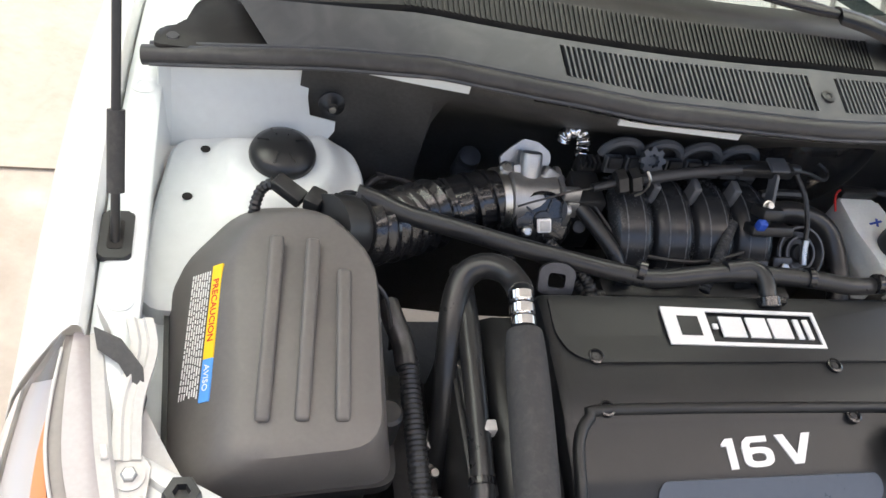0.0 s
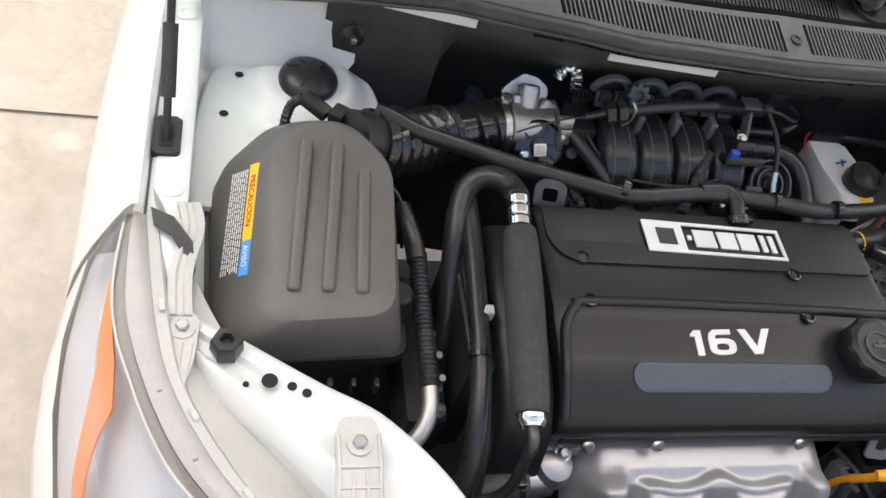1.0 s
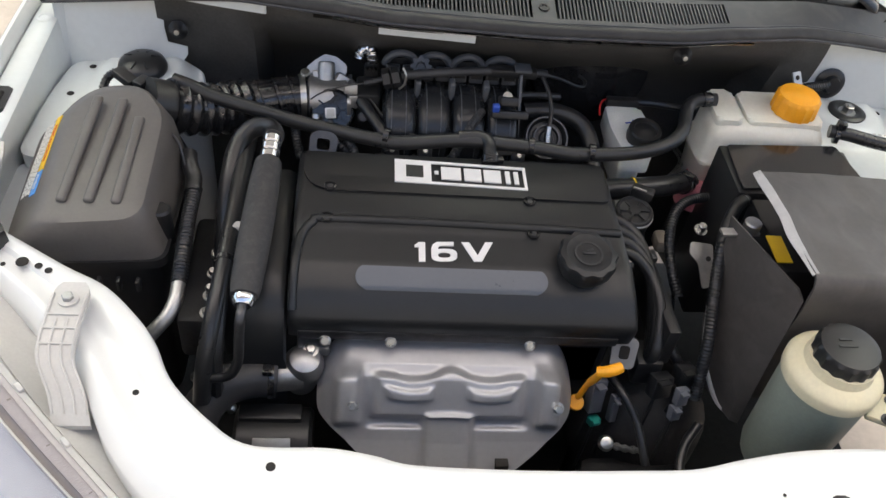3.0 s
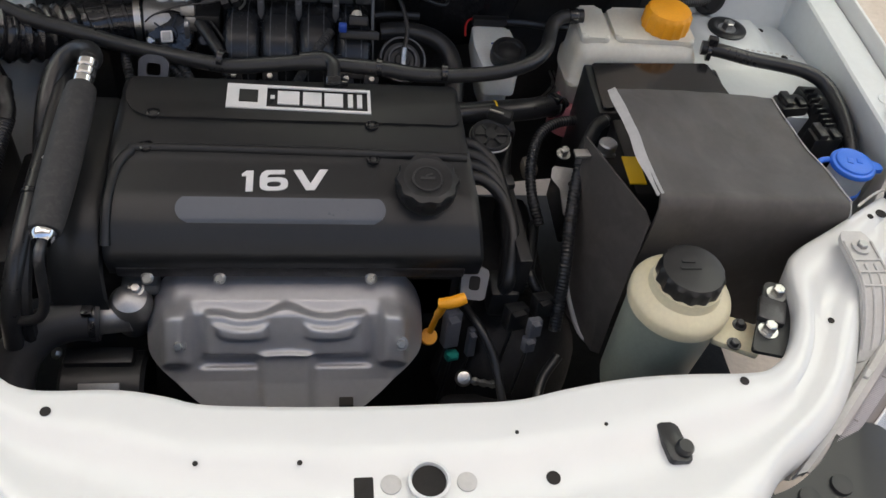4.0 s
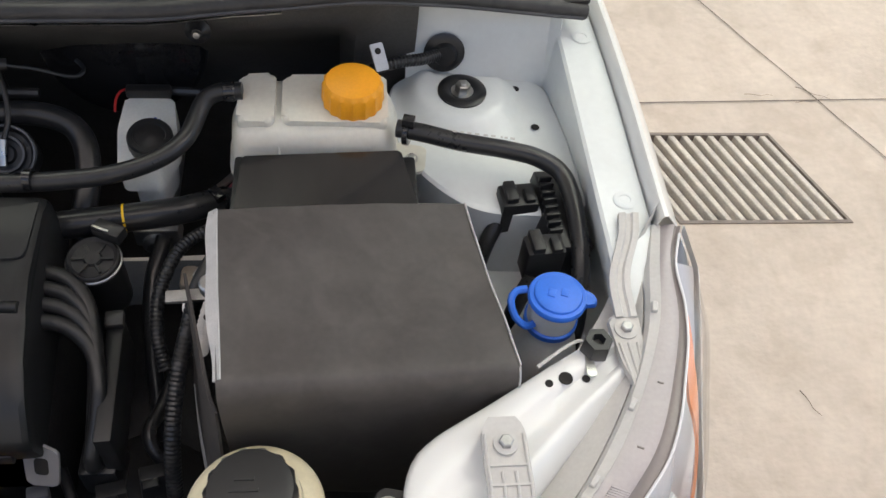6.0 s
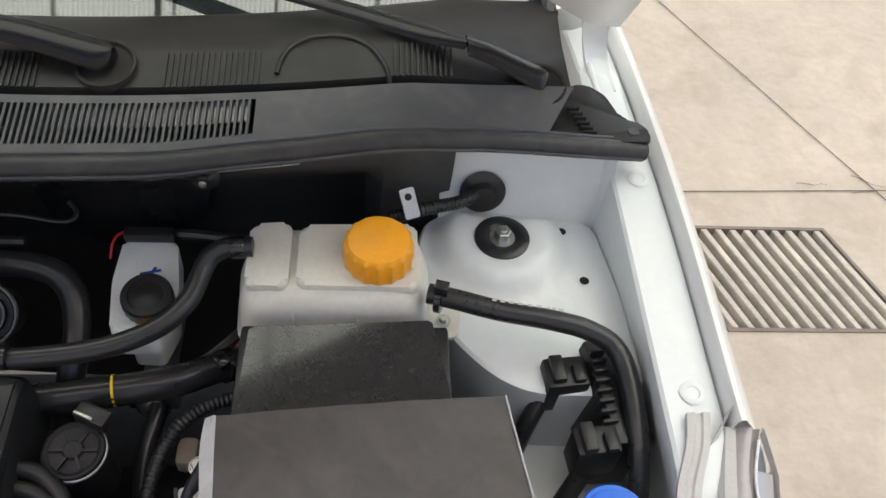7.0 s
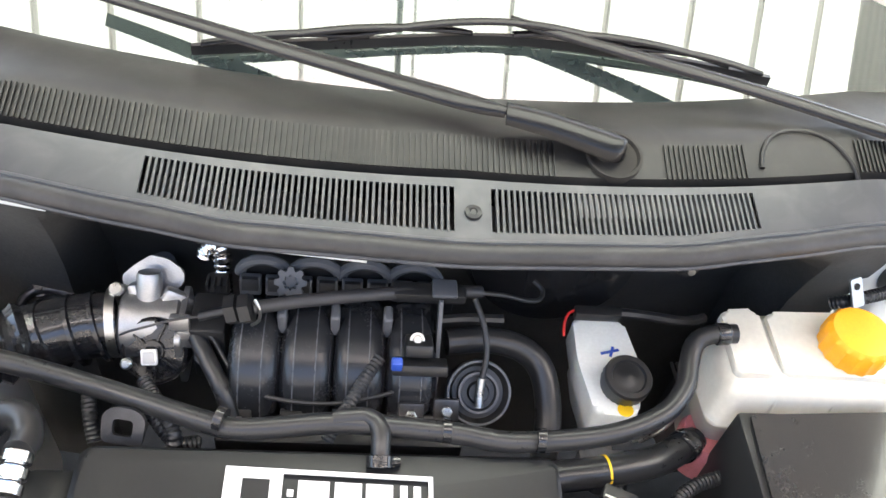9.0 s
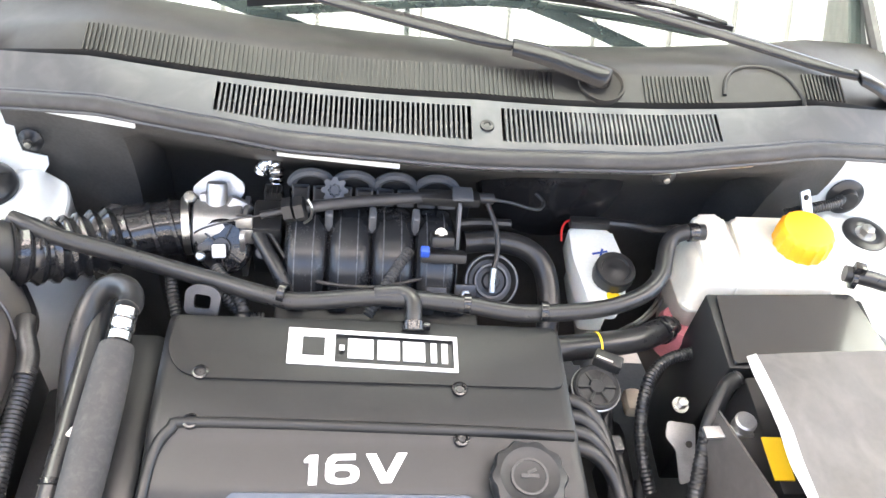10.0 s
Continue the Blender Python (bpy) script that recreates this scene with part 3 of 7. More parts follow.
    for hx, hy in ((0.6615, 0.885), (0.678, 0.812)):
        b = B()
        lathe(b, [(0.0055, 0), (0.0045, 0.0006), (0, 0.0003)], (s * hx - 0.0155, hy, hz(hx, hy) + 0.0014))
        part("hole", b, PIT, body)
    # side panel of the bulkhead behind the tower
    b = B()
    xi = 0.506 if s > 0 else 0.560
    rows = []
    for z, kn in ((0.770, 0.006), (0.785, 0.024), (0.80, 0.034), (0.812, 0.034), (0.818, 0.004), (0.84, 0.0), (0.875, 0.0), (0.89, 0.0)):
        yp = 0.903 + 0.25 * (z - 0.78)
        rows.append([Vector((s * x - dx, yp + dy, z)) for x, dy, dx in ((0.713, -0.012, 0.0145), (0.7005, 0.0, 0.0145), (0.66, 0.002, 0.010), (0.61, 0.002, 0.006), (xi - (kn if s < 0 else 0), 0.001, 0.006))])
    loft(b, rows)
    solidify(b, 0.002)
    part("bulkhead_side", b, WHITE_IN, body, "white painted bulkhead panel")
    # spot-welded bosses on the rail
    for y in (0.63, 0.905):
        b = B()
        lathe(b, [(0.013, 0), (0.011, 0.001), (0.007, 0.0012), (0.006, 0.0004), (0, 0.0004)], (s * 0.733 - 0.008, y, 0.8445 + 0.028 * (y - 0.6)))
        part("boss", b, WHITE_IN, body)

# bulkhead with a felt pad
fire = thing("bulkhead", (0, 0.9, 0.3), "black felt-covered bulkhead behind the engine", "bulkhead", kind="structure")
yf = curve1([0, 0.25, 0.45, 0.57, 0.75], [0.866, 0.870, 0.897, 0.920, 0.927])
rows = []
for z, off in ((0.30, 0.125), (0.55, 0.125), (0.70, 0.12), (0.77, 0.095), (0.82, 0.055), (0.85, 0.024), (0.87, 0.010), (0.885, 0.0), (0.900, -0.002), (0.913, 0.002)):
    rows.append([Vector((x, yf(x) + off * (1 if abs(x) < 0.42 else 0.2) + 0.005 * math.sin(9 * x + 14 * z), z)) for x in np.linspace(-0.575, 0.51, 60)])
b = solidify(loft(B(), rows), 0.006)
part("felt_pad", b, FELT, fire, "black felt insulation")
# unseen near-black plate that closes the view behind the felt
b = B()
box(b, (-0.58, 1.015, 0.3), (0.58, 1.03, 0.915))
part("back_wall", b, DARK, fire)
for x, z in ((-0.541, 0.848), (0.251, 0.889)):
    b = B()
    lathe(b, [(0.015, 0), (0.015, 0.003), (0.010, 0.006), (0.006, 0.012), (0, 0.013)], (x, yf(x) - 0.013, z), (0, -1, 0.25))
    part("clip", b, BLACK, fire)
    b = B()
    lathe(b, [(0.004, 0), (0.004, 0.003), (0, 0.0035)], (x, yf(x) - 0.026, z + 0.003), (0, -1, 0.25), 10)
    part("clip_pin", b, STEEL, fire)
# white flange seen under the cowl
b = B()
rows = [[Vector((x, 0.8345 - (x + 0.226) * 0.11, z + 0.004 * (x + 0.226) / 0.136)) for x in np.linspace(-0.232, -0.088, 12)] for z in (0.907, 0.927)]
loft(b, rows)
solidify(b, 0.003)
part("flange", b, WHITE_IN, fire, "white painted flange")
b = B()
rows = [[Vector((x, 0.835 + 0.2 * x * x, z)) for x in np.linspace(-0.52, -0.40, 10)] for z in (0.908, 0.926)]
loft(b, rows)
solidify(b, 0.003)
part("flange", b, WHITE_IN, fire)
b = B()
lathe(b, [(0.026, 0), (0.027, 0.004), (0.022, 0.007), (0.016, 0.008), (0.013, 0.016), (0, 0.016)], (0.549, 0.911, 0.821), (0, -1, 0.25))
part("grommet", b, RUBBER, fire)

# near-black fillers stand in for deep shade at the bottom and front of the bay
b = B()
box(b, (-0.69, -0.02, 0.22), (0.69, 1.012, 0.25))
solo("undertray", b, DARK, "near-black plate added to close the bay below the engine", "undertray", kind="structure")
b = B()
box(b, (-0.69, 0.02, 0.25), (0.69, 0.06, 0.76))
rad = solo("radiator", b, DARK, "near-black block added in the radiator's place behind the front panel", "radiator")
b = B()
rows = []
for x in np.linspace(-0.80, 0.80, 33):
    yb = -0.10 + 0.42 * max(0, abs(x) - 0.2) ** 1.6
    rows.append([Vector((x, yb + 0.05, 0.74)), Vector((x, yb, 0.72)), Vector((x, yb - 0.03, 0.66)), Vector((x, yb - 0.05, 0.5)), Vector((x, yb - 0.04, 0.3))])
loft(b, rows)
solidify(b, 0.003)
solo("front_bumper", b, WHITE, "white front bumper below the headlamps", "bumper")
trimt = thing("grille_trim", (0.38, 0.06, 0.78), "black plastic grille trim with pegs", "grille trim")
b = slab(B(), round_poly([(0.20, 0.02), (0.395, 0.075), (0.44, 0.105), (0.475, 0.145), (0.52, 0.15), (0.55, 0.10), (0.45, 0.0), (0.25, -0.05)], 0.02), 0.772, 0.786, 0.004)
part("plate", b, BLACK, trimt)
for x, y in ((0.405, 0.062), (0.445, 0.075)):
    b = B()
    lathe(b, [(0.012, 0), (0.011, 0.005), (0.004, 0.006), (0, 0.006)], (x, y, 0.785))
    part("peg", b, BLACK, trimt)

# ---- cowl, seal, windscreen, wipers ----
ys = curve1([0, 0.22, 0.33, 0.44, 0.55, 0.66, 0.75], [0.797, 0.811, 0.836, 0.868, 0.893, 0.908, 0.922])
zs = curve1([0, 0.3, 0.44, 0.6, 0.75], [0.948, 0.944, 0.933, 0.904, 0.876])
seal = solo("cowl_seal", tube(B(), [(x, ys(x) + 0.001, zs(x) + 0.002) for x in np.linspace(-0.742, 0.726, 40)], 0.0112, 12, 0.02), SEAL, "long black rubber seal along the cowl edge", "rubber seal")
b = B()
loft(b, [[Vector((x, ys(x) - 0.003, zs(x) - 0.0115)), Vector((x, ys(x) + 0.03, zs(x) - 0.009))] for x in np.linspace(-0.30, 0.35, 30)])
solidify(b, 0.0015)
part("seal_carrier", b, STEEL, seal, "bright metal carrier edge")

part("lip", tube(B(), [(x, ys(x) + 0.0115, zs(x) + 0.0085) for x in np.linspace(-0.735, 0.722, 40)], 0.0032, 8, 0.02), COWLM, seal, "thin raised lip")
part("lip", tube(B(), [(x, ys(x) - 0.0095, zs(x) - 0.0015) for x in np.linspace(-0.735, 0.722, 40)], 0.0026, 8, 0.02), COWLM, seal)

cowl = thing("cowl_panel", (0, 0.88, 0.95), "dark grey plastic cowl panel with ventilation slats", "cowl panel")
ystep = lambda x: 0.879 + 0.27 * x * x
zc = curve1([0, 0.45, 0.6, 0.72], [0.972, 0.958, 0.930, 0.905])
SL = [(-0.305, -0.008), (0.028, 0.305)]
XE = 0.61
xs = sorted(set(list(np.linspace(-XE, XE, 57)) + [v for p in SL for v in p]))
def band(x, f):
    """A point of the front band: f 0 at the seal, 1 at the step."""
    e = (abs(x) / XE) ** 6
    xf = x * (1 + 0.06 * f * e)
    y0, z0, y1, z1 = ys(x) + 0.012, zs(x) + 0.009, ystep(x), zc(x)
    return Vector((xf, y0 + (y1 - y0) * f, z0 + (z1 - z0) * f - 0.006 * e))
b = B()
F0, F1 = 0.16, 0.86
loft(b, [[band(x, 0), band(x, F0)] for x in xs])
loft(b, [[band(x, F1), band(x, 1), band(x, 1) + Vector((0, 0.004, -0.009)), band(x, 1) + Vector((0, 0.008, -0.009))] for x in xs])
for a, c in ((-XE, SL[0][0]), (SL[0][1], SL[1][0]), (SL[1][1], XE)):
    sub = [x for x in xs if a - 1e-6 <= x <= c + 1e-6]
    loft(b, [[band(x, F0), band(x, 0.5), band(x, F1)] for x in sub])
bmesh.ops.remove_doubles(b, verts=b.verts[:], dist=0.0004)
solidify(b, 0.0025)
part("front_band", b, COWLM, cowl, "grey plastic band")
# near-black sheet added below the slats as the shade in the cowl
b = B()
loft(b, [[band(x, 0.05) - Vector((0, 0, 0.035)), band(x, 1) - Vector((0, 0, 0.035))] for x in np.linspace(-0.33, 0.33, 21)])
part("duct_shade", b, PIT, cowl)
b = B()
loft(b, [[band(x, 0.52) - Vector((0, 0, 0.0062)), band(x, 0.98) - Vector((0, 0, 0.0062))] for x in np.linspace(0.115, 0.30, 10)])
solidify(b, 0.002)
part("filter_frame", b, LAMPG, cowl, "grey frame behind the slats")
# upper shelf
b = B()
ZB = 0.948
yb_ = lambda x: 1.035 + 0.25 * x * x
rows = []
for x in np.linspace(-XE, XE, 57):
    p = band(x, 1)
    kf = max(0.0, min(1.0, (XE - abs(x)) / 0.14))
    rows.append([p + Vector((0, 0.008, -0.009)), p + Vector((0, 0.011, 0.010 * kf - 0.009)), p + Vector((0, 0.050, 0.020 * kf - 0.009)), p + Vector((0, 0.066, 0.021 * kf - 0.009)), p + Vector((0, 0.088, 0.016 * kf - 0.009)), Vector((p.x, yb_(p.x) - 0.012, min(p.z, ZB + 0.006))), Vector((p.x, yb_(p.x) + 0.02, min(p.z - 0.01, ZB - 0.012)))])
loft(b, rows)
solidify(b, 0.002)
part("shelf", b, COWLD, cowl, "dark brown-grey shelf")
# slats of the lower row
slat_b = B()
box(slat_b, (-0.0012, -0.5, -0.007), (0.0012, 0.5, 0.0005))
finish(slat_b)
slat_me = bpy.data.meshes.new("slat")
slat_b.to_mesh(slat_me)
slat_b.free()
slat_me.materials.append(COWLM)
for a, c in SL:
    k = int(round((c - a) / 0.0059))
    for i in range(1, k):
        x = a + (c - a) * i / k
        p, q = band(x, F0 - 0.02), band(x, F1 + 0.02)
        o = new("slat", slat_me)
        o.parent = cowl
        d = q - p
        o.matrix_basis = Matrix.Translation((p + q) / 2 - ORIGIN[cowl]) @ d.to_track_quat('Y', 'Z').to_matrix().to_4x4() @ Matrix.Diagonal((1, d.length, 1, 1))
# fine ribs of the upper row
b = B()
for a, c in ((-0.465, 0.105), (0.215, 0.315), (0.440, 0.505)):
    for i in range(int((c - a) / 0.0056)):
        x = a + i * 0.0056
        p = band(x, 1)
        q0, q1 = p + Vector((0, 0.0095, 0.0012)), p + Vector((0, 0.050, 0.0118))
        d = q1 - q0
        box(b, (-0.0011, -d.length / 2, -0.001), (0.0011, d.length / 2, 0.0017), 0, 2, Matrix.Translation((q0 + q1) / 2) @ d.to_track_quat('Y', 'Z').to_matrix().to_4x4())
tagged(part("rib", b, COWLD, cowl), kind="stuff")
arc = []
for k in range(19):
    t = radians(4 + 172 * k / 18)
    x, y = 0.381 + 0.058 * math.cos(t), 0.924 + 0.064 * math.sin(t)
    arc.append((x, y, band(x, 1).z + float(np.interp(y - ystep(x), [0.0, 0.011, 0.050, 0.066, 0.088], [-0.008, 0.001, 0.011, 0.012, 0.007])) + 0.0012))
b = tube(B(), arc, 0.0028, 8, 0.006)
part("round_cover", b, COWLD, cowl)
b = B()
lathe(b, [(0.0085, 0), (0.008, 0.002), (0.004, 0.003), (0.003, 0.0015), (0, 0.0015)], band(0.010, 0.45) + Vector((0, 0, 0.0005)), (0, -0.15, 1), 20)
part("screw_cap", b, BLACK, cowl)
for s in (1, -1):
    b = slab(B(), round_poly([(s * 0.585, 0.905), (s * 0.585, 0.95), (s * 0.63, 1.0), (s * 0.668, 1.015), (s * 0.690, 0.995), (s * 0.702, 0.955), (s * 0.728, 0.945), (s * 0.732, 0.918)], 0.008), 0.894, 0.899, 0.002)
    part("end_flap", b, COWLD, cowl)
    for i in range(6 if s > 0 else 0):
        # slots of the end flap: near-black blocks stand in for their shade
        b = B()
        obox(b, (0.662 - i * 0.0032, 0.928 + i * 0.0066, 0.8995 + i * 0.0012), (0.015, 0.0036, 0.006), 0.001)
        part("end_rib", b, PIT, cowl)
    b = B()
    lathe(b, [(0.007, 0), (0.006, 0.002), (0, 0.002)], (s * 0.712, 0.932, 0.8985))
    part("fastener", b, DARKSTEEL, cowl)

ws = thing("windscreen", (0, 1.1, 0.95), "windscreen with dark edges reflecting the pale sheet roof", "windscreen")
rows = []
for k in range(9):
    v = k / 8 * 0.85
    rows.append([Vector((x * (1 - 0.12 * v), yb_(x) + 0.004 + v * math.cos(radians(29)), ZB + v * math.sin(radians(29)) - 0.10 * x * x * (1 - 0.3 * v) - 0.05 * (v - 0.42) ** 2)) for x in np.linspace(-0.66, 0.66, 41)])
b = loft(B(), rows)
solidify(b, 0.005)
part("pane", b, WSGLASS, ws)
for s in (1, -1):
    b = tube(B(), [(s * 0.668, 1.135, 0.905), (s * 0.66, 1.30, 0.98), (s * 0.635, 1.60, 1.12), (s * 0.60, 1.90, 1.26)], 0.03, 12, 0.05)
    part("pillar", b, WHITE, ws, "white roof pillar")
    b = tube(B(), [(s * 0.640, 1.125, 0.915), (s * 0.632, 1.30, 0.995), (s * 0.605, 1.60, 1.14), (s * 0.57, 1.90, 1.28)], 0.010, 8, 0.05)
    part("edge_trim", b, SEAL, ws)


def wiper(pivot, arm, mid, tip, blade, label):
    w = thing("wiper", pivot, label, "windscreen wiper", "windscreen wipers")
    b = B()
    lathe(b, [(0.012, -0.035), (0.012, -0.012), (0.010, -0.008), (0, -0.008)], pivot)
    part("pivot", b, BLACK, w)
    b = B()
    lathe(b, [(0.030, -0.022), (0.030, -0.008), (0.027, -0.008), (0.025, -0.012), (0, -0.012)], Vector(pivot) + Vector((0.008, -0.006, 0.0)), (0, -0.2, 1))
    part("recess", b, PIT, w)
    def ribbon(pts, w0, w1, h0, h1):
        line = at(spline(pts, 0.01), 24)
        rows = []
        for i, p in enumerate(line):
            u = i / 23
            d = (line[min(i + 1, 23)] - line[max(i - 1, 0)]).normalized()
            sd = d.cross(Vector((0, 0, 1))).normalized()
            hw, hh = w0 + (w1 - w0) * u, h0 + (h1 - h0) * u
            hw *= (0.45, 0.78, 0.94)[i] if i < 3 else 1.0
            rows.append([p + sd * hw * math.cos(a) + Vector((0, 0, hh * (1.5 * math.sin(a) - 0.5))) for a in [radians(180 - 18 * k) for k in range(11)]])
        return loft(B(), rows, close=True, cap=True)
    P, A = Vector(pivot), Vector(arm)
    part("arm_root", ribbon([P + (P - A).normalized() * 0.018, P.lerp(A, 0.3) + Vector((0, 0, 0.002)), P.lerp(A, 0.65) + Vector((0, 0, 0.003)), A], 0.021, 0.0155, 0.012, 0.0075), WIPER, w, "", 70)
    part("arm", ribbon([A, mid, tip], 0.0145, 0.008, 0.0055, 0.004), WIPER, w)
    line = at(spline(blade, 0.01), 60)
    rows = [[p + Vector((0, 0.003, -0.012)), p + Vector((0, -0.003, -0.012)), p + Vector((0, -0.003, 0)), p + Vector((0, 0.003, 0))] for p in line]
    part("rubber_blade", loft(B(), rows, close=True, cap=True), RUBBER, w)
    for a, c, h in ((1, 18, 0.008), (14, 46, 0.016), (42, 58, 0.008), (5, 28, 0.012), (32, 54, 0.012)):
        pts = [line[int(a + (c - a) * k / 8)] + Vector((0, -0.001, 0.002 + h * math.sin(math.pi * k / 8))) for k in range(9)]
        part("yoke", ribbon(pts, 0.006, 0.006, 0.003, 0.003), WIPER, w)
    return w


wiper((0.600, 0.984, 0.932), (0.520, 0.980, 0.974), (0.34, 1.040, 0.985), (0.06, 1.105, 1.008), [(0.385, 1.100, 0.962), (0.227, 1.098, 0.983), (0.057, 1.095, 0.994), (-0.133, 1.080, 0.982), (-0.291, 1.075, 0.963)], "black wiper lying along the foot of the windscreen")
wiper((0.150, 0.926, 0.987), (0.042, 0.938, 1.010), (-0.19, 1.030, 1.000), (-0.42, 1.125, 0.992), [(-0.30, 1.175, 1.01), (-0.42, 1.185, 1.0), (-0.55, 1.20, 0.985), (-0.66, 1.23, 0.97)], "black wiper with its arm root on the cowl shelf")

# bonnet, hinged at the cowl and standing open
hood = thing("bonnet", (0, 1.05, 0.97), "open white bonnet with painted underside", "bonnet")
HV = Vector((0, -0.564, 0.826))   # up the standing bonnet
HN = Vector((0, -0.826, -0.564))   # out of its underside
def hood_pt(u, v, n=0.0):
    return Vector((u, 1.049, 0.9755)) + HV * v + HN * n
vr = lambda u: 0.45 * (1 - math.exp(-max(0.0, 0.66 - abs(u)) / 0.4))
rows = [[hood_pt(u, vr(u) + (1.00 - 0.12 * u * u - vr(u)) * k / 10, -0.02 * (1 - (u / 0.70) ** 2)) for u in np.linspace(-0.70, 0.70, 41)] for k in range(11)]
b = loft(B(), rows)
solidify(b, 0.018)
part("skin", b, WHITE, hood)
for s in (1, -1):
    b = tube(B(), [hood_pt(s * 0.700, -0.01, 0.004), hood_pt(s * 0.705, 0.3, 0.004), hood_pt(s * 0.70, 0.88, 0.004)], 0.007, 8, 0.04)
    part("edge_rubber", b, RUBBER, hood)
    # hinge: a pressed arm that swings from the wing up to the bonnet
    line = at(spline([(s * 0.702, 1.030, 0.872), (s * 0.699, 1.068, 0.874), (s * 0.694, 1.092, 0.896), (s * 0.688, 1.090, 0.930), (s * 0.683, 1.066, 0.962), hood_pt(s * 0.681, 0.02, 0.008), hood_pt(s * 0.680, 0.11, 0.006)], 0.01), 26)
    rows = []
    for i, p in enumerate(line):
        w_ = 0.013 + 0.006 * min(1, i / 20)
        d_ = (line[min(i + 1, 25)] - line[max(i - 1, 0)]).normalized()
        n_ = Vector((1, 0, 0)).cross(d_).normalized() * 0.003
        rows.append([p + Vector((-w_, 0, 0)) - n_, p + Vector((-w_, 0, 0)) + n_ * 2, p + Vector((-w_ * 0.6, 0, 0)) + n_, p + Vector((w_ * 0.6, 0, 0)) + n_, p + Vector((w_, 0, 0)) + n_ * 2, p + Vector((w_, 0, 0)) - n_])
    part("hinge_arm", loft(B(), rows, close=True, cap=True), WHITE_IN, hood, "white painted hinge arm")
    b = slab(B(), round_poly([(s * 0.672, 0.955), (s * 0.700, 0.940), (s * 0.722, 0.950), (s * 0.722, 1.075), (s * 0.676, 1.075)], 0.008), 0.868, 0.876, 0.002, 1)
    part("hinge_base", b, WHITE_IN, hood)
    part("hinge_rod", tube(B(), [(s * 0.684, 1.060, 0.892), (s * 0.685, 1.030, 0.890), (s * 0.690, 1.000, 0.884), (s * 0.694, 0.985, 0.880)], 0.0035, 8), WHITE_IN, hood)
    for v in (0.020, 0.096):
        bolt(hood, "bolt", hood_pt(s * 0.681, v, 0.008), HN, 0.0075, 0.008, True, WHITE_IN, "painted bolt")
    for u, v, q in ((0.652, 0.068, 0.004), (0.600, 0.150, 0.004), (0.66, 0.19, 0.0045)):
        b = B()
        lathe(b, [(q, 0), (q, 0.0008), (0, 0.0008)], hood_pt(s * u, v, 0.0005), HN, 12)
        part("hole", b, PIT, hood)

# ---- engine ----
eng = thing("engine", (-0.12, 0.55, 0.30), "engine with black plastic cover and grey heat shield", "engine")
# plain near-black bulk; the bay's deep shade is put into its colour
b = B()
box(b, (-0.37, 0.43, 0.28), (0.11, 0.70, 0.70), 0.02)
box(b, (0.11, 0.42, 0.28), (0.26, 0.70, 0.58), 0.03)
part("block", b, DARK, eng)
# cover: one section drawn along the car's width
SEC = [(0.410, 0.715), (0.403, 0.742), (0.403, 0.752), (0.407, 0.759), (0.429, 0.7795), (0.437, 0.7845), (0.460, 0.7965), (0.470, 0.800), (0.508, 0.8065), (0.516, 0.8095), (0.523, 0.8125), (0.56, 0.8165), (0.645, 0.8200), (0.662, 0.8165), (0.670, 0.806), (0.673, 0.74)]
rows = []
for x, inset in ((-0.338, 0.010), (-0.3365, 0.004), (-0.332, 0.001), (-0.325, 0.0), (0.090, 0.0), (0.098, 0.001), (0.1025, 0.004), (0.104, 0.010)):
    rows.append([Vector((x + (0.10 * max(0.0, 0.575 - y) if x > 0 else 0), y + (inset if y < 0.47 else -inset if y > 0.64 else 0), z - inset)) for y, z in SEC])
b = B()
loft(b, rows)
b.faces.new([v for v in b.verts[:len(SEC)]])
b.faces.new([v for v in b.verts[-len(SEC):]][::-1])
cover = part("engine_cover", b, COVER, eng, "black plastic cover with silver lettering", 32)
def ztop(y):
    return float(np.interp(y, [p[0] for p in SEC[2:-1]], [p[1] for p in SEC[2:-1]]))
# raised rear panel, ridge round the front panel, facet with painted sky reflection
b = B()
pts = round_poly([(0.098, 0.577), (0.098, 0.662), (-0.328, 0.662), (-0.330, 0.612), (-0.318, 0.588), (-0.295, 0.578)], 0.012)
lo = [b.verts.new((x, y, ztop(y) - 0.002)) for x, y in pts]
hi = [b.verts.new((x, y, ztop(y) + (0.0035 if y < 0.655 else -0.002))) for x, y in pts]
tf = b.faces.new(hi)
for i in range(len(pts)):
    b.faces.new((lo[i], lo[(i + 1) % len(pts)], hi[(i + 1) % len(pts)], hi[i]))
bmesh.ops.bevel(b, geom=list(tf.edges), offset=0.002, segments=2, profile=0.5, affect='EDGES')
part("rear_panel", b, COVER, cover)
b = B()
ridge = [(0.102, 0.523), (-0.05, 0.527), (-0.285, 0.529), (-0.312, 0.522), (-0.326, 0.500), (-0.331, 0.46), (-0.332, 0.44), (-0.332, 0.412)]
tube(b, [(x, y, ztop(y) - 0.0002) for x, y in ridge], 0.0060, 12, 0.006)
part("ridge", b, COVER, cover)
b = B()
rows = []
for k in range(15):
    t = -1 + 2 * k / 14
    y = 0.4475 + 0.0150 * t
    hw = 0.108 + 0.017 * math.sqrt(max(0, 1 - t * t))
    rows.append([Vector((-0.129 + hw * i / 10, y, ztop(y) + (0.0024 if abs(t) < 0.99 else -0.001))) for i in range(-10, 11)])
loft(b, rows)
solidify(b, 0.001)
part("sky_sheen_band", b, COVER_SKY, cover, "facet of the cover in bluish grey, its sky reflection put into the colour")
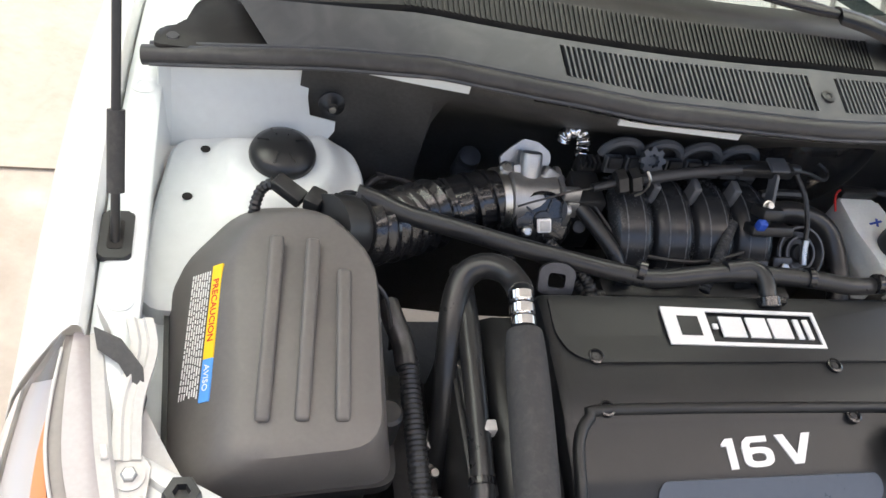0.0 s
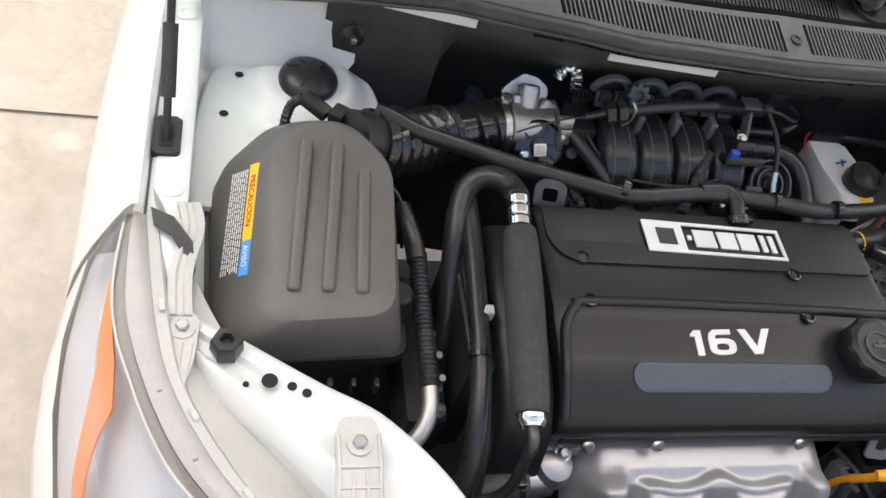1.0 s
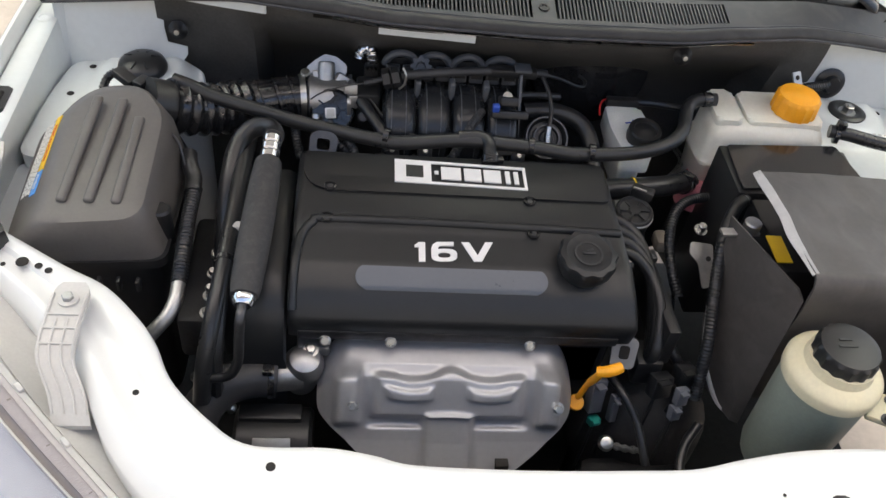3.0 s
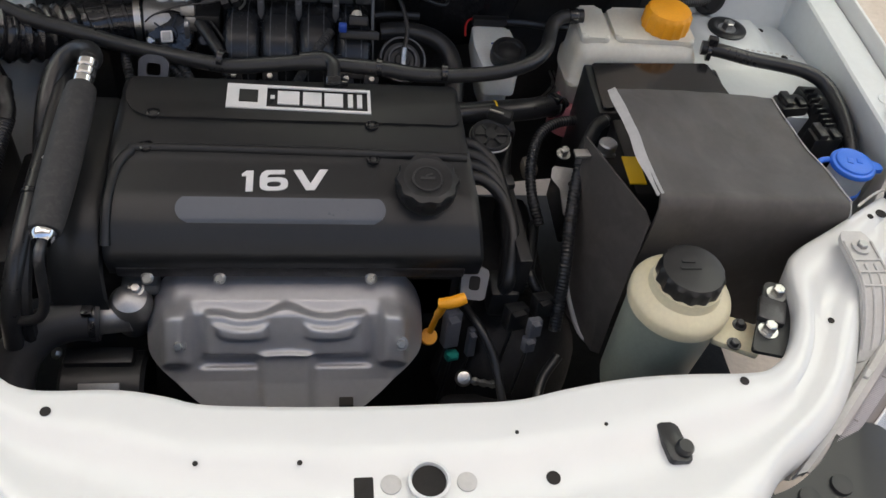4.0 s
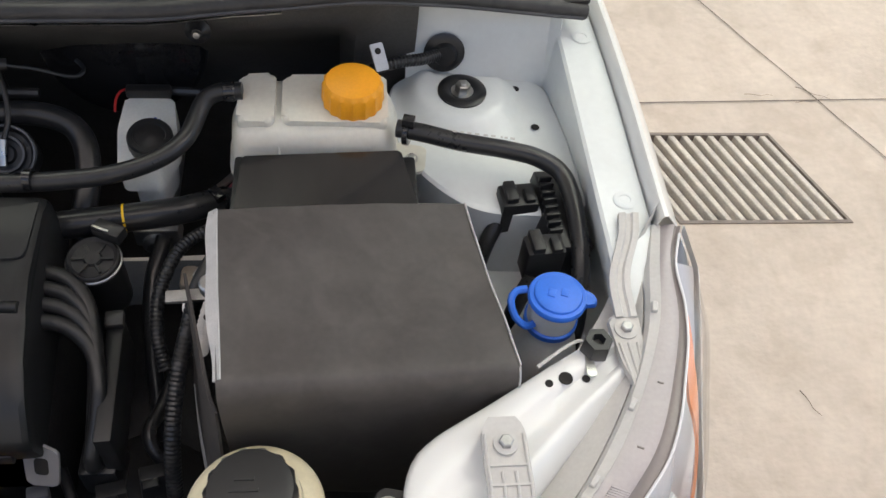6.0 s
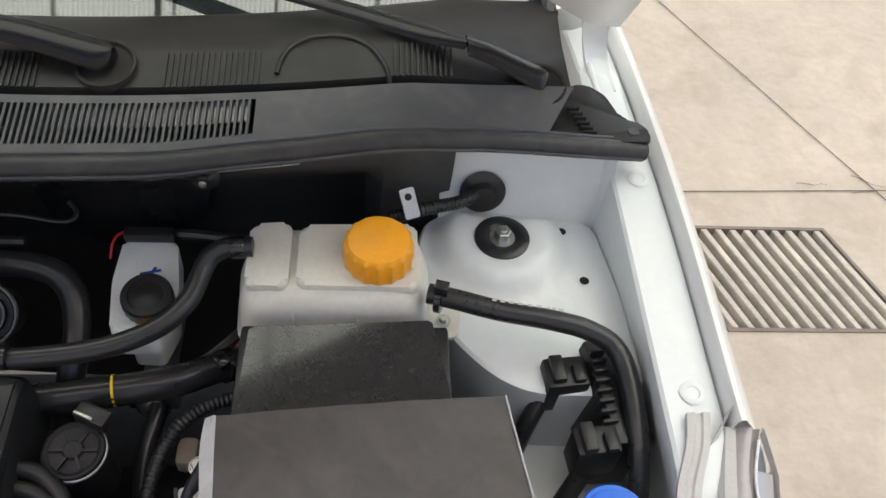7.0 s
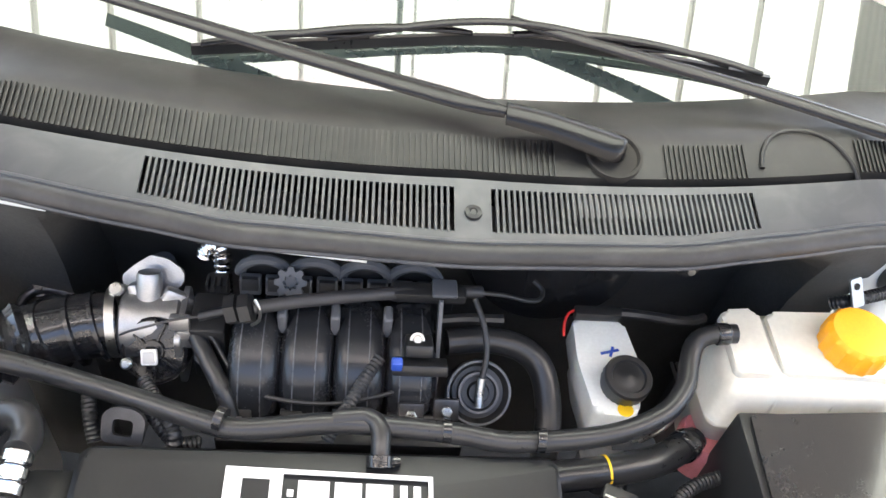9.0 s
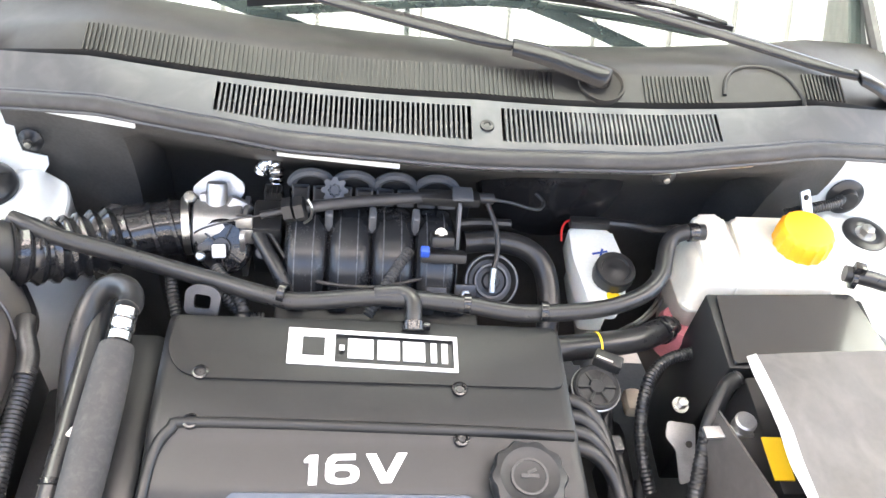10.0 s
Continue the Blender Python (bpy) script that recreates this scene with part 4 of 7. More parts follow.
for x, y in ((-0.292, 0.585), (-0.018, 0.573), (-0.294, 0.529), (-0.018, 0.517)):
    b = B()
    lathe(b, [(0.0085, 0), (0.0085, 0.004), (0.0065, 0.0048), (0.0055, 0.002), (0, 0.002)], (x, y, ztop(y)), n=20)
    part("screw", b, GLOSS, cover, "black torx screw")
    b = B()
    lathe(b, [(0.0042, 0), (0.0042, 0.0012), (0.002, 0.0014), (0, 0.0004)], (x, y, ztop(y) + 0.002), n=6)
    part("screw_head", b, DARKSTEEL, cover)
def glyph(outline, holes, u0, top=0.0014):
    """A flat bold sign from an outline (and one hole as a ring), set on the cover's slope at u0."""
    b = B()
    def P(u, v, dz):
        x, y = -0.181 + (u0 + u) * 1.06, 0.4685 + v * 0.86 + 0.045 * (u0 + u)
        return Vector((x, y, ztop(y) + dz))
    if holes:
        n = len(outline)
        ro_, ri_ = outline, holes
        for dz in (top,):
            A = [b.verts.new(P(u, v, dz)) for u, v in ro_]
            C = [b.verts.new(P(u, v, dz)) for u, v in ri_]
            A0 = [b.verts.new(P(u, v, -0.001)) for u, v in ro_]
            C0 = [b.verts.new(P(u, v, -0.001)) for u, v in ri_]
            for i in range(n):
                j = (i + 1) % n
                b.faces.new((A[i], A[j], C[j], C[i]))
                b.faces.new((A0[i], A0[j], A[j], A[i]))
                b.faces.new((C0[j], C0[i], C[i], C[j]))
    else:
        hi = [b.verts.new(P(u, v, top)) for u, v in outline]
        lo = [b.verts.new(P(u, v, -0.001)) for u, v in outline]
        b.faces.new(hi)
        for i in range(len(hi)):
            b.faces.new((lo[i], lo[(i + 1) % len(hi)], hi[(i + 1) % len(hi)], hi[i]))
    return b


def oval(cu, cv, a, c, n=28, p=2.8):
    return [(cu + a * math.copysign(abs(math.cos(t)) ** (2 / p), math.cos(t)), cv + c * math.copysign(abs(math.sin(t)) ** (2 / p), math.sin(t))) for t in [2 * math.pi * k / n for k in range(n)]]


H_ = 0.0345
part("digit", glyph([(0.0035, H_ - 0.0085), (0.0035, H_ - 0.0055), (0.0085, H_), (0.0165, H_), (0.0165, 0), (0.0085, 0), (0.0085, H_ - 0.0085)], None, -0.001), SILVER, cover, "silver digit 1")
part("digit", glyph(oval(0.0155, 0.0112, 0.0160, 0.0112), oval(0.0155, 0.0110, 0.0078, 0.0048), 0.0235), SILVER, cover, "silver digit 6")
part("digit_stroke", glyph([(-0.0005, 0.010), (-0.0005, 0.0235), (0.0015, 0.0300), (0.0065, H_), (0.0275, H_), (0.0275, H_ - 0.0065), (0.0105, H_ - 0.0065), (0.0080, 0.0255), (0.0078, 0.010)], None, 0.0235, 0.0018), SILVER, cover)
part("letter", glyph([(0.0, H_), (0.0095, H_), (0.0195, 0.0105), (0.0300, H_), (0.0395, H_), (0.0245, 0), (0.0145, 0)], None, 0.0610), SILVER, cover, "silver letter V")
# badge: frame, block and plain bars
def badge(u0, v0, u1, v1, h=0.0010):
    b = B()
    L = Vector((-0.2045, 0.5985, 0))
    X, Y = Vector((0.186, -0.006, 0)), Vector((0, 0.0455, 0))
    def P(u, v, dz):
        q = L + X * u + Y * v
        return Vector((q.x, q.y, ztop(q.y) + 0.0036 + dz))
    c = [(u0, v0), (u1, v0), (u1, v1), (u0, v1)]
    lo = [b.verts.new(P(u, v, -0.001)) for u, v in c]
    hi = [b.verts.new(P(u, v, h)) for u, v in c]
    b.faces.new(hi)
    for i in range(4):
        b.faces.new((lo[i], lo[(i + 1) % 4], hi[(i + 1) % 4], hi[i]))
    return b
for q in ((0, 0, 1, 0.09), (0, 0.91, 1, 1), (0, 0.09, 0.022, 0.91), (0.978, 0.09, 1, 0.91)):
    part("badge_frame", badge(*q), SILVER, cover, "silver badge frame")
part("badge_block", badge(0.022, 0.09, 0.275, 0.91), SILVER, cover)
part("badge_bar", badge(0.085, 0.24, 0.215, 0.76, 0.0016), COVER, cover)
for q in ((0.300, 0.45, 0.330, 0.58), (0.350, 0.24, 0.500, 0.78), (0.525, 0.24, 0.655, 0.78), (0.675, 0.24, 0.805, 0.78), (0.840, 0.24, 0.875, 0.78), (0.905, 0.24, 0.940, 0.78)):
    part("badge_bar", badge(*q), SILVER, cover)
# oil filler cap
b = B()
lathe(b, [(0.030, -0.02), (0.0375, -0.004), (0.0385, 0.012), (0.0365, 0.0165), (0.030, 0.0185), (0.024, 0.0165), (0.0, 0.0165)], (0.046, 0.470, 0.812), (0, -0.14, 1), 72, wave=lambda a, h: 1 + (0.045 * math.cos(10 * a) if 0.0 <= h < 0.0184 else 0))
cap = part("oil_cap", b, COVER, eng, "black ribbed oil filler cap", 28)
b = B()
lathe(b, [(0.019, 0), (0.019, 0.0012), (0.0165, 0.0012), (0.0165, 0), (0.019, 0)], (0.0455, 0.4675, 0.8284), (0, -0.14, 1), 36, cap=False)
obox(b, (0.046, 0.468, 0.8290), (0.018, 0.004, 0.001), rx=7)
obox(b, (0.048, 0.473, 0.8297), (0.010, 0.003, 0.001), rx=7, rz=25)
part("cap_mark", b, DARKSTEEL, cap)
# side plate with tab and lower flange of the cover
b = B()
box(b, (-0.325, 0.404, 0.716), (0.098, 0.43, 0.732), 0.002)
box(b, (-0.32, 0.43, 0.60), (0.10, 0.45, 0.714), 0.004)
part("head", b, DARKSTEEL, eng, "dull metal cylinder head")
for x in (-0.205, -0.020, -0.29):
    b = B()
    lathe(b, [(0.0075, 0), (0.008, 0.003), (0.005, 0.006), (0, 0.006)], (x, 0.403, 0.716), (0, -0.8, 0.6), 12)
    part("bolt", b, STEEL, eng)
b = slab(B(), round_poly([(-0.016, -0.022), (0.016, -0.022), (0.018, 0.02), (0.0, 0.028), (-0.018, 0.02)], 0.006), 0, 0.004, 0.001, 1, pose(0.116, 0.412, 0.694, 62, 0, -8))
part("lifting_eye", b, SHIELD, eng)
b = slab(B(), round_poly([(-0.007, -0.008), (0.007, -0.008), (0.007, 0.012), (-0.007, 0.012)], 0.005), 0.0035, 0.0046, 0, 1, pose(0.116, 0.412, 0.694, 62, 0, -8))
part("eye_hole", b, PIT, eng)
part("harness_strip", tube(B(), [(0.105, 0.48, 0.775), (0.112, 0.46, 0.75), (0.110, 0.44, 0.72), (0.118, 0.42, 0.70)], 0.003, 6), ALU, eng)

# timing cover beside the engine cover
b = B()
rows = []
for x, dz in ((-0.405, -0.05), (-0.402, -0.018), (-0.394, -0.006), (-0.38, 0.0), (-0.352, 0.0), (-0.342, -0.006), (-0.339, -0.02)):
    rows.append([Vector((x, y, z + dz)) for y, z in ((0.385, 0.55), (0.388, 0.70), (0.400, 0.745), (0.43, 0.775), (0.47, 0.790), (0.55, 0.795), (0.63, 0.795), (0.655, 0.785), (0.665, 0.74))])
loft(b, rows)
part("timing_cover", b, COVER, eng, "smooth black timing cover")
b = B()
box(b, (-0.432, 0.46, 0.60), (-0.404, 0.64, 0.782), 0.005)
box(b, (-0.428, 0.545, 0.782), (-0.406, 0.61, 0.792), 0.003)
part("belt_cover", b, BLACK, eng)
b = B()
obox(b, (-0.412, 0.522, 0.795), (0.020, 0.012, 0.016), 0.002)
part("clip", b, GREYP, eng, "grey plastic clip")
tube_b = tube(B(), [(-0.418, 0.50, 0.79), (-0.420, 0.44, 0.775), (-0.423, 0.37, 0.72), (-0.425, 0.35, 0.64)], 0.009, 8)
part("belt_guard", tube_b, BLACK, eng)

# heat shield: pressed sheet bulging forward
def soft(t, a, c, w):
    return 1 / (1 + math.exp(-(t - a) / w)) * 1 / (1 + math.exp((t - c) / w))


SH_V, SH_Y, SH_Z = (0, 0.10, 0.24, 0.32, 0.40, 0.60, 0.80, 1.0), (0.430, 0.412, 0.386, 0.371, 0.360, 0.342, 0.320, 0.288), (0.700, 0.6985, 0.692, 0.684, 0.668, 0.640, 0.612, 0.580)


def shield_pt(u, v):
    """u 0..1 over the width, v 0..1 from the top edge down the front."""
    x = -0.299 + 0.350 * u
    e = abs(2 * u - 1)
    wave = 0.07 * math.exp(-((u - 0.5) / 0.07) ** 2) + 0.03 * (soft(u, 0.17, 0.30, 0.015) + soft(u, 0.70, 0.83, 0.015))
    vv = max(0.0, min(1.0, v - wave * soft(v, 0.12, 0.5, 0.05)))
    y, z = float(np.interp(vv, SH_V, SH_Y)), float(np.interp(vv, SH_V, SH_Z))
    end = max(0, (e - 0.72) / 0.28)
    z -= 0.060 * end ** 2.2 * (1 - 0.5 * v)
    y += 0.012 * end ** 2
    # bosses round the bolts, a wavy shoulder with two windows, a raised T below
    push = 0.022 * soft(v, 0.28, 0.66, 0.014) * (soft(u, 0.07, 0.165, 0.006) + soft(u, 0.835, 0.93, 0.006))
    push += 0.012 * soft(v, 0.33, 0.60, 0.006) * soft(u, 0.22, 0.78, 0.006)
    push += 0.007 * soft(v, 0.385, 0.465, 0.005) * (soft(u, 0.25 + 0.3 * max(0, v - 0.385), 0.43, 0.005) + soft(u, 0.57, 0.75 - 0.3 * max(0, v - 0.385), 0.005))
    push -= 0.006 * soft(v, 0.63, 0.70, 0.006) * (soft(u, 0.20, 0.40, 0.006) + soft(u, 0.60, 0.80, 0.006))
    push += 0.011 * soft(v, 0.58, 1.1, 0.008) * soft(u, 0.41, 0.59, 0.006)
    z += push * 0.62
    y -= push * 0.78
    return Vector((x, y, z))


rows = []
for j in range(121):
    v = j / 120
    half = 0.5 * (1 - 0.10 * max(0, (0.16 - v) / 0.16) ** 2.2) if v < 0.34 else 0.5 * (1 - 0.52 * ((v - 0.34) / 0.66) ** 2.3)
    rows.append([shield_pt(0.5 + (i / 140 * 2 - 1) * half, v) for i in range(141)])
last = rows[-1]
rows.append([p + Vector((0, -0.012, -0.05)) for p in last])
rows.append([p + Vector((0, -0.012, -0.16)) for p in last])
shield = part("heat_shield", solidify(loft(B(), rows), 0.0015), SHIELD, eng, "grey pressed steel heat shield", 60)
for x in (-0.252, 0.018):
    bolt(shield, "bolt", (x, 0.338, 0.666), (0, -0.7, 0.7), 0.0060, 0.010)
b = B()
box(b, (-0.058, 0.292, 0.572), (-0.040, 0.312, 0.596), 0.001)
part("cutout", b, PIT, shield)
# thermostat housing, elbow hose, alternator
th = thing("thermostat_housing", (-0.32, 0.41, 0.62), "dull cast aluminium thermostat housing on the engine", "thermostat housing")
b = B()
lathe(b, [(0.022, -0.05), (0.026, -0.01), (0.027, 0.012), (0.020, 0.028), (0.008, 0.034), (0, 0.034)], (-0.318, 0.405, 0.655), (0.1, -0.25, 1))
obox(b, (-0.305, 0.425, 0.680), (0.045, 0.03, 0.02), 0.005)
part("housing", b, ALU, th)
b = B()
lathe(b, [(0.021, 0), (0.021, 0.045), (0.018, 0.05), (0, 0.05)], (-0.318, 0.395, 0.652), (-1, -0.12, -0.02))
part("outlet", b, ALU, th)
bolt(th, "bolt", (-0.308, 0.408, 0.688), (0, -0.4, 1), 0.0065, 0.007)
eh = thing("elbow_hose", (-0.40, 0.37, 0.60), "thick black rubber radiator elbow hose", "hose")
part("hose", tube(B(), [(-0.352, 0.388, 0.652), (-0.385, 0.385, 0.655), (-0.420, 0.372, 0.650), (-0.447, 0.345, 0.63), (-0.455, 0.31, 0.59), (-0.455, 0.29, 0.50)], 0.027, 16), WORN, eh)
b = B()
lathe(b, [(0.0278, 0), (0.0285, 0.001), (0.0285, 0.007), (0.0278, 0.008)], (-0.356, 0.388, 0.6525), (-1, -0.08, 0.06))
obox(b, (-0.362, 0.378, 0.682), (0.012, 0.014, 0.010), 0.001)
part("hose_clamp", b, GLOSS, eh)
alt = thing("compressor", (-0.33, 0.27, 0.45), "dark auxiliary compressor with a small plate below the hose", "compressor")
b = B()
lathe(b, [(0.045, 0), (0.05, 0.005), (0.05, 0.10), (0.045, 0.105), (0, 0.105)], (-0.408, 0.352, 0.548), (1, 0, 0))
obox(b, (-0.360, 0.366, 0.600), (0.085, 0.026, 0.014), 0.004)
part("body", b, BLACK, alt)
b = B()
obox(b, (-0.356, 0.318, 0.584), (0.05, 0.004, 0.034), 0.001, rx=-48)
part("plate", b, ALU, alt)
bolt(alt, "bolt", (-0.412, 0.372, 0.602), (-0.5, -0.4, 1), 0.005, 0.005)

# ---- air filter box ----
ab = thing("air_filter_box", (-0.60, 0.60, 0.40), "dark grey plastic air filter box with a warning label", "air filter box")
top_o = [(-0.641, 0.480, 0.830), (-0.520, 0.486, 0.840), (-0.516, 0.655, 0.874), (-0.558, 0.716, 0.872), (-0.618, 0.718, 0.864), (-0.646, 0.672, 0.859)]
mid_o = [(-0.688, 0.474, 0.793), (-0.509, 0.482, 0.808), (-0.506, 0.682, 0.834), (-0.556, 0.762, 0.828), (-0.636, 0.764, 0.820), (-0.698, 0.695, 0.802)]
low_o = [(-0.697, 0.472, 0.762), (-0.500, 0.483, 0.768), (-0.498, 0.690, 0.765), (-0.550, 0.772, 0.775), (-0.640, 0.774, 0.775), (-0.706, 0.700, 0.765)]
def ring(o, r):
    return [Vector(p) for p in round_poly([Vector(p) for p in o], r, 5)]
b = B()
mid2 = [tuple(Vector(m_).lerp(Vector(t_), 0.8) + Vector((0, 0, 0.004))) for m_, t_ in zip(mid_o, top_o)]
in_o = [tuple(Vector(t_).lerp(Vector((-0.59, 0.60, 0.853)), 0.10) + Vector((0, 0, 0.0022))) for t_ in top_o]
rs = [ring(low_o, 0.02), ring(mid_o, 0.03), ring(mid2, 0.03), ring(top_o, 0.03), ring(in_o, 0.025)]
loft(b, rs, close=True)
b.faces.new(b.verts[-len(rs[0]):])
lid = part("lid", b, AIRBOX, ab, "matt dark grey lid", 30)
zl = lambda y, x=-0.58: 0.8365 + (y - 0.48) * 0.185 + (x + 0.595) * 0.06
for (x0, y0), (x1, y1) in (((-0.620, 0.510), (-0.606, 0.684)), ((-0.587, 0.509), (-0.573, 0.680)), ((-0.553, 0.507), (-0.546, 0.648))):
    b = B()
    p, q = Vector((x0, y0, zl(y0, x0))), Vector((x1, y1, zl(y1, x1)))
    d = q - p
    box(b, (-0.0065, -d.length / 2, -0.004), (0.0065, d.length / 2, 0.0042), 0.0038, 3, Matrix.Translation((p + q) / 2) @ d.to_track_quat('Y', 'Z').to_matrix().to_4x4())
    part("rib", b, AIRBOX, lid)
b = B()
skirt = [ring([tuple(Vector(p) + Vector((0.004 * (1 if p[0] > -0.6 else -1), -0.003 if p[1] < 0.6 else 0.003, dz))) for p in low_o], 0.02) for dz in (0.004, -0.010)]
loft(b, skirt, close=True)
b.faces.new(b.verts[:len(skirt[0])])
b.faces.new(b.verts[len(skirt[0]):])
part("rim", b, BLACK, ab)
b = B()
lo = [[tuple(Vector(p) + Vector((0.012 * (-1 if p[0] > -0.6 else 1), 0.012 if p[1] < 0.6 else -0.012, dz))) for p in low_o] for dz in (-0.01, -0.16, -0.30)]
loft(b, [ring(o, 0.02) for o in lo], close=True)
part("lower_box", b, BLACK, ab, "black lower half")
for i in range(4):
    b = B()
    obox(b, (-0.60 + i * 0.024, 0.456, 0.752), (0.005, 0.010, 0.018), 0.001)
    part("clip_rib", b, BLACK, ab)
b = B()
lathe(b, [(0.014, -0.03), (0.014, 0.025), (0.011, 0.028), (0, 0.028)], (-0.507, 0.530, 0.790))
part("corner_boss", b, BLACK, ab)
b = tube(B(), [(-0.512, 0.655, 0.842), (-0.500, 0.645, 0.83), (-0.492, 0.628, 0.80), (-0.490, 0.622, 0.775)], 0.0022, 6)
part("spring_clip", b, DARKSTEEL, ab)
# label on the slanting side
A_, B_ = Vector((-0.652, 0.667, 0.850)), Vector((-0.661, 0.541, 0.821))
X = (B_ - A_).normalized()
Y = Vector((0.690, 0.0, 0.724))
Z = X.cross(Y).normalized()
Y = Z.cross(X)
O = A_ - Y * 0.034 + Z * 0.0030
LM = Matrix(((X.x, Y.x, Z.x, O.x), (X.y, Y.y, Z.y, O.y), (X.z, Y.z, Z.z, O.z), (0, 0, 0, 1)))
def lab(u0, v0, u1, v1, h=0.0006):
    return box(B(), (u0, v0, -0.002), (u1, v1, h), 0, 2, LM)
part("label_yellow", lab(0.0, 0.022, 0.091, 0.034), YELLOW, lid, "yellow warning strip")
part("label_blue", lab(0.091, 0.022, 0.130, 0.034), LBLUE, lid, "blue notice strip")
part("label_text", text_mesh("PRECAUCION", 0.0098, LM @ Matrix.Translation((0.014, 0.0248, 0.0008)), 0.0002, bold=0.0001), RED, lid)
part("label_text", text_mesh("AVISO", 0.0088, LM @ Matrix.Translation((0.096, 0.0250, 0.0008)), 0.0002), PAPER, lid)
rng = random.Random(3)
b = B()
for i in range(8):
    u = 0.004
    while u < 0.126:
        w = rng.uniform(0.003, 0.009)
        if u + w > 0.128:
            break
        box(b, (u, 0.0180 - i * 0.0031, 0.0), (u + w, 0.0192 - i * 0.0031, 0.0006), 0, 2, LM)
        u += w + 0.0014
part("label_print", b, PAPER, lid, "white printed lines")

# ---- battery under a vinyl cover ----
bat = thing("battery", (0.42, 0.52, 0.50), "car battery hidden under a dark grey vinyl cover", "battery")
cor = [Vector((0.291, 0.585, 0.884)), Vector((0.546, 0.628, 0.842)), Vector((0.580, 0.426, 0.838)), Vector((0.308, 0.398, 0.884))]
rows = []
for j in range(25):
    v = j / 24
    row = []
    for i in range(31):
        u = i / 30
        p = cor[0].lerp(cor[1], u).lerp(cor[3].lerp(cor[2], u), v)
        p.z += 0.004 * math.sin(3 * u + 5 * v) - 0.006 * math.sin(math.pi * u) * math.sin(math.pi * v) + 0.003 * noise.noise((u * 5, v * 5, 1))
        row.append(p)
    rows.append(row)
front = rows[-1]
for dy, dz in ((-0.006, -0.004), (-0.012, -0.014), (-0.014, -0.05), (-0.010, -0.12), (-0.004, -0.26)):
    rows.append([p + Vector((0, dy, dz * (1 - 0.1 * noise.noise((p.x * 9, 0, 0))))) for p in front])
b = solidify(loft(B(), rows), 0.003)
vc = part("vinyl_cover", b, VINYL, bat, "creased dark grey vinyl cover", 60)
b = B()
rt = [r[-1] for r in rows]
rows2 = [[p, p + Vector((0.004, 0.002, -0.03)), p + Vector((0.0, 0.002, -0.20))] for p in rt[:26]]
solidify(loft(b, rows2), 0.003)
part("side_flap", b, VINYL, bat)
part("piping", tube(B(), [r[-1] + Vector((0.001, 0, 0.001)) for r in rows[:25:3]], 0.0010, 6, 0.01), FELTWHITE, bat, "pale cut edge")
part("piping", tube(B(), [p + Vector((0, -0.001, 0)) for p in [r[-1] for r in rows[24:29]]], 0.0010, 6, 0.01), FELTWHITE, bat)
edge = [r[0] for r in rows[:25]]
b = B()
rows2 = [[p + Vector((-0.004 - 0.0015 * math.sin(i * 0.5) - 0.005 * (1 - abs(i - 10) / 14), 0, -0.004)), p + Vector((0.003, 0, 0.002))] for i, p in enumerate(edge)]
solidify(loft(b, rows2), 0.002)
part("felt_edge", b, FELTWHITE, bat, "pale grey felt edge")
b = B()
side = [[Vector((0.262, 0.545, 0.835)), Vector((0.300, 0.400, 0.850)), Vector((0.306, 0.388, 0.84))], [Vector((0.262, 0.52, 0.76)), Vector((0.290, 0.395, 0.76)), Vector((0.303, 0.380, 0.76))], [Vector((0.258, 0.49, 0.68)), Vector((0.285, 0.38, 0.68)), Vector((0.300, 0.372, 0.68))], [Vector((0.265, 0.44, 0.60)), Vector((0.29, 0.37, 0.60)), Vector((0.300, 0.365, 0.60))]]
solidify(loft(b, side), 0.003)
part("side_panel", b, VINYL, bat)
part("felt_edge", tube(B(), [(0.259, 0.497, 0.70), (0.262, 0.455, 0.64), (0.275, 0.405, 0.605), (0.292, 0.375, 0.60)], 0.004, 6), FELTWHITE, bat)
b = B()
box(b, (0.310, 0.455, 0.60), (0.535, 0.60, 0.822), 0.006)
part("case", b, BLACK, bat)
b = B()
obox(b, (0.316, 0.495, 0.8235), (0.022, 0.05, 0.002))
part("label", b, YELLOW, bat, "yellow battery label")
b = B()
lathe(b, [(0.012, 0), (0.012, 0.014), (0.010, 0.016), (0, 0.016)], (0.287, 0.532, 0.822))
obox(b, (0.270, 0.526, 0.823), (0.055, 0.014, 0.005), 0.001, rz=4)
part("terminal", b, ALU, bat, "metal battery terminal")
bp = solo("battery_shield", slab(B(), round_poly([(0.300, 0.612), (0.500, 0.628), (0.483, 0.722), (0.304, 0.712)], 0.004), -0.004, 0.0, 0.001, 1, pose(0, 0, 0.829)), GLOSS, "glossy black plastic plate beside the battery", "plastic plate")
b = B()
box(b, (0.295, 0.61, 0.55), (0.50, 0.72, 0.822), 0.004)
part("plate_box", b, BLACK, bp)

# ---- coolant tank ----
tk = thing("coolant_tank", (0.39, 0.80, 0.62), "milky white coolant tank with an orange cap", "coolant tank")
b = B()
def tank_ring(z, g, cut=0.0):
    return [Vector(p) for p in round_poly([Vector((0.288 - g, 0.735 - g, z)), Vector((0.478 + g, 0.732 - g, z)), Vector((0.486 + g, 0.80, z)), Vector((0.470 + g, 0.850 + g, z)), Vector((0.300 - g, 0.842 + g, z)), Vector((0.284 - g, 0.80, z))], 0.02, 5)]
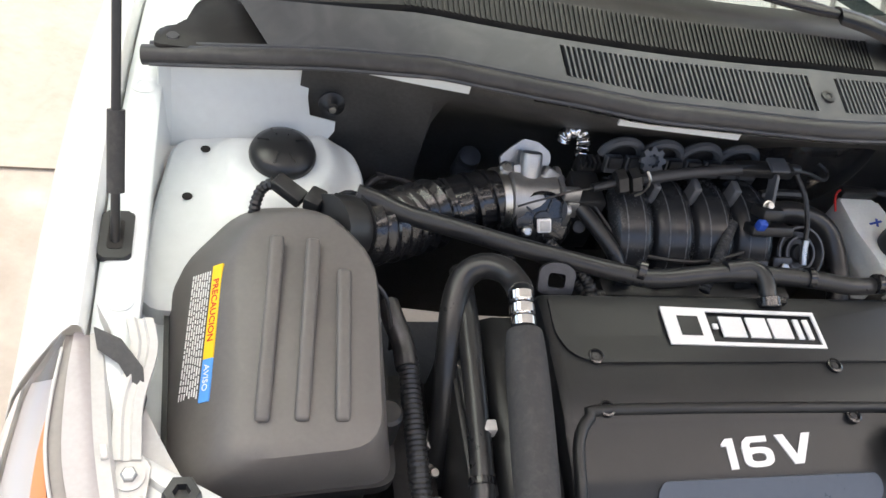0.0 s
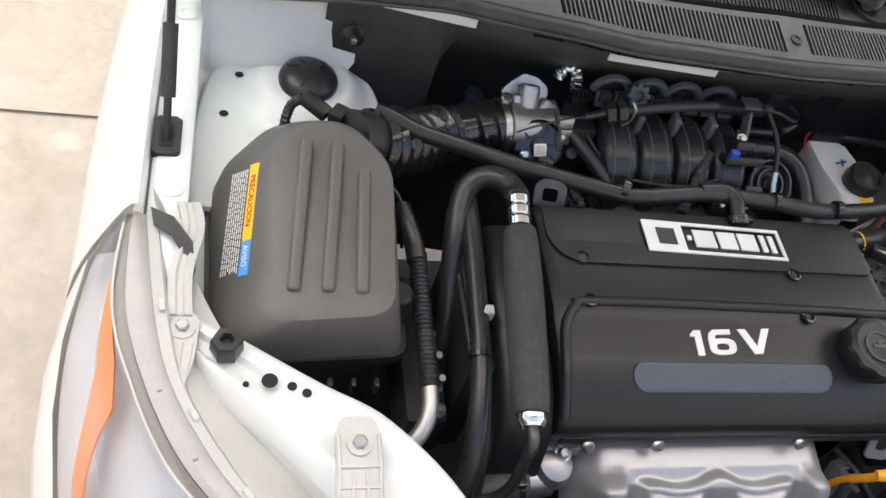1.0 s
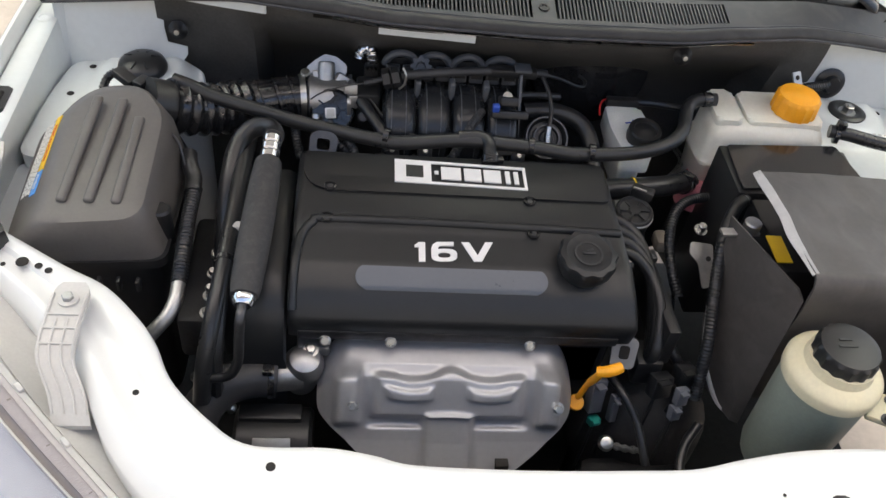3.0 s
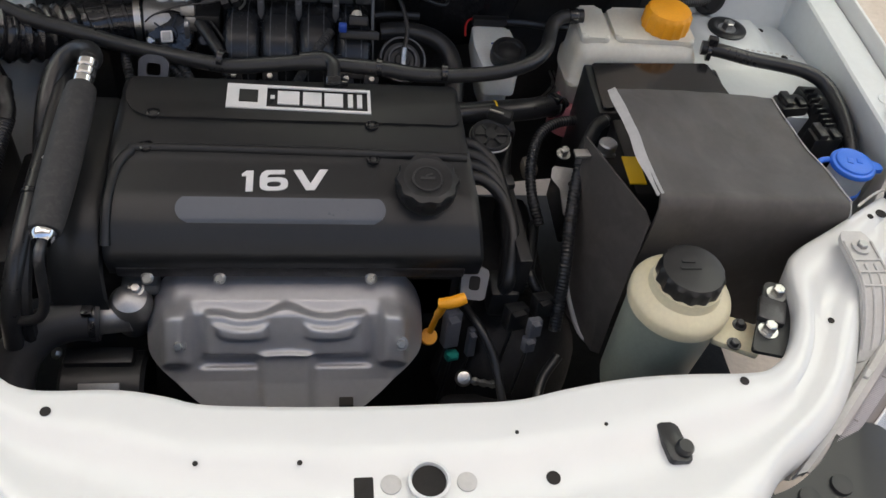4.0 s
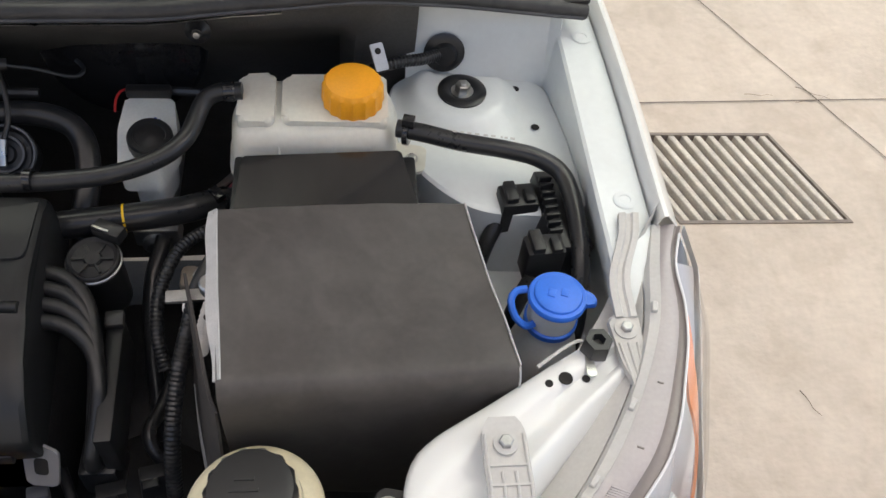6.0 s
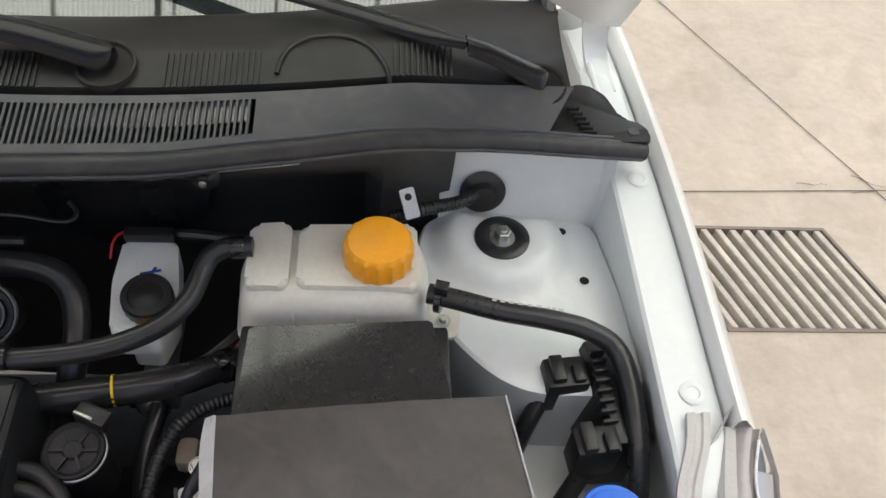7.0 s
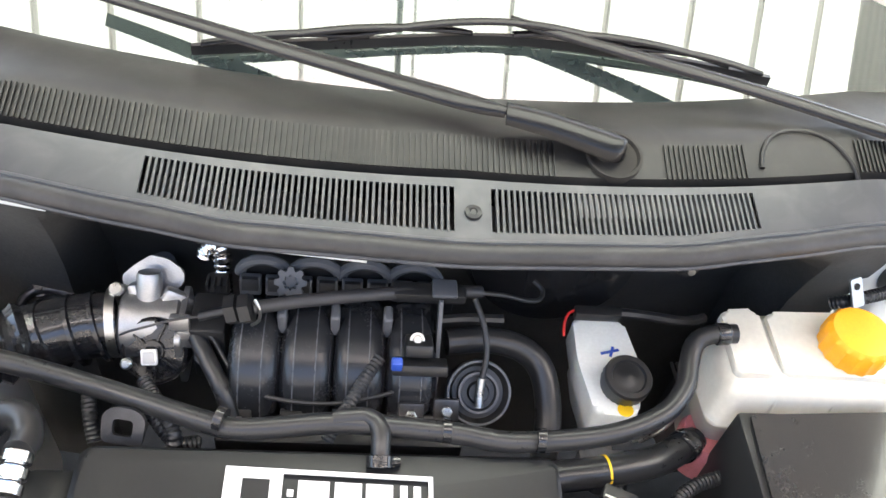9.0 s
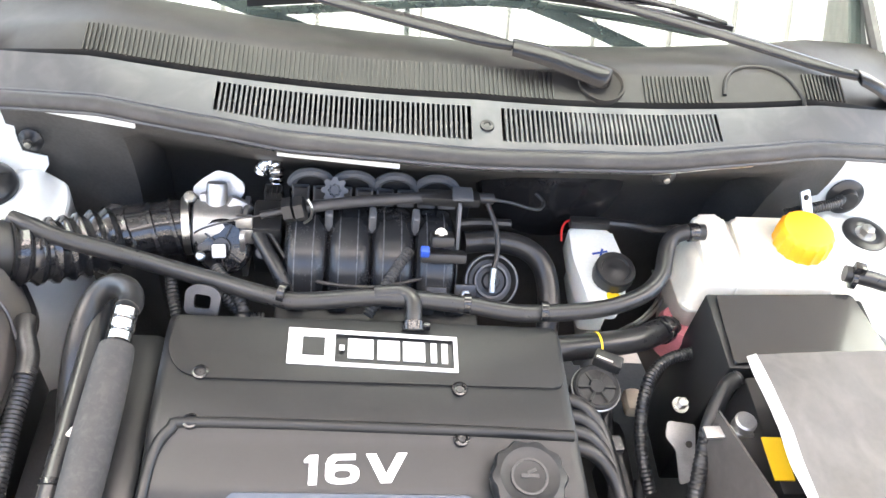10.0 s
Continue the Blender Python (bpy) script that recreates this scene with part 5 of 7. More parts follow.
rs = [tank_ring(0.66, -0.012), tank_ring(0.70, -0.004), tank_ring(0.764, 0.0), tank_ring(0.768, 0.004), tank_ring(0.774, 0.004), tank_ring(0.778, 0.0), tank_ring(0.816, -0.002), tank_ring(0.832, -0.008), tank_ring(0.839, -0.020)]
loft(b, rs, close=True)
b.faces.new(b.verts[-len(rs[0]):])
b.faces.new(b.verts[:len(rs[0])])
tank = part("tank", b, TANK, tk, "milky plastic", 50)
for xa, xb in ((0.296, 0.339), (0.347, 0.470)):
    b = slab(B(), round_poly([(xa, 0.752), (xb, 0.750), (xb, 0.836), (xa, 0.832)], 0.010), 0.832, 0.8455, 0.006, 3)
    part("top_lobe", b, TANK, tank)
for x in (0.343, 0.408):
    b = tube(B(), [(x, 0.733, 0.70), (x, 0.7345, 0.79), (x, 0.738, 0.816), (x, 0.748, 0.832)], 0.0022, 8)
    part("seam", b, TANK, tank)
b = B()
lathe(b, [(0.030, 0), (0.030, 0.014), (0.026, 0.016)], (0.429, 0.788, 0.838))
part("neck", b, TANK, tk)
b = B()
lathe(b, [(0.0345, 0), (0.0355, 0.004), (0.0345, 0.026), (0.031, 0.031), (0.024, 0.033), (0, 0.033)], (0.429, 0.787, 0.8455), n=64, wave=lambda a, h: 1 + (0.03 * math.cos(16 * a) if h < 0.028 else 0))
part("cap", b, AMBER, tk, "orange screw cap", 30)
b = B()
lathe(b, [(0.012, 0), (0.03, 0.01), (0.034, 0.05), (0.03, 0.06), (0, 0.06)], (0.300, 0.740, 0.672), (0.1, 0.1, 1))
part("coolant", b, COOLANT, tk, "pink coolant showing in the tank foot")
b = slab(B(), round_poly([(0.480, 0.73), (0.515, 0.735), (0.520, 0.775), (0.482, 0.785)], 0.006), 0.776, 0.781, 0.001, 1)
part("bracket", b, TANK, tk)
bolt(tk, "bolt", (0.500, 0.755, 0.781), r=0.005)

# ---- power steering reservoir ----
ps = thing("fluid_reservoir", (0.338, 0.315, 0.60), "cream plastic fluid reservoir with a black screw cap", "fluid reservoir")
PC = Vector((0.338, 0.316, 0))
b = B()
lathe(b, [(0.047, 0.60), (0.052, 0.62), (0.055, 0.70), (0.0575, 0.775), (0.0575, 0.779)], PC, n=40)
part("lower_body", b, PSLOW, ps, "greenish lower body holding fluid")
b = B()
lathe(b, [(0.0575, 0.778), (0.0605, 0.781), (0.0610, 0.794), (0.059, 0.799), (0.053, 0.804), (0.043, 0.809), (0.041, 0.816), (0.041, 0.822)], PC, n=48)
obox(b, (0.402, 0.272, 0.772), (0.055, 0.045, 0.010), 0.003, rz=-25)
part("upper_body", b, PSBODY, ps, "cream upper body with a rolled rim")
b = B()
lathe(b, [(0.0370, 0.816), (0.0380, 0.820), (0.0380, 0.838), (0.0355, 0.843), (0.029, 0.845), (0.0, 0.8445)], PC, n=72, wave=lambda a, h: 1 + (0.035 * math.cos(14 * a) if h < 0.8425 else 0))
cap = part("cap", b, BLACK, ps, "black ribbed cap", 28)
b = B()
obox(b, PC + Vector((-0.005, -0.002, 0.8455)), (0.024, 0.003, 0.001))
obox(b, PC + Vector((-0.005, 0.008, 0.8455)), (0.016, 0.003, 0.001))
part("cap_mark", b, BLACK, cap)
for x, y in ((0.408, 0.283), (0.392, 0.256)):
    bolt(ps, "stud", (x, y, 0.777), r=0.0055, h=0.006, material=DARKSTEEL)
pb = thing("reservoir_bracket", (0.44, 0.285, 0.79), "black steel bracket bolted to the front panel", "bracket")
b = slab(B(), round_poly([(0.396, 0.231), (0.447, 0.330), (0.480, 0.322), (0.440, 0.220)], 0.006), 0.797, 0.802, 0.001, 1)
part("plate", b, BLACK, pb)
b = B()
obox(b, (0.436, 0.282, 0.805), (0.032, 0.035, 0.010), 0.003, rz=-24)
part("pad", b, DARKSTEEL, pb)
for x, y in ((0.453, 0.309), (0.424, 0.257)):
    bolt(pb, "bolt", (x, y, 0.802), r=0.0075, h=0.012)

# ---- headlamps ----
RIM_O = [(0.779, 0.592, 0.846), (0.783, 0.545, 0.843), (0.781, 0.480, 0.836), (0.762, 0.420, 0.829), (0.730, 0.350, 0.820), (0.690, 0.300, 0.812), (0.620, 0.228, 0.798), (0.535, 0.150, 0.782), (0.46, 0.085, 0.768)]
RIM_I = [(0.757, 0.594, 0.842), (0.742, 0.540, 0.846), (0.728, 0.475, 0.842), (0.702, 0.412, 0.836), (0.664, 0.345, 0.828), (0.625, 0.298, 0.820), (0.558, 0.228, 0.806), (0.482, 0.152, 0.790), (0.42, 0.095, 0.776)]
RIM_B = [(0.745, 0.595, 0.838), (0.728, 0.538, 0.838), (0.713, 0.470, 0.834), (0.686, 0.405, 0.828), (0.645, 0.340, 0.818), (0.605, 0.292, 0.808), (0.540, 0.222, 0.795), (0.465, 0.148, 0.780), (0.405, 0.092, 0.768)]
LENS_O = [(0.782, 0.592, 0.846), (0.812, 0.560, 0.812), (0.829, 0.490, 0.775), (0.831, 0.425, 0.752), (0.822, 0.345, 0.725), (0.800, 0.275, 0.700), (0.750, 0.180, 0.672), (0.665, 0.085, 0.650), (0.57, 0.02, 0.635)]
for s in (-1, 1):
    hl = thing("headlamp", (s * 0.74, 0.40, 0.65), "headlamp with a clear lens, ribbed grey rim and orange reflector", "headlamp", "headlamps")
    N = 46
    moved = lambda pts, dx: [(p[0] + d_, p[1], p[2]) for p, d_ in zip(pts, dx)]
    if s > 0:
        curves = (moved(RIM_O, [0, -0.022, -0.022, -0.018, -0.012, -0.012, -0.012, -0.012, -0.012]), RIM_I, RIM_B, moved(LENS_O, [0, -0.012, -0.033, -0.045, -0.047, -0.045, -0.04, -0.03, -0.02]))
    else:
        out_ = [0.004, 0.012, 0.016, 0.025, 0.026, 0.026, 0.024, 0.02, 0.02]
        curves = (RIM_O, moved(RIM_I, out_), moved(RIM_B, out_), LENS_O)
    ro, ri, rb, lo = [at(spline(mirrored(c, s), 0.01), N) for c in curves]
    # ribbed strip behind the clear lens top
    for nm, k0, k1, m_ in (("rim_strip", 0, 4, LAMPG), ("rim_groove", 4, 6, LAMPD)):
        rows = []
        for i in range(N):
            rows.append([ri[i].lerp(ro[i], k / 6) + Vector((0, 0, 0.004 * math.sin(math.pi * k / 6) - (0.003 if nm == "rim_groove" and k < 6 else 0))) for k in range(k0, k1 + 1)])
        part(nm, solidify(loft(B(), rows), 0.002), m_, hl, "pinkish grey strip" if k0 == 0 else "brownish grey groove")
    b = B()
    for i in range(14, N, 5):
        p, q = ri[i].lerp(ro[i], 0.28), ri[i].lerp(ro[i], 0.42)
        tube(b, [p + Vector((0, 0, 0.0035)), q + Vector((0, 0, 0.0038))], 0.0011, 6)
    tagged(part("mould_mark", b, LAMPD, hl), kind="stuff")
    b = B()
    fi, fo = at(ri, 260), at(ro, 260)
    for i in range(128, 258):
        p, q = fi[i].lerp(fo[i], 0.22), fi[i].lerp(fo[i], 0.64)
        d = q - p
        box(b, (-d.length / 2, -0.0006, 0.0), (d.length / 2, 0.0006, 0.0008), 0, 2, Matrix.Translation((p + q) / 2 + Vector((0, 0, 0.0034))) @ d.to_track_quat('X', 'Z').to_matrix().to_4x4())
    tagged(part("fine_rib", b, LAMPG, hl), kind="stuff")
    # edge line duller on one lamp: how it catches light is in the colour
    part("bright_edge", tube(B(), [p + Vector((0, 0, 0.003)) for p in ro[1::3]], 0.0014, 8, 0.01), GREYP if s < 0 else SILVER, hl)
    rows = [[rb[i], rb[i].lerp(ri[i], 0.25) + Vector((0, 0, 0.006)), ri[i] + Vector((0, 0, 0.003)), ri[i] - Vector((0, 0, 0.01))] for i in range(N)]
    part("gasket_flange", solidify(loft(B(), rows), 0.002), GREYP, hl, "grey plastic flange")
    for i in (8, 16, 22, 28, 34):
        b = B()
        d = rb[i + 1] - rb[i - 1]
        box(b, (-0.006, -0.003, 0), (0.006, 0.003, 0.006), 0.001, 1, Matrix.Translation(rb[i].lerp(ri[i], 0.5) + Vector((0, 0, 0.004))) @ d.to_track_quat('X', 'Z').to_matrix().to_4x4())
        part("clip", b, GREYP, hl)
    # housing tray between flange and front panel
    rows = []
    for i in range(N):
        inn = rb[i] + Vector((-s * 0.055, 0.035, -0.035)) * min(1, i / 14)
        rows.append([rb[i] - Vector((0, 0, 0.004)), rb[i].lerp(inn, 0.5) - Vector((0, 0, 0.012)), inn, inn - Vector((0, 0, 0.10))])
    part("housing", solidify(loft(B(), rows), 0.002), GREYP, hl, "light grey lamp housing")
    # clear lens, bulging outwards
    def lens_rows(off):
        rows = []
        for i in range(N):
            row = []
            for k in range(11):
                u = k / 10
                p = ro[i].lerp(lo[i], u)
                out = Vector((s * 0.8, -0.35 - 0.4 * i / N, 0.45)).normalized()
                row.append(p + out * (0.016 * math.sin(math.pi * u) * min(1, i / 8) - off * min(1, i / 5)))
            rows.append(row)
        return rows
    part("lens", solidify(loft(B(), lens_rows(0.0)), 0.003), LENS, hl, "clear plastic lens").visible_shadow = False
    # inside: orange side reflector, bowl, grey shroud
    rows = lens_rows(0.022)
    shallow = lens_rows(0.010)
    refl = []
    for i in range(2, 21):
        ka, kb = (float(np.interp(i, (2, 5, 8, 11, 14, 15.5, 17, 20), v)) for v in ((0.9, 1.0, 1.0, 1.5, 2.6, 4.6, 6.2, 8.6), (1.4, 2.0, 2.2, 3.2, 5.4, 6.8, 8.2, 9.8)))
        row = []
        for k in range(6):
            f = ka + (kb - ka) * k / 5
            row.append(shallow[i][int(f)].lerp(shallow[i][int(f) + 1], f - int(f)))
        refl.append(row)
    part("side_reflector", solidify(loft(B(), refl), 0.003), ORANGE, hl, "orange side reflector")
    part("shroud", solidify(loft(B(), [[r[0], r[0].lerp(r[1], 0.4), r[0].lerp(r[1], 0.7), r[1] - Vector((0, 0, 0.01))] for r in rows[3:]]), 0.003), LAMPG, hl)
    # pale plain colour in place of what a chrome bowl would reflect
    back = [r[1:9] + [q[10] - Vector((0, 0, 0.004))] for r, q in zip(lens_rows(0.034)[3:], lens_rows(0.004)[3:])]
    part("bowl", solidify(loft(B(), back), 0.003), PALE, hl, "pale lining, the bright reflections of chrome put into its colour")
    b = B()
    c = rows[26][6] + Vector((-s * 0.04, 0.035, -0.01))
    lathe(b, [(0.045, 0.0), (0.04, -0.02), (0.025, -0.04), (0.0, -0.05)], c, (s * 0.45, -0.8, 0.35), 28)
    part("round_reflector", b, CHROME, hl)
    # facets in white, their bright glints put into the colour
    b = B()
    shift = Vector((0, 0, -0.002))
    for gi in range(20, 30):
        for gj in range(4, 8):
            for h_ in (0, 1):
                q = [rows[gi][gj].lerp(rows[gi][gj + 1], 0.5 * h_ + 0.06), rows[gi][gj].lerp(rows[gi][gj + 1], 0.5 * h_ + 0.44), rows[gi + 1][gj].lerp(rows[gi + 1][gj + 1], 0.5 * h_ + 0.44), rows[gi + 1][gj].lerp(rows[gi + 1][gj + 1], 0.5 * h_ + 0.06)]
                c = sum(q, Vector()) / 4
                n_ = (q[1] - q[0]).cross(q[3] - q[0]).normalized() * 0.003
                if n_.z < 0:
                    n_ = -n_
                lo_ = [b.verts.new(c + (p - c) * 0.92 + shift) for p in q]
                hi_ = [b.verts.new(c + (p - c) * 0.70 + shift + n_) for p in q]
                b.faces.new(hi_)
                for k in range(4):
                    b.faces.new((lo_[k], lo_[(k + 1) % 4], hi_[(k + 1) % 4], hi_[k]))
    tagged(part("facet", b, PAPER, hl), kind="stuff")
    # ribbed bracket over the front panel
    br = thing("lamp_bracket", (s * 0.553, 0.35, 0.83), "grey ribbed plastic lamp bracket bolted to the front panel", "bracket", "lamp brackets")
    bx, bz = (0.555, 0.010) if s > 0 else (0.567, 0.012)
    C = [Vector((s * bx, 0.372, 0.8335 + bz)), Vector((s * bx, 0.330, 0.8335 + bz)), Vector((s * (bx + 0.001), 0.300, 0.8335 + bz * 0.7)), Vector((s * bx, 0.275, 0.826 + bz * 0.3)), Vector((s * 0.553, 0.248, 0.808)), Vector((s * 0.546, 0.222, 0.788))]
    line = at(spline(C, 0.005), 30)
    rows = []
    for i, p in enumerate(line):
        hw = 0.020 * (1 if i > 3 else (0.6, 0.82, 0.92, 0.98)[i])
        rows.append([p + Vector((-hw, 0, -0.004)), p + Vector((-hw, 0, 0.003)), p + Vector((hw, 0, 0.003)), p + Vector((hw, 0, -0.004))])
    part("strap", loft(B(), rows, close=True, cap=True), GREYP, br)
    for o in (-0.0175, -0.006, 0.006, 0.0175):
        part("rib", tube(B(), [p + Vector((o, 0, 0.004)) for p in line[(9 if abs(o) < 0.01 else 3)::3]], 0.0016, 6, 0.01), GREYP, br)
    for j in (8, 11, 14):
        b = B()
        obox(b, line[j] + Vector((0, 0, 0.004)), (0.034, 0.0022, 0.003))
        part("cross_rib", b, GREYP, br)
    b = B()
    lathe(b, [(0.011, 0), (0.011, 0.003), (0.007, 0.0035)], (s * bx, 0.345, 0.837 + bz))
    part("washer", b, GREYP, br)
    bolt(br, "bolt", (s * bx, 0.345, 0.838 + bz), r=0.0065, h=0.007, washer=False, material=ALU)
    # corner bracket beside the rubber buffer
    kx, kb = (-0.012, -0.008) if s > 0 else (-0.014, -0.012)
    cb = thing("corner_bracket", (s * 0.71, 0.48, 0.82), "small grey ribbed corner bracket with a zinc bolt", "bracket", "corner brackets")
    b = slab(B(), round_poly([(s * 0.690 + kx, 0.485), (s * 0.722 + kx, 0.490), (s * 0.720 + kx, 0.425), (s * 0.704 + kx, 0.400), (s * 0.694 + kx, 0.435)], 0.008), 0.826, 0.834, 0.002, 1)
    part("plate", b, GREYP, cb)
    for o in (-0.010, -0.001, 0.008):
        part("rib", tube(B(), [(s * (0.706 + o) + kx, 0.453, 0.8345), (s * (0.708 + o * 0.6) + kx, 0.405, 0.834)], 0.0014, 6), GREYP, cb)
    b = B()
    lathe(b, [(0.012, 0), (0.012, 0.003), (0.008, 0.0035)], (s * 0.706 + kx, 0.469, 0.833))
    part("washer", b, GREYP, cb)
    bolt(cb, "bolt", (s * 0.706 + kx, 0.469, 0.835), r=0.0062, h=0.006, washer=False, material=ALU)
    arm = [[p + Vector((o * 0.011, 0, h)) for o, h in ((-1, -0.003), (-1, 0.003), (-0.4, 0.004), (-0.2, 0.0015), (0.2, 0.0015), (0.4, 0.004), (1, 0.003), (1, -0.003))] for p in at(spline([(s * 0.722, 0.605, 0.850), (s * 0.716, 0.575, 0.847), (s * 0.711 + kx, 0.530, 0.838), (s * 0.709 + kx, 0.482, 0.834)], 0.01), 12)]
    part("arm", loft(B(), arm, close=True, cap=True), GREYP, cb)
    # hexagonal rubber buffer
    bu = thing("rubber_buffer", (s * 0.668, 0.442, 0.82), "black hexagonal rubber bonnet buffer on the front panel", "rubber buffer", "bonnet buffers")
    b = B()
    lathe(b, [(0.0145, 0), (0.0155, 0.003), (0.0146, 0.018), (0.0135, 0.021), (0.007, 0.021), (0.0055, 0.013), (0, 0.013)], (s * 0.668 + kb, 0.450, 0.826), (0, 0, 1), 6)
    part("buffer", b, RUBBER, bu, "", 30)

sb = thing("rubber_strip", (-0.735, 0.575, 0.84), "black rubber sealing strip between wing rail and headlamp", "rubber strip")
b = solidify(loft(B(), [[Vector((-0.757, 0.592, 0.858)), Vector((-0.753, 0.575, 0.85))], [Vector((-0.735, 0.578, 0.862)), Vector((-0.735, 0.560, 0.852))], [Vector((-0.716, 0.556, 0.852)), Vector((-0.720, 0.540, 0.838))], [Vector((-0.712, 0.535, 0.835)), Vector((-0.716, 0.522, 0.826))]]), 0.003)
part("strip", b, FELT, sb)

# ---- prop rod, strut caps ----
pr = thing("prop_rod", (-0.75, 0.70, 0.84), "black bonnet prop rod with a foam grip, in its wing socket", "prop rod")
b = slab(B(), round_poly([(-0.765, 0.672), (-0.735, 0.672), (-0.735, 0.728), (-0.765, 0.728)], 0.006), 0.843, 0.850, 0.002, 1)
part("socket", b, BLACK, pr)
b = slab(B(), round_poly([(-0.757, 0.682), (-0.743, 0.682), (-0.743, 0.716), (-0.757, 0.716)], 0.004), 0.8495, 0.8508, 0, 1)
part("socket_hole", b, PIT, pr)
R0, R1 = Vector((-0.750, 0.690, 0.845)), Vector((-0.744, 0.984, 1.285))
part("rod", tube(B(), [R0, R0.lerp(R1, 0.06) + Vector((0, -0.002, 0)), R0.lerp(R1, 0.5), R1], 0.0042, 10, 0.03), BLACK, pr)
part("foam_grip", tube(B(), [R0.lerp(R1, 0.095), R0.lerp(R1, 0.235)], 0.0078, 14), FOAM, pr)
sc = thing("rubber_dome", (-0.598, 0.860, 0.80), "black rubber dome cap on the strut tower", "rubber dome")
b = B()
lathe(b, [(0.034, -0.002), (0.0365, 0.004), (0.0375, 0.010), (0.035, 0.017), (0.026, 0.023), (0.012, 0.0255), (0, 0.026)], (-0.593, 0.861, 0.795), (0, -0.05, 1), 36)
part("dome", b, RUBBER, sc)
for a in (20, 65, 115, 160, 250, 300):
    b = B()
    obox(b, (-0.594 + 0.022 * math.cos(radians(a)), 0.861 + 0.022 * math.sin(radians(a)), 0.8192), (0.014, 0.0016, 0.002), 0, ry=18, rz=a)
    part("rib", b, RUBBER, sc)
sr = thing("strut_mount", (0.570, 0.856, 0.80), "black strut mount washer with a bright nut", "strut mount")
b = B()
lathe(b, [(0.0315, 0), (0.0315, 0.004), (0.025, 0.007), (0.018, 0.006), (0.014, 0.003), (0, 0.003)], (0.570, 0.857, 0.7985), n=36)
part("washer", b, RUBBER, sr)
bolt(sr, "nut", (0.570, 0.857, 0.8005), r=0.0095, h=0.012)
lathe_b = B()
cyl(lathe_b, (0.570, 0.857, 0.8075), 0.0042, 0.008, n=12, bev=0.001)
part("stud", lathe_b, STEEL, sr)

# ---- intake duct, throttle, manifold ----
du = thing("intake_duct", (-0.44, 0.78, 0.79), "black ribbed rubber intake duct with steel clamps", "intake duct")
DP = [(-0.556, 0.722, 0.840), (-0.530, 0.735, 0.826), (-0.500, 0.750, 0.811), (-0.462, 0.772, 0.799), (-0.420, 0.795, 0.793), (-0.382, 0.811, 0.792), (-0.340, 0.820, 0.792)]
part("bellows", tube(B(), DP[1:5], 0.0375, 28, 0.004, 0.085, 0.017), GLOSS, du, "ribbed black rubber")
part("sleeve", tube(B(), DP[4:], 0.0345, 28, 0.01), GLOSS, du)
for u in (0.22, 0.5, 0.78):
    p, q = Vector(DP[4]).lerp(Vector(DP[6]), u), Vector(DP[6]) - Vector(DP[4])
    b = B()
    lathe(b, [(0.0345, -0.003), (0.0385, -0.002), (0.0385, 0.002), (0.0345, 0.003)], p, q + Vector((0, 0, 0.03 if u < 0.4 else 0.015)), 32)
    part("sleeve_ring", b, GLOSS, du)
b = B()
lathe(b, [(0.0347, -0.0045), (0.0365, -0.0045), (0.0365, 0.0045), (0.0347, 0.0045)], (-0.345, 0.8195, 0.792), (1, 0.15, 0), 32)
part("clamp", b, STEEL, du, "bright steel clamp")
b = B()
lathe(b, [(0.007, 0), (0.008, 0.01), (0.006, 0.013), (0, 0.013)], (-0.341, 0.838, 0.820), (0, -0.4, 1), 12)
part("clamp_screw", b, STEEL, du)
b = tube(B(), DP[0:2], 0.036, 20, 0.01)
part("inlet", b, BLACK, du)
b = B()
obox(b, (-0.592, 0.762, 0.852), (0.036, 0.018, 0.014), 0.003, ry=10, rz=-38)
obox(b, (-0.566, 0.752, 0.850), (0.018, 0.024, 0.016), 0.003, rz=-30)
obox(b, (-0.545, 0.748, 0.850), (0.012, 0.018, 0.014), 0.002, rz=-30)
part("flow_sensor", b, BLACK, du)
part("sensor_lead", tube(B(), [(-0.607, 0.770, 0.854), (-0.618, 0.768, 0.846), (-0.624, 0.758, 0.835), (-0.626, 0.748, 0.82)], 0.006, 8, 0.005, 0.1, 0.005), RUBBER, du)

tb = thing("throttle_body", (-0.31, 0.82, 0.78), "silver cast throttle body with a black motor cap", "throttle body")
b = B()
lathe(b, [(0.031, 0), (0.034, 0.003), (0.034, 0.012), (0.032, 0.018), (0.032, 0.058), (0.028, 0.060)], (-0.336, 0.820, 0.792), (1, 0.03, 0), 32)
lathe(b, [(0.0175, -0.012), (0.0150, 0.006), (0.0135, 0.030), (0.0130, 0.050), (0.0115, 0.0535), (0.006, 0.0545), (0, 0.0545)], (-0.309, 0.822, 0.795), (0, 0.53, 0.85), 24)
obox(b, (-0.283, 0.832, 0.812), (0.034, 0.016, 0.030), 0.005, rx=-30, ry=32)
obox(b, (-0.323, 0.836, 0.812), (0.010, 0.016, 0.036), 0.003, rx=-32, ry=-12)
part("casting", b, ALU, tb, "bare cast aluminium", 30)
b = slab(B(), round_poly([(-0.014, -0.026), (0.018, -0.026), (0.024, -0.010), (0.031, -0.004), (0.031, 0.010), (0.014, 0.022), (-0.004, 0.025), (-0.020, 0.014), (-0.033, 0.002), (-0.030, -0.010), (-0.018, -0.014)], 0.004), -0.0025, 0.0025, 0.001, 1, pose(-0.309, 0.860, 0.818, 50))
part("flange", b, ALU, tb)
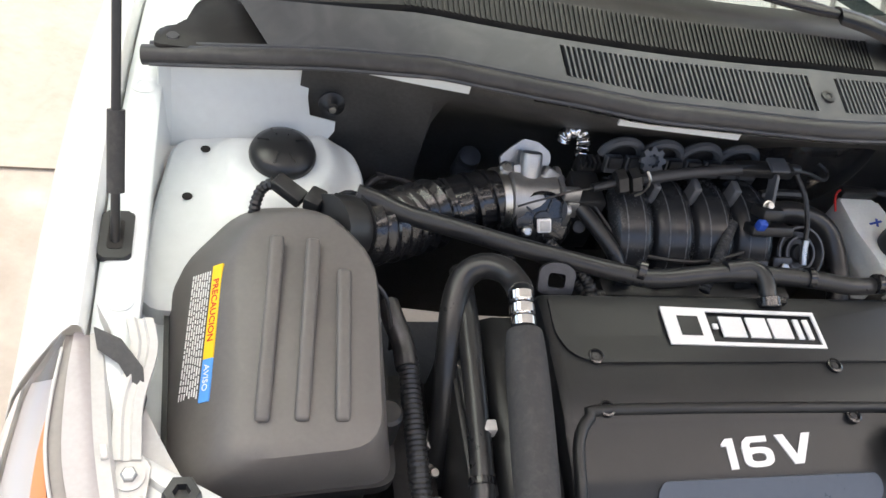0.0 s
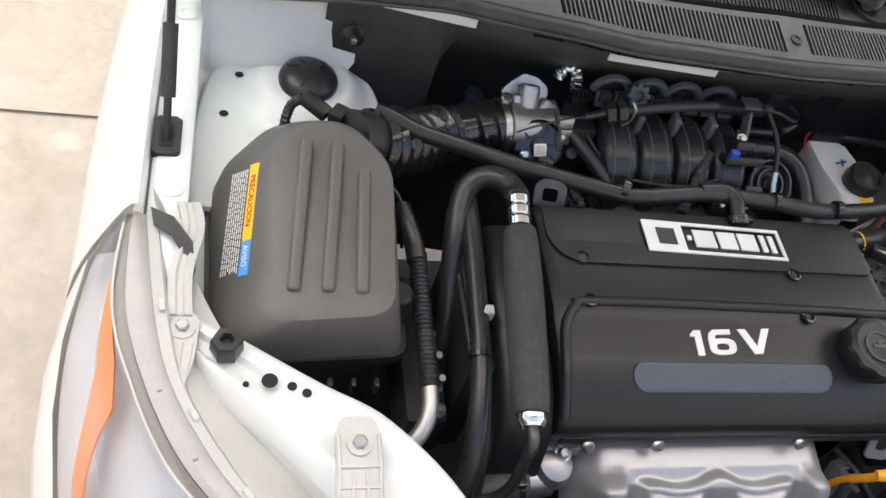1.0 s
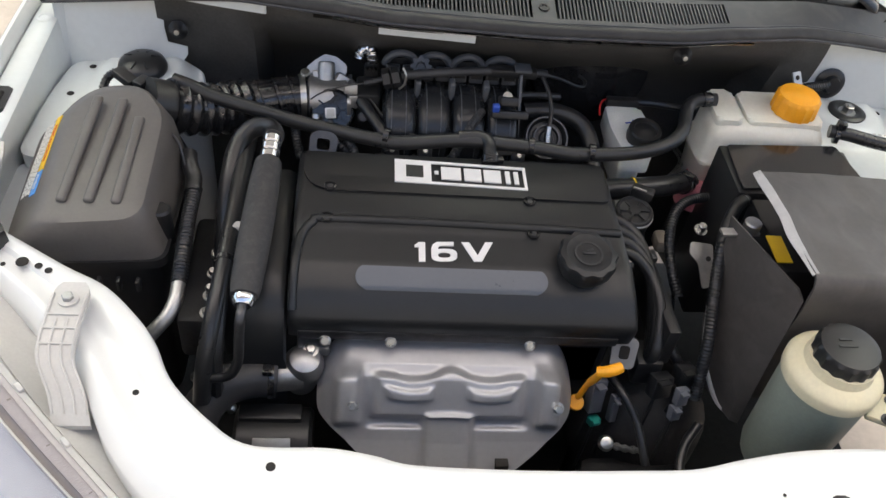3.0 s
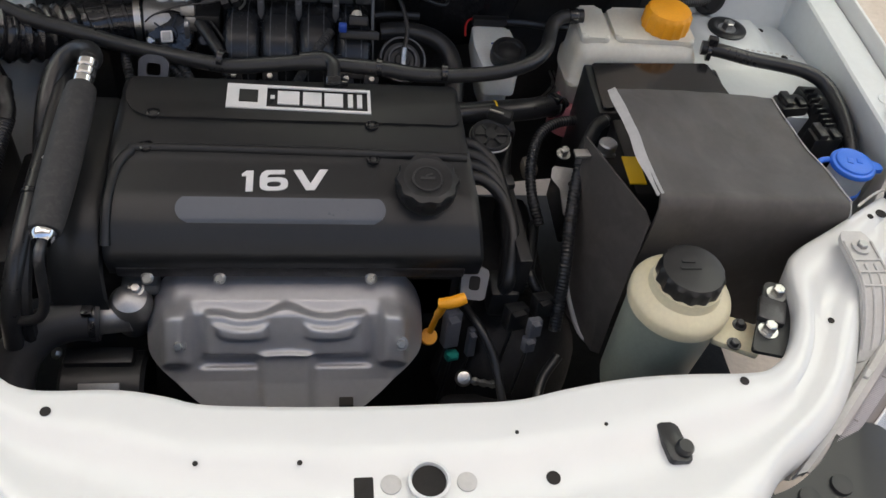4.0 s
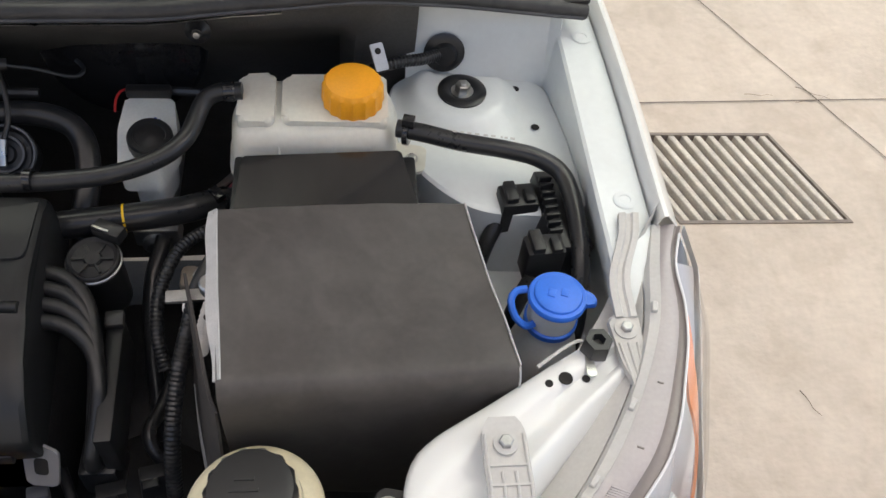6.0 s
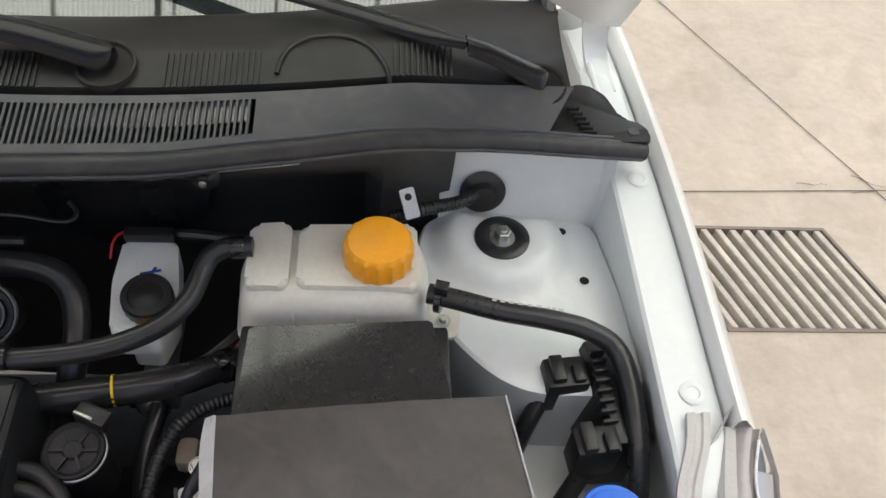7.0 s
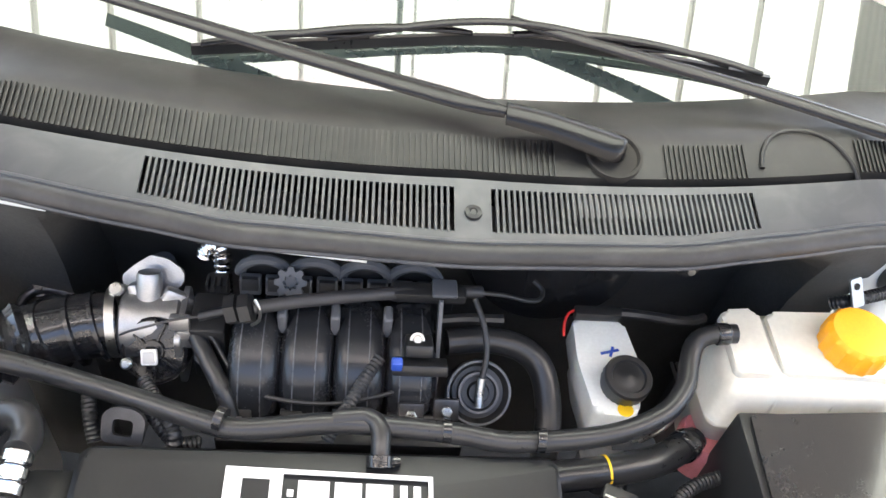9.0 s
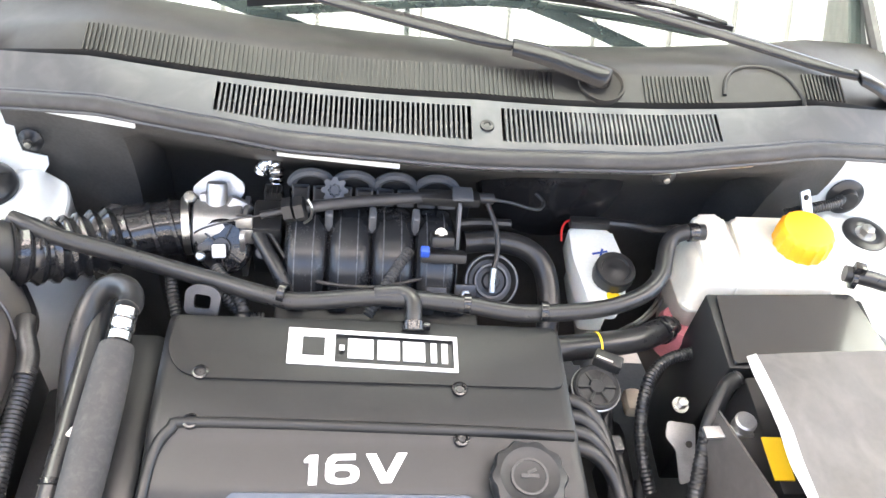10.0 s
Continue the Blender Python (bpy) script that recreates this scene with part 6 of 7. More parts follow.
b = slab(B(), round_poly([(-0.038, -0.042), (0.038, -0.042), (0.038, 0.036), (-0.038, 0.036)], 0.010), -0.003, 0.003, 0.001, 1, pose(-0.272, 0.815, 0.786, 90, 0, 90))
part("plate", b, ALU, tb)
for p in ((-0.3335, 0.864, 0.818), (-0.2850, 0.864, 0.819)):
    b = B()
    lathe(b, [(0.0028, 0), (0.0028, 0.001), (0, 0.001)], (p[0], p[1] - 0.0015, p[2] + 0.002), (0, -0.77, 0.64), 10)
    part("bolt_hole", b, PIT, tb)
AXC = Vector((-0.12, -0.72, 0.68)).normalized()
b = B()
lathe(b, [(0.034, -0.014), (0.0355, -0.004), (0.0345, 0.004), (0.032, 0.006), (0.030, 0.003), (0.012, 0.004), (0.011, 0.008), (0, 0.008)], (-0.297, 0.785, 0.795), AXC, 36)
mcap = part("motor_cap", b, GLOSS, tb, "black motor cap")
MC = Matrix.Translation((-0.297, 0.785, 0.795)) @ frame_of(AXC)
for a in (15, 75, 150, 205, 280, 330):
    b = B()
    box(b, (0.011, -0.0013, 0.003), (0.031, 0.0013, 0.0065), 0.0005, 1, MC @ Matrix.Rotation(radians(a), 4, 'Z'))
    part("spoke", b, GLOSS, mcap)
b = B()
obox(b, (-0.2995, 0.7715, 0.8015), (0.0165, 0.0165, 0.006), 0.002, rx=46, ry=-6)
part("tag", b, PAPER, tb, "white square tag")
b = B()
obox(b, (-0.2995, 0.7690, 0.8040), (0.0115, 0.0115, 0.0015), 0.001, rx=46, ry=-6)
part("tag_face", b, GREYP, tb)
for p in ((-0.321, 0.767, 0.796), (-0.339, 0.848, 0.812)):
    b = B()
    lathe(b, [(0.006, 0), (0.006, 0.005), (0.004, 0.007), (0, 0.007)], p, (0, -0.7, 0.7), 10)
    part("screw", b, STEEL, tb)
b = B()
obox(b, (-0.270, 0.794, 0.832), (0.020, 0.010, 0.016), 0.002, rx=-20)
obox(b, (-0.266, 0.788, 0.814), (0.014, 0.008, 0.022), 0.002, rx=-10)
part("lever", b, ALU, tb)
part("cable_wire", tube(B(), [(-0.330, 0.790, 0.812), (-0.318, 0.785, 0.826), (-0.300, 0.784, 0.836), (-0.275, 0.789, 0.842), (-0.248, 0.793, 0.845)], 0.0013, 8), DARKSTEEL, tb)
b = B()
box(b, (-0.262, 0.786, 0.745), (-0.226, 0.838, 0.828), 0.004)
obox(b, (-0.240, 0.846, 0.828), (0.022, 0.018, 0.024), 0.003)
for k in range(4):
    obox(b, (-0.248 + 0.006 * k, 0.838, 0.842), (0.0025, 0.014, 0.010))
part("adapter", b, BLACK, tb, "black plastic adapter")
b = B()
lathe(b, [(0.0075, 0), (0.008, 0.003), (0.006, 0.005), (0, 0.005)], (-0.250, 0.782, 0.790), (0, -0.8, 0.6), 16)
part("port", b, MANIG, tb)

so = thing("metal_bellows_pipe", (-0.243, 0.895, 0.78), "chrome corrugated pipe standing behind the manifold", "pipe")
part("bellows", tube(B(), [(-0.238, 0.858, 0.805), (-0.238, 0.865, 0.825), (-0.238, 0.872, 0.838), (-0.240, 0.880, 0.845), (-0.247, 0.886, 0.846), (-0.256, 0.888, 0.839), (-0.260, 0.886, 0.828)], 0.0092, 18, 0.001, 0.10, 0.0060), CHROME, so)
part("ferrule", tube(B(), [(-0.238, 0.848, 0.782), (-0.238, 0.859, 0.808)], 0.0085, 16), PAPER, so)

mf = thing("intake_manifold", (-0.11, 0.79, 0.70), "black plastic intake manifold with four bulging runners", "intake manifold")
CY, CZ, PITCH = 0.796, 0.766, 0.0530
b = B()
rows = []
for i in range(105):
    x = -0.222 + 4 * PITCH * i / 104
    f = min(1.0, 1.15 * abs(math.sin(math.pi * (x + 0.222) / PITCH)) ** 0.42)
    R = 0.056 + 0.016 * f
    if i < 3 or i > 101:
        R -= 0.006
    rows.append([Vector((x, CY + 1.05 * R * math.cos(a), CZ + 0.98 * R * math.sin(a))) for a in np.linspace(radians(-70), radians(205), 30)])
loft(b, rows)
part("runner_body", b, MANI, mf, "black runner body", 60)
for i in range(4):
    for o in (-0.012, 0.0095):
        x = -0.1955 + i * PITCH + o
        b = tube(B(), [(x, CY - 1.05 * 0.0712 * math.cos(a), CZ + 0.98 * 0.0712 * math.sin(a)) for a in np.linspace(radians(-5), radians(112), 12)], 0.0011, 5, 0.02)
        part("runner_seam", b, MANIG, mf)
for i in range(3):
    x = -0.169 + i * PITCH
    b = B()
    box(b, (x - 0.0045, 0.792, 0.822), (x + 0.0045, 0.812, 0.852), 0.002, 1)
    part("web", b, MANIG, mf)
    b = B()
    box(b, (x - 0.005, 0.762, 0.795), (x + 0.005, 0.772, 0.808), 0.001, 1)
    part("web", b, MANIG, mf)
b = slab(B(), round_poly([(-0.008, -0.06), (0.008, -0.06), (0.008, 0.06), (-0.008, 0.06)], 0.003), -0.002, 0.002, 0.001, 1, pose(-0.010, 0.782, 0.812, 55, 0, 0) @ pose(0, 0, 0, 0, 90, 0))
part("end_rib", b, MANIG, mf)
# scalloped rear flange
for i in range(4):
    cx = -0.193 + i * 0.0527
    b = tube(B(), [(cx + 0.0255 * math.cos(a), 0.858, 0.836 + 0.024 * math.sin(a)) for a in np.linspace(radians(5), radians(175), 12)], 0.0060, 8, 0.006)
    part("flange_arc", b, MANIG, mf, "dark grey flange arc")
    b = B()
    obox(b, (cx, 0.862, 0.832), (0.044, 0.006, 0.036), 0.003)
    part("flange_web", b, BLACK, mf)
    for o in (-0.0132, 0.0132):
        b = B()
        obox(b, (cx + o, 0.846, 0.834), (0.022, 0.010, 0.022), 0.002, rx=-20)
        part("flange_pocket", b, MANIG, mf)
        # darker block set in front, painted as the shade inside the pocket
        b = B()
        obox(b, (cx + o, 0.8420, 0.8395), (0.017, 0.008, 0.014), 0.001, rx=-20)
        part("pocket_shade", b, DARK, mf)
b = B()
box(b, (-0.222, 0.860, 0.78), (0.012, 0.868, 0.822), 0.003)
part("flange_plate", b, BLACK, mf)
b = B()
lathe(b, [(0.010, -0.01), (0.0145, 0), (0.0145, 0.006), (0.007, 0.006), (0.006, 0.001), (0, 0.001)], (-0.164, 0.838, 0.850), (0, -0.75, 0.66), 40, wave=lambda a, h: 1 + 0.14 * (1 if math.cos(8 * a) > 0 else -1) * (1 if h >= 0 else 0))
part("star_knob", b, MANIG, mf)
b = B()
obox(b, (-0.030, 0.752, 0.832), (0.055, 0.022, 0.012), 0.002, rx=-30)
obox(b, (-0.032, 0.768, 0.845), (0.028, 0.030, 0.014), 0.003, rx=-30)
part("map_sensor", b, BLACK, mf)
bolt(mf, "bolt", (-0.034, 0.770, 0.852), (0, -0.5, 0.87), 0.0048, 0.005)
b = B()
obox(b, (-0.054, 0.742, 0.850), (0.011, 0.010, 0.012), 0.002)
part("blue_tab", b, NAVY, mf, "blue connector tab")
for x in (-0.205, -0.155, -0.048, -0.012):
    b = B()
    obox(b, (x, 0.722, 0.775), (0.022, 0.014, 0.022), 0.002, rx=-35)
    part("injector_lug", b, DARKSTEEL if x > -0.1 else BLACK, mf)
    bolt(mf, "bolt", (x, 0.714, 0.783), (0, -0.6, 0.8), 0.0045, 0.004, False)
b = B()
box(b, (-0.23, 0.700, 0.70), (0.02, 0.735, 0.765), 0.006)
part("rail", b, BLACK, mf)

# round vacuum valve
ev = thing("vacuum_valve", (0.034, 0.74, 0.74), "black round vacuum valve with a clipped pin", "valve")
ax = Vector((0.05, -0.62, 0.78)).normalized()
EC = Vector((0.034, 0.750, 0.792))
b = B()
lathe(b, [(0.027, -0.045), (0.033, -0.008), (0.0345, -0.002), (0.0345, 0.004), (0.032, 0.006), (0.029, 0.002), (0.027, -0.002), (0.022, -0.002), (0.0205, 0.004), (0.0185, 0.004), (0.0175, 0.0), (0.012, 0.0), (0.010, 0.004), (0, 0.004)], EC, ax, 40)
part("body", b, BLACK, ev, "", 30)
b = B()
lathe(b, [(0.0335, 0.0055), (0.0335, 0.0068), (0.0312, 0.0068), (0.0312, 0.0050), (0.0335, 0.0055)], EC, ax, 40, cap=False)
part("ring", b, MANIG, ev)
b = B()
lathe(b, [(0.0215, 0.0035), (0.0215, 0.0050), (0.0190, 0.0050), (0.0190, 0.0035), (0.0215, 0.0035)], EC, ax, 36, cap=False)
part("ring", b, MANIG, ev)
part("pin", tube(B(), [EC + ax * 0.008 + Vector((0.0, -0.012, -0.008)), EC + ax * 0.010, EC + ax * 0.012 + Vector((0.001, 0.012, 0.010))], 0.0042, 10), STEEL, ev, "bright metal pin")
part("pin_hose", tube(B(), [EC + ax * 0.011 + Vector((0.001, 0.010, 0.008)), (0.040, 0.776, 0.824), (0.036, 0.800, 0.842), (0.026, 0.822, 0.856)], 0.0032, 10), BLACK, ev)
for x, y in ((0.000, 0.728), (-0.036, 0.722)):
    b = B()
    obox(b, (x, y, 0.792), (0.026, 0.006, 0.024), 0.002, rx=-38)
    part("bracket", b, DARKSTEEL, ev, "dull metal bracket")
    bolt(ev, "bolt", (x, y - 0.004, 0.795), (0, -0.62, 0.78), 0.006, 0.004, False)

# ---- hoses over the engine ----
mh = thing("main_hose", (-0.07, 0.69, 0.80), "long black rubber hose crossing in front of the manifold", "hose")
MH = [(-0.524, 0.760, 0.854), (-0.500, 0.753, 0.850), (-0.469, 0.748, 0.838), (-0.410, 0.742, 0.824), (-0.350, 0.731, 0.814), (-0.290, 0.712, 0.815), (-0.229, 0.690, 0.820), (-0.194, 0.682, 0.823), (-0.115, 0.688, 0.828), (-0.074, 0.687, 0.829), (0.003, 0.682, 0.827), (0.062, 0.676, 0.824), (0.155, 0.688, 0.822), (0.212, 0.710, 0.825), (0.240, 0.738, 0.830), (0.250, 0.766, 0.835), (0.258, 0.786, 0.843), (0.274, 0.794, 0.850), (0.302, 0.795, 0.852)]
part("hose", tube(B(), MH, 0.0105, 14), RUBBER, mh)
part("branch", tube(B(), [(-0.112, 0.690, 0.832), (-0.080, 0.692, 0.834), (-0.068, 0.680, 0.834), (-0.067, 0.662, 0.828), (-0.067, 0.650, 0.822)], 0.0095, 12), RUBBER, mh)
b = B()
lathe(b, [(0.0115, -0.006), (0.013, -0.005), (0.013, 0.005), (0.0115, 0.006)], (-0.067, 0.652, 0.823), (0, -0.9, -0.4), 16)
obox(b, (-0.055, 0.652, 0.825), (0.014, 0.008, 0.008), 0.001)
part("hose_clip", b, GLOSS, mh)
for x, y in ((-0.215, 0.688), (-0.005, 0.683), (0.085, 0.676)):
    b = B()
    lathe(b, [(0.0108, -0.004), (0.0118, -0.004), (0.0118, 0.004), (0.0108, 0.004)], (x, y, 0.8295), (1, -0.05 if x > -0.2 else -0.35, 0), 16)
    part("hose_band", b, GLOSS, mh)
b = B()
lathe(b, [(0.0108, -0.008), (0.012, -0.007), (0.012, 0.004), (0.0108, 0.006)], (0.288, 0.7945, 0.8512), (1, 0.05, 0.05), 16)
part("hose_end", b, GLOSS, mh)

th2 = thing("throttle_cable", (-0.10, 0.82, 0.85), "black sleeved throttle cable over the manifold", "cable")
part("sleeve", tube(B(), [(-0.196, 0.795, 0.860), (-0.143, 0.806, 0.862), (-0.060, 0.820, 0.862), (0.003, 0.828, 0.859), (0.034, 0.834, 0.853)], 0.0068, 12), WORN, th2)
part("core", tube(B(), [(-0.250, 0.793, 0.845), (-0.232, 0.796, 0.848), (-0.210, 0.797, 0.856), (-0.196, 0.795, 0.860)], 0.0050, 10), RUBBER, th2)
part("cable", tube(B(), [(0.030, 0.833, 0.853), (0.060, 0.840, 0.842), (0.090, 0.846, 0.827), (0.104, 0.852, 0.823), (0.108, 0.862, 0.826), (0.098, 0.872, 0.830)], 0.0026, 8), BLACK, th2)
for x, y, z in ((-0.217, 0.797, 0.853), (-0.203, 0.795, 0.858)):
    b = B()
    lathe(b, [(0.009, -0.0065), (0.0155, -0.0055), (0.0155, 0.0055), (0.009, 0.0065)], (x, y, z), (1, 0.05, 0.28), 6)
    part("nut", b, BLACK, th2)
part("clip", tube(B(), [(-0.194, 0.793, 0.876), (-0.189, 0.787, 0.868), (-0.190, 0.786, 0.852), (-0.198, 0.787, 0.842)], 0.0018, 6), STEEL, th2)
b = B()
box(b, (-0.062, 0.814, 0.853), (0.016, 0.833, 0.868), 0.004)
part("holder", b, BLACK, th2)
b = B()
box(b, (-0.020, 0.812, 0.866), (0.006, 0.835, 0.871), 0.002)
part("holder_clip", b, MANIG, th2)

vh = thing("vacuum_hose", (0.06, 0.78, 0.75), "braided black vacuum hose bending down beside the manifold", "hose")
part("hose", tube(B(), [(0.002, 0.806, 0.800), (0.045, 0.812, 0.799), (0.085, 0.808, 0.791), (0.108, 0.790, 0.778), (0.116, 0.755, 0.757), (0.112, 0.71, 0.73), (0.105, 0.66, 0.68)], 0.0145, 14), RUBBER, vh)
part("nipple", tube(B(), [(-0.005, 0.822, 0.818), (0.02, 0.824, 0.820), (0.062, 0.826, 0.818)], 0.0058, 8), BLACK, vh)
lr = thing("lower_radiator_hose", (0.18, 0.69, 0.72), "thick black coolant hose with a yellow paint mark", "hose")
part("hose", tube(B(), [(0.085, 0.672, 0.755), (0.121, 0.675, 0.758), (0.175, 0.684, 0.757), (0.225, 0.698, 0.752), (0.258, 0.718, 0.742), (0.285, 0.738, 0.725)], 0.0165, 14), RUBBER, lr)
b = B()
lathe(b, [(0.0164, -0.0013), (0.0168, -0.0013), (0.0168, 0.0013), (0.0164, 0.0013)], (0.168, 0.683, 0.7575), (1, 0.17, 0), 20)
part("paint_mark", b, YELLOW, lr)
b = B()
lathe(b, [(0.0165, -0.006), (0.0185, -0.005), (0.0185, 0.005), (0.0165, 0.006)], (0.270, 0.727, 0.735), (0.75, 0.55, -0.4), 20)
obox(b, (0.268, 0.720, 0.756), (0.012, 0.02, 0.010), 0.001, rz=40)
part("clamp", b, GLOSS, lr)
lp = thing("coolant_pipe", (-0.44, 0.90, 0.70), "thin grey metal pipe with a bolt head behind the duct", "pipe")
part("pipe", tube(B(), [(-0.492, 0.880, 0.690), (-0.478, 0.905, 0.715), (-0.455, 0.915, 0.720), (-0.425, 0.910, 0.715), (-0.395, 0.892, 0.700)], 0.006, 10), DARKSTEEL, lp)
bolt(lp, "bolt", (-0.463, 0.918, 0.720), (0, -0.4, 1), 0.008, 0.007, True, DARKSTEEL)
fh = thing("felt_plug", (-0.334, 0.975, 0.69), "grey domed plastic plug on the bulkhead", "plug")
b = B()
lathe(b, [(0.016, -0.03), (0.016, 0.0), (0.013, 0.004), (0.016, 0.010), (0.015, 0.020), (0.008, 0.024), (0, 0.024)], (-0.334, 0.975, 0.695), (0, -0.3, 1))
part("plug", b, MANIG, fh)

# pressure pipe with foam sleeve, left of the engine cover
pp = thing("pressure_pipe", (-0.38, 0.50, 0.78), "foam-sleeved pressure pipe with silver crimped fittings", "pipe")
F0_, F1_ = Vector((-0.374, 0.596, 0.848)), Vector((-0.386, 0.396, 0.806))
part("sleeve", tube(B(), [F0_, F0_.lerp(F1_, 0.06), F0_.lerp(F1_, 0.5), F0_.lerp(F1_, 0.94), F1_], lambda s_: 0.0165 + 0.0045 * math.sin(math.pi * min(1, s_ / 0.205)) ** 0.4, 18, 0.01), FOAM, pp, "grey foam sleeve")
d = (F0_ - F1_).normalized()
b = B()
for k in range(3):
    lathe(b, [(0.0105, 0), (0.0128, 0.002), (0.0128, 0.0105), (0.0105, 0.0125)], F0_ + d * (0.002 + k * 0.0135), d, 20)
part("fitting", b, CHROME, pp, "silver crimped fitting")
part("rubber_loop", tube(B(), [F0_ + d * 0.040, (-0.371, 0.652, 0.850), (-0.379, 0.671, 0.846), (-0.398, 0.682, 0.838), (-0.416, 0.676, 0.826), (-0.427, 0.652, 0.812), (-0.432, 0.615, 0.79), (-0.435, 0.57, 0.75), (-0.438, 0.52, 0.68)], 0.0135, 14), RUBBER, pp)
b = B()
lathe(b, [(0.0125, 0), (0.0145, 0.004), (0.0145, 0.012), (0.0105, 0.018)], F1_ + d * 0.004, -d, 20)
part("fitting", b, CHROME, pp, "silver crimped fitting")
part("bent_pipe", tube(B(), [F1_ - d * 0.012, F1_ - d * 0.03, (-0.390, 0.360, 0.775), (-0.393, 0.352, 0.735), (-0.405, 0.350, 0.708), (-0.430, 0.352, 0.698), (-0.452, 0.36, 0.69)], 0.0062, 12), DARKSTEEL, pp)
rh = thing("return_hose", (-0.42, 0.55, 0.76), "long black rubber hose beside the timing cover", "hose")
part("hose", tube(B(), [(-0.412, 0.700, 0.806), (-0.413, 0.660, 0.808), (-0.414, 0.62, 0.805), (-0.417, 0.54, 0.795), (-0.421, 0.463, 0.782), (-0.428, 0.40, 0.755), (-0.436, 0.36, 0.715), (-0.442, 0.345, 0.66)], 0.0115, 14), RUBBER, rh)
b = B()
lathe(b, [(0.0117, -0.004), (0.0130, -0.003), (0.0130, 0.003), (0.0117, 0.004)], (-0.4205, 0.474, 0.7845), (-0.05, -1, -0.17), 18)
part("hose_clip", b, GLOSS, rh)
ac = thing("cooling_pipe", (-0.48, 0.50, 0.76), "silver cooling pipe in a black convoluted sleeve", "pipe")
part("sleeve", tube(B(), [(-0.476, 0.600, 0.790), (-0.477, 0.55, 0.785), (-0.476, 0.50, 0.778), (-0.475, 0.445, 0.768)], 0.0098, 14, 0.002, 0.07, 0.005), RUBBER, ac)
part("pipe", tube(B(), [(-0.475, 0.448, 0.7685), (-0.476, 0.425, 0.762), (-0.484, 0.405, 0.752), (-0.50, 0.392, 0.738), (-0.518, 0.385, 0.715)], 0.0092, 14), ALU, ac)
part("upper_pipe", tube(B(), [(-0.478, 0.592, 0.789), (-0.480, 0.618, 0.792), (-0.488, 0.64, 0.80), (-0.492, 0.66, 0.80)], 0.0115, 14), DARKSTEEL, ac)
for k, y in enumerate((0.575, 0.545, 0.515)):
    b = B()
    lathe(b, [(0.0055, 0), (0.006, 0.003), (0.004, 0.008), (0, 0.008)], (-0.447, y - 0.03, 0.715), (0.1, -0.3, 1), 12)
    part("fitting", b, STEEL, ac)
lg = thing("lifting_lug", (-0.31, 0.692, 0.79), "dark steel lifting lug at the back of the engine", "lug")
b = B()
outer = round_poly([(-0.026, -0.018), (0.026, -0.018), (0.028, 0.016), (0.014, 0.026), (-0.014, 0.026), (-0.028, 0.016)], 0.008)
inner = round_poly([(-0.013, -0.008), (0.013, -0.008), (0.013, 0.012), (-0.013, 0.012)], 0.006)
M4 = pose(-0.306, 0.688, 0.806, 48, 0, -8) @ Matrix.Diagonal((0.74, 0.80, 1, 1))
t_ = []
for poly in (outer, inner):
    pl = at([(*p, 0) for p in poly] + [(*poly[0], 0)], 49)[:-1]
    t_.append(pl)
a0 = min(range(48), key=lambda i: math.atan2(t_[1][i].y, t_[1][i].x) ** 2)
o0 = min(range(48), key=lambda i: math.atan2(t_[0][i].y, t_[0][i].x) ** 2)
ringO, ringI = [t_[0][(i + o0) % 48] for i in range(48)], [t_[1][(i + a0) % 48] for i in range(48)]
loft(b, [[M4 @ (p + Vector((0, 0, h))) for p in r] for r, h in ((ringI, -0.003), (ringO, -0.003), (ringO, 0.003), (ringI, 0.003), (ringI, -0.003))], close=True)
part("plate", b, DARKSTEEL, lg, "dark coated plate")
for k, pts in enumerate(([(-0.352, 0.745, 0.80), (-0.346, 0.715, 0.79), (-0.338, 0.69, 0.775)], [(-0.325, 0.735, 0.80), (-0.291, 0.715, 0.795), (-0.262, 0.688, 0.785), (-0.24, 0.692, 0.775)], [(-0.30, 0.745, 0.80), (-0.278, 0.715, 0.802), (-0.262, 0.690, 0.795), (-0.262, 0.675, 0.78)])):
    cd = thing("cable_conduit", pts[1], "black convoluted cable conduit behind the engine cover", "cable conduit", "cable conduits")
    part("conduit", tube(B(), pts, 0.0072, 10, 0.002, 0.09, 0.0045), RUBBER, cd)
cd = thing("cable_conduit", (-0.099, 0.721, 0.80), "grey convoluted conduit leading to the manifold sensor", "cable conduit", "cable conduits")
part("conduit", tube(B(), [(-0.070, 0.765, 0.826), (-0.085, 0.742, 0.818), (-0.101, 0.716, 0.806), (-0.118, 0.69, 0.79)], 0.0065, 10, 0.002, 0.1, 0.0045), FOAM, cd)
iw = thing("injector_wire", (-0.16, 0.735, 0.79), "thin black wire along the injectors", "wire")
part("wire", tube(B(), [(-0.247, 0.79, 0.825), (-0.237, 0.785, 0.818), (-0.205, 0.745, 0.800), (-0.162, 0.728, 0.800), (-0.101, 0.728, 0.800), (-0.032, 0.745, 0.808), (-0.02, 0.75, 0.812)], 0.0024, 8), BLACK, iw)
part("plug_boot", tube(B(), [(-0.255, 0.79, 0.815), (-0.240, 0.765, 0.81), (-0.222, 0.735, 0.80), (-0.212, 0.715, 0.78)], 0.009, 10), RUBBER, iw)

# ---- brake fluid reservoir ----
bf = thing("brake_fluid_reservoir", (0.185, 0.80, 0.70), "pale plastic brake fluid reservoir with a black cap", "fluid reservoir")
poly = round_poly([(0.158, 0.733), (0.204, 0.731), (0.220, 0.785), (0.214, 0.820), (0.208, 0.858), (0.150, 0.860), (0.148, 0.80)], 0.010)
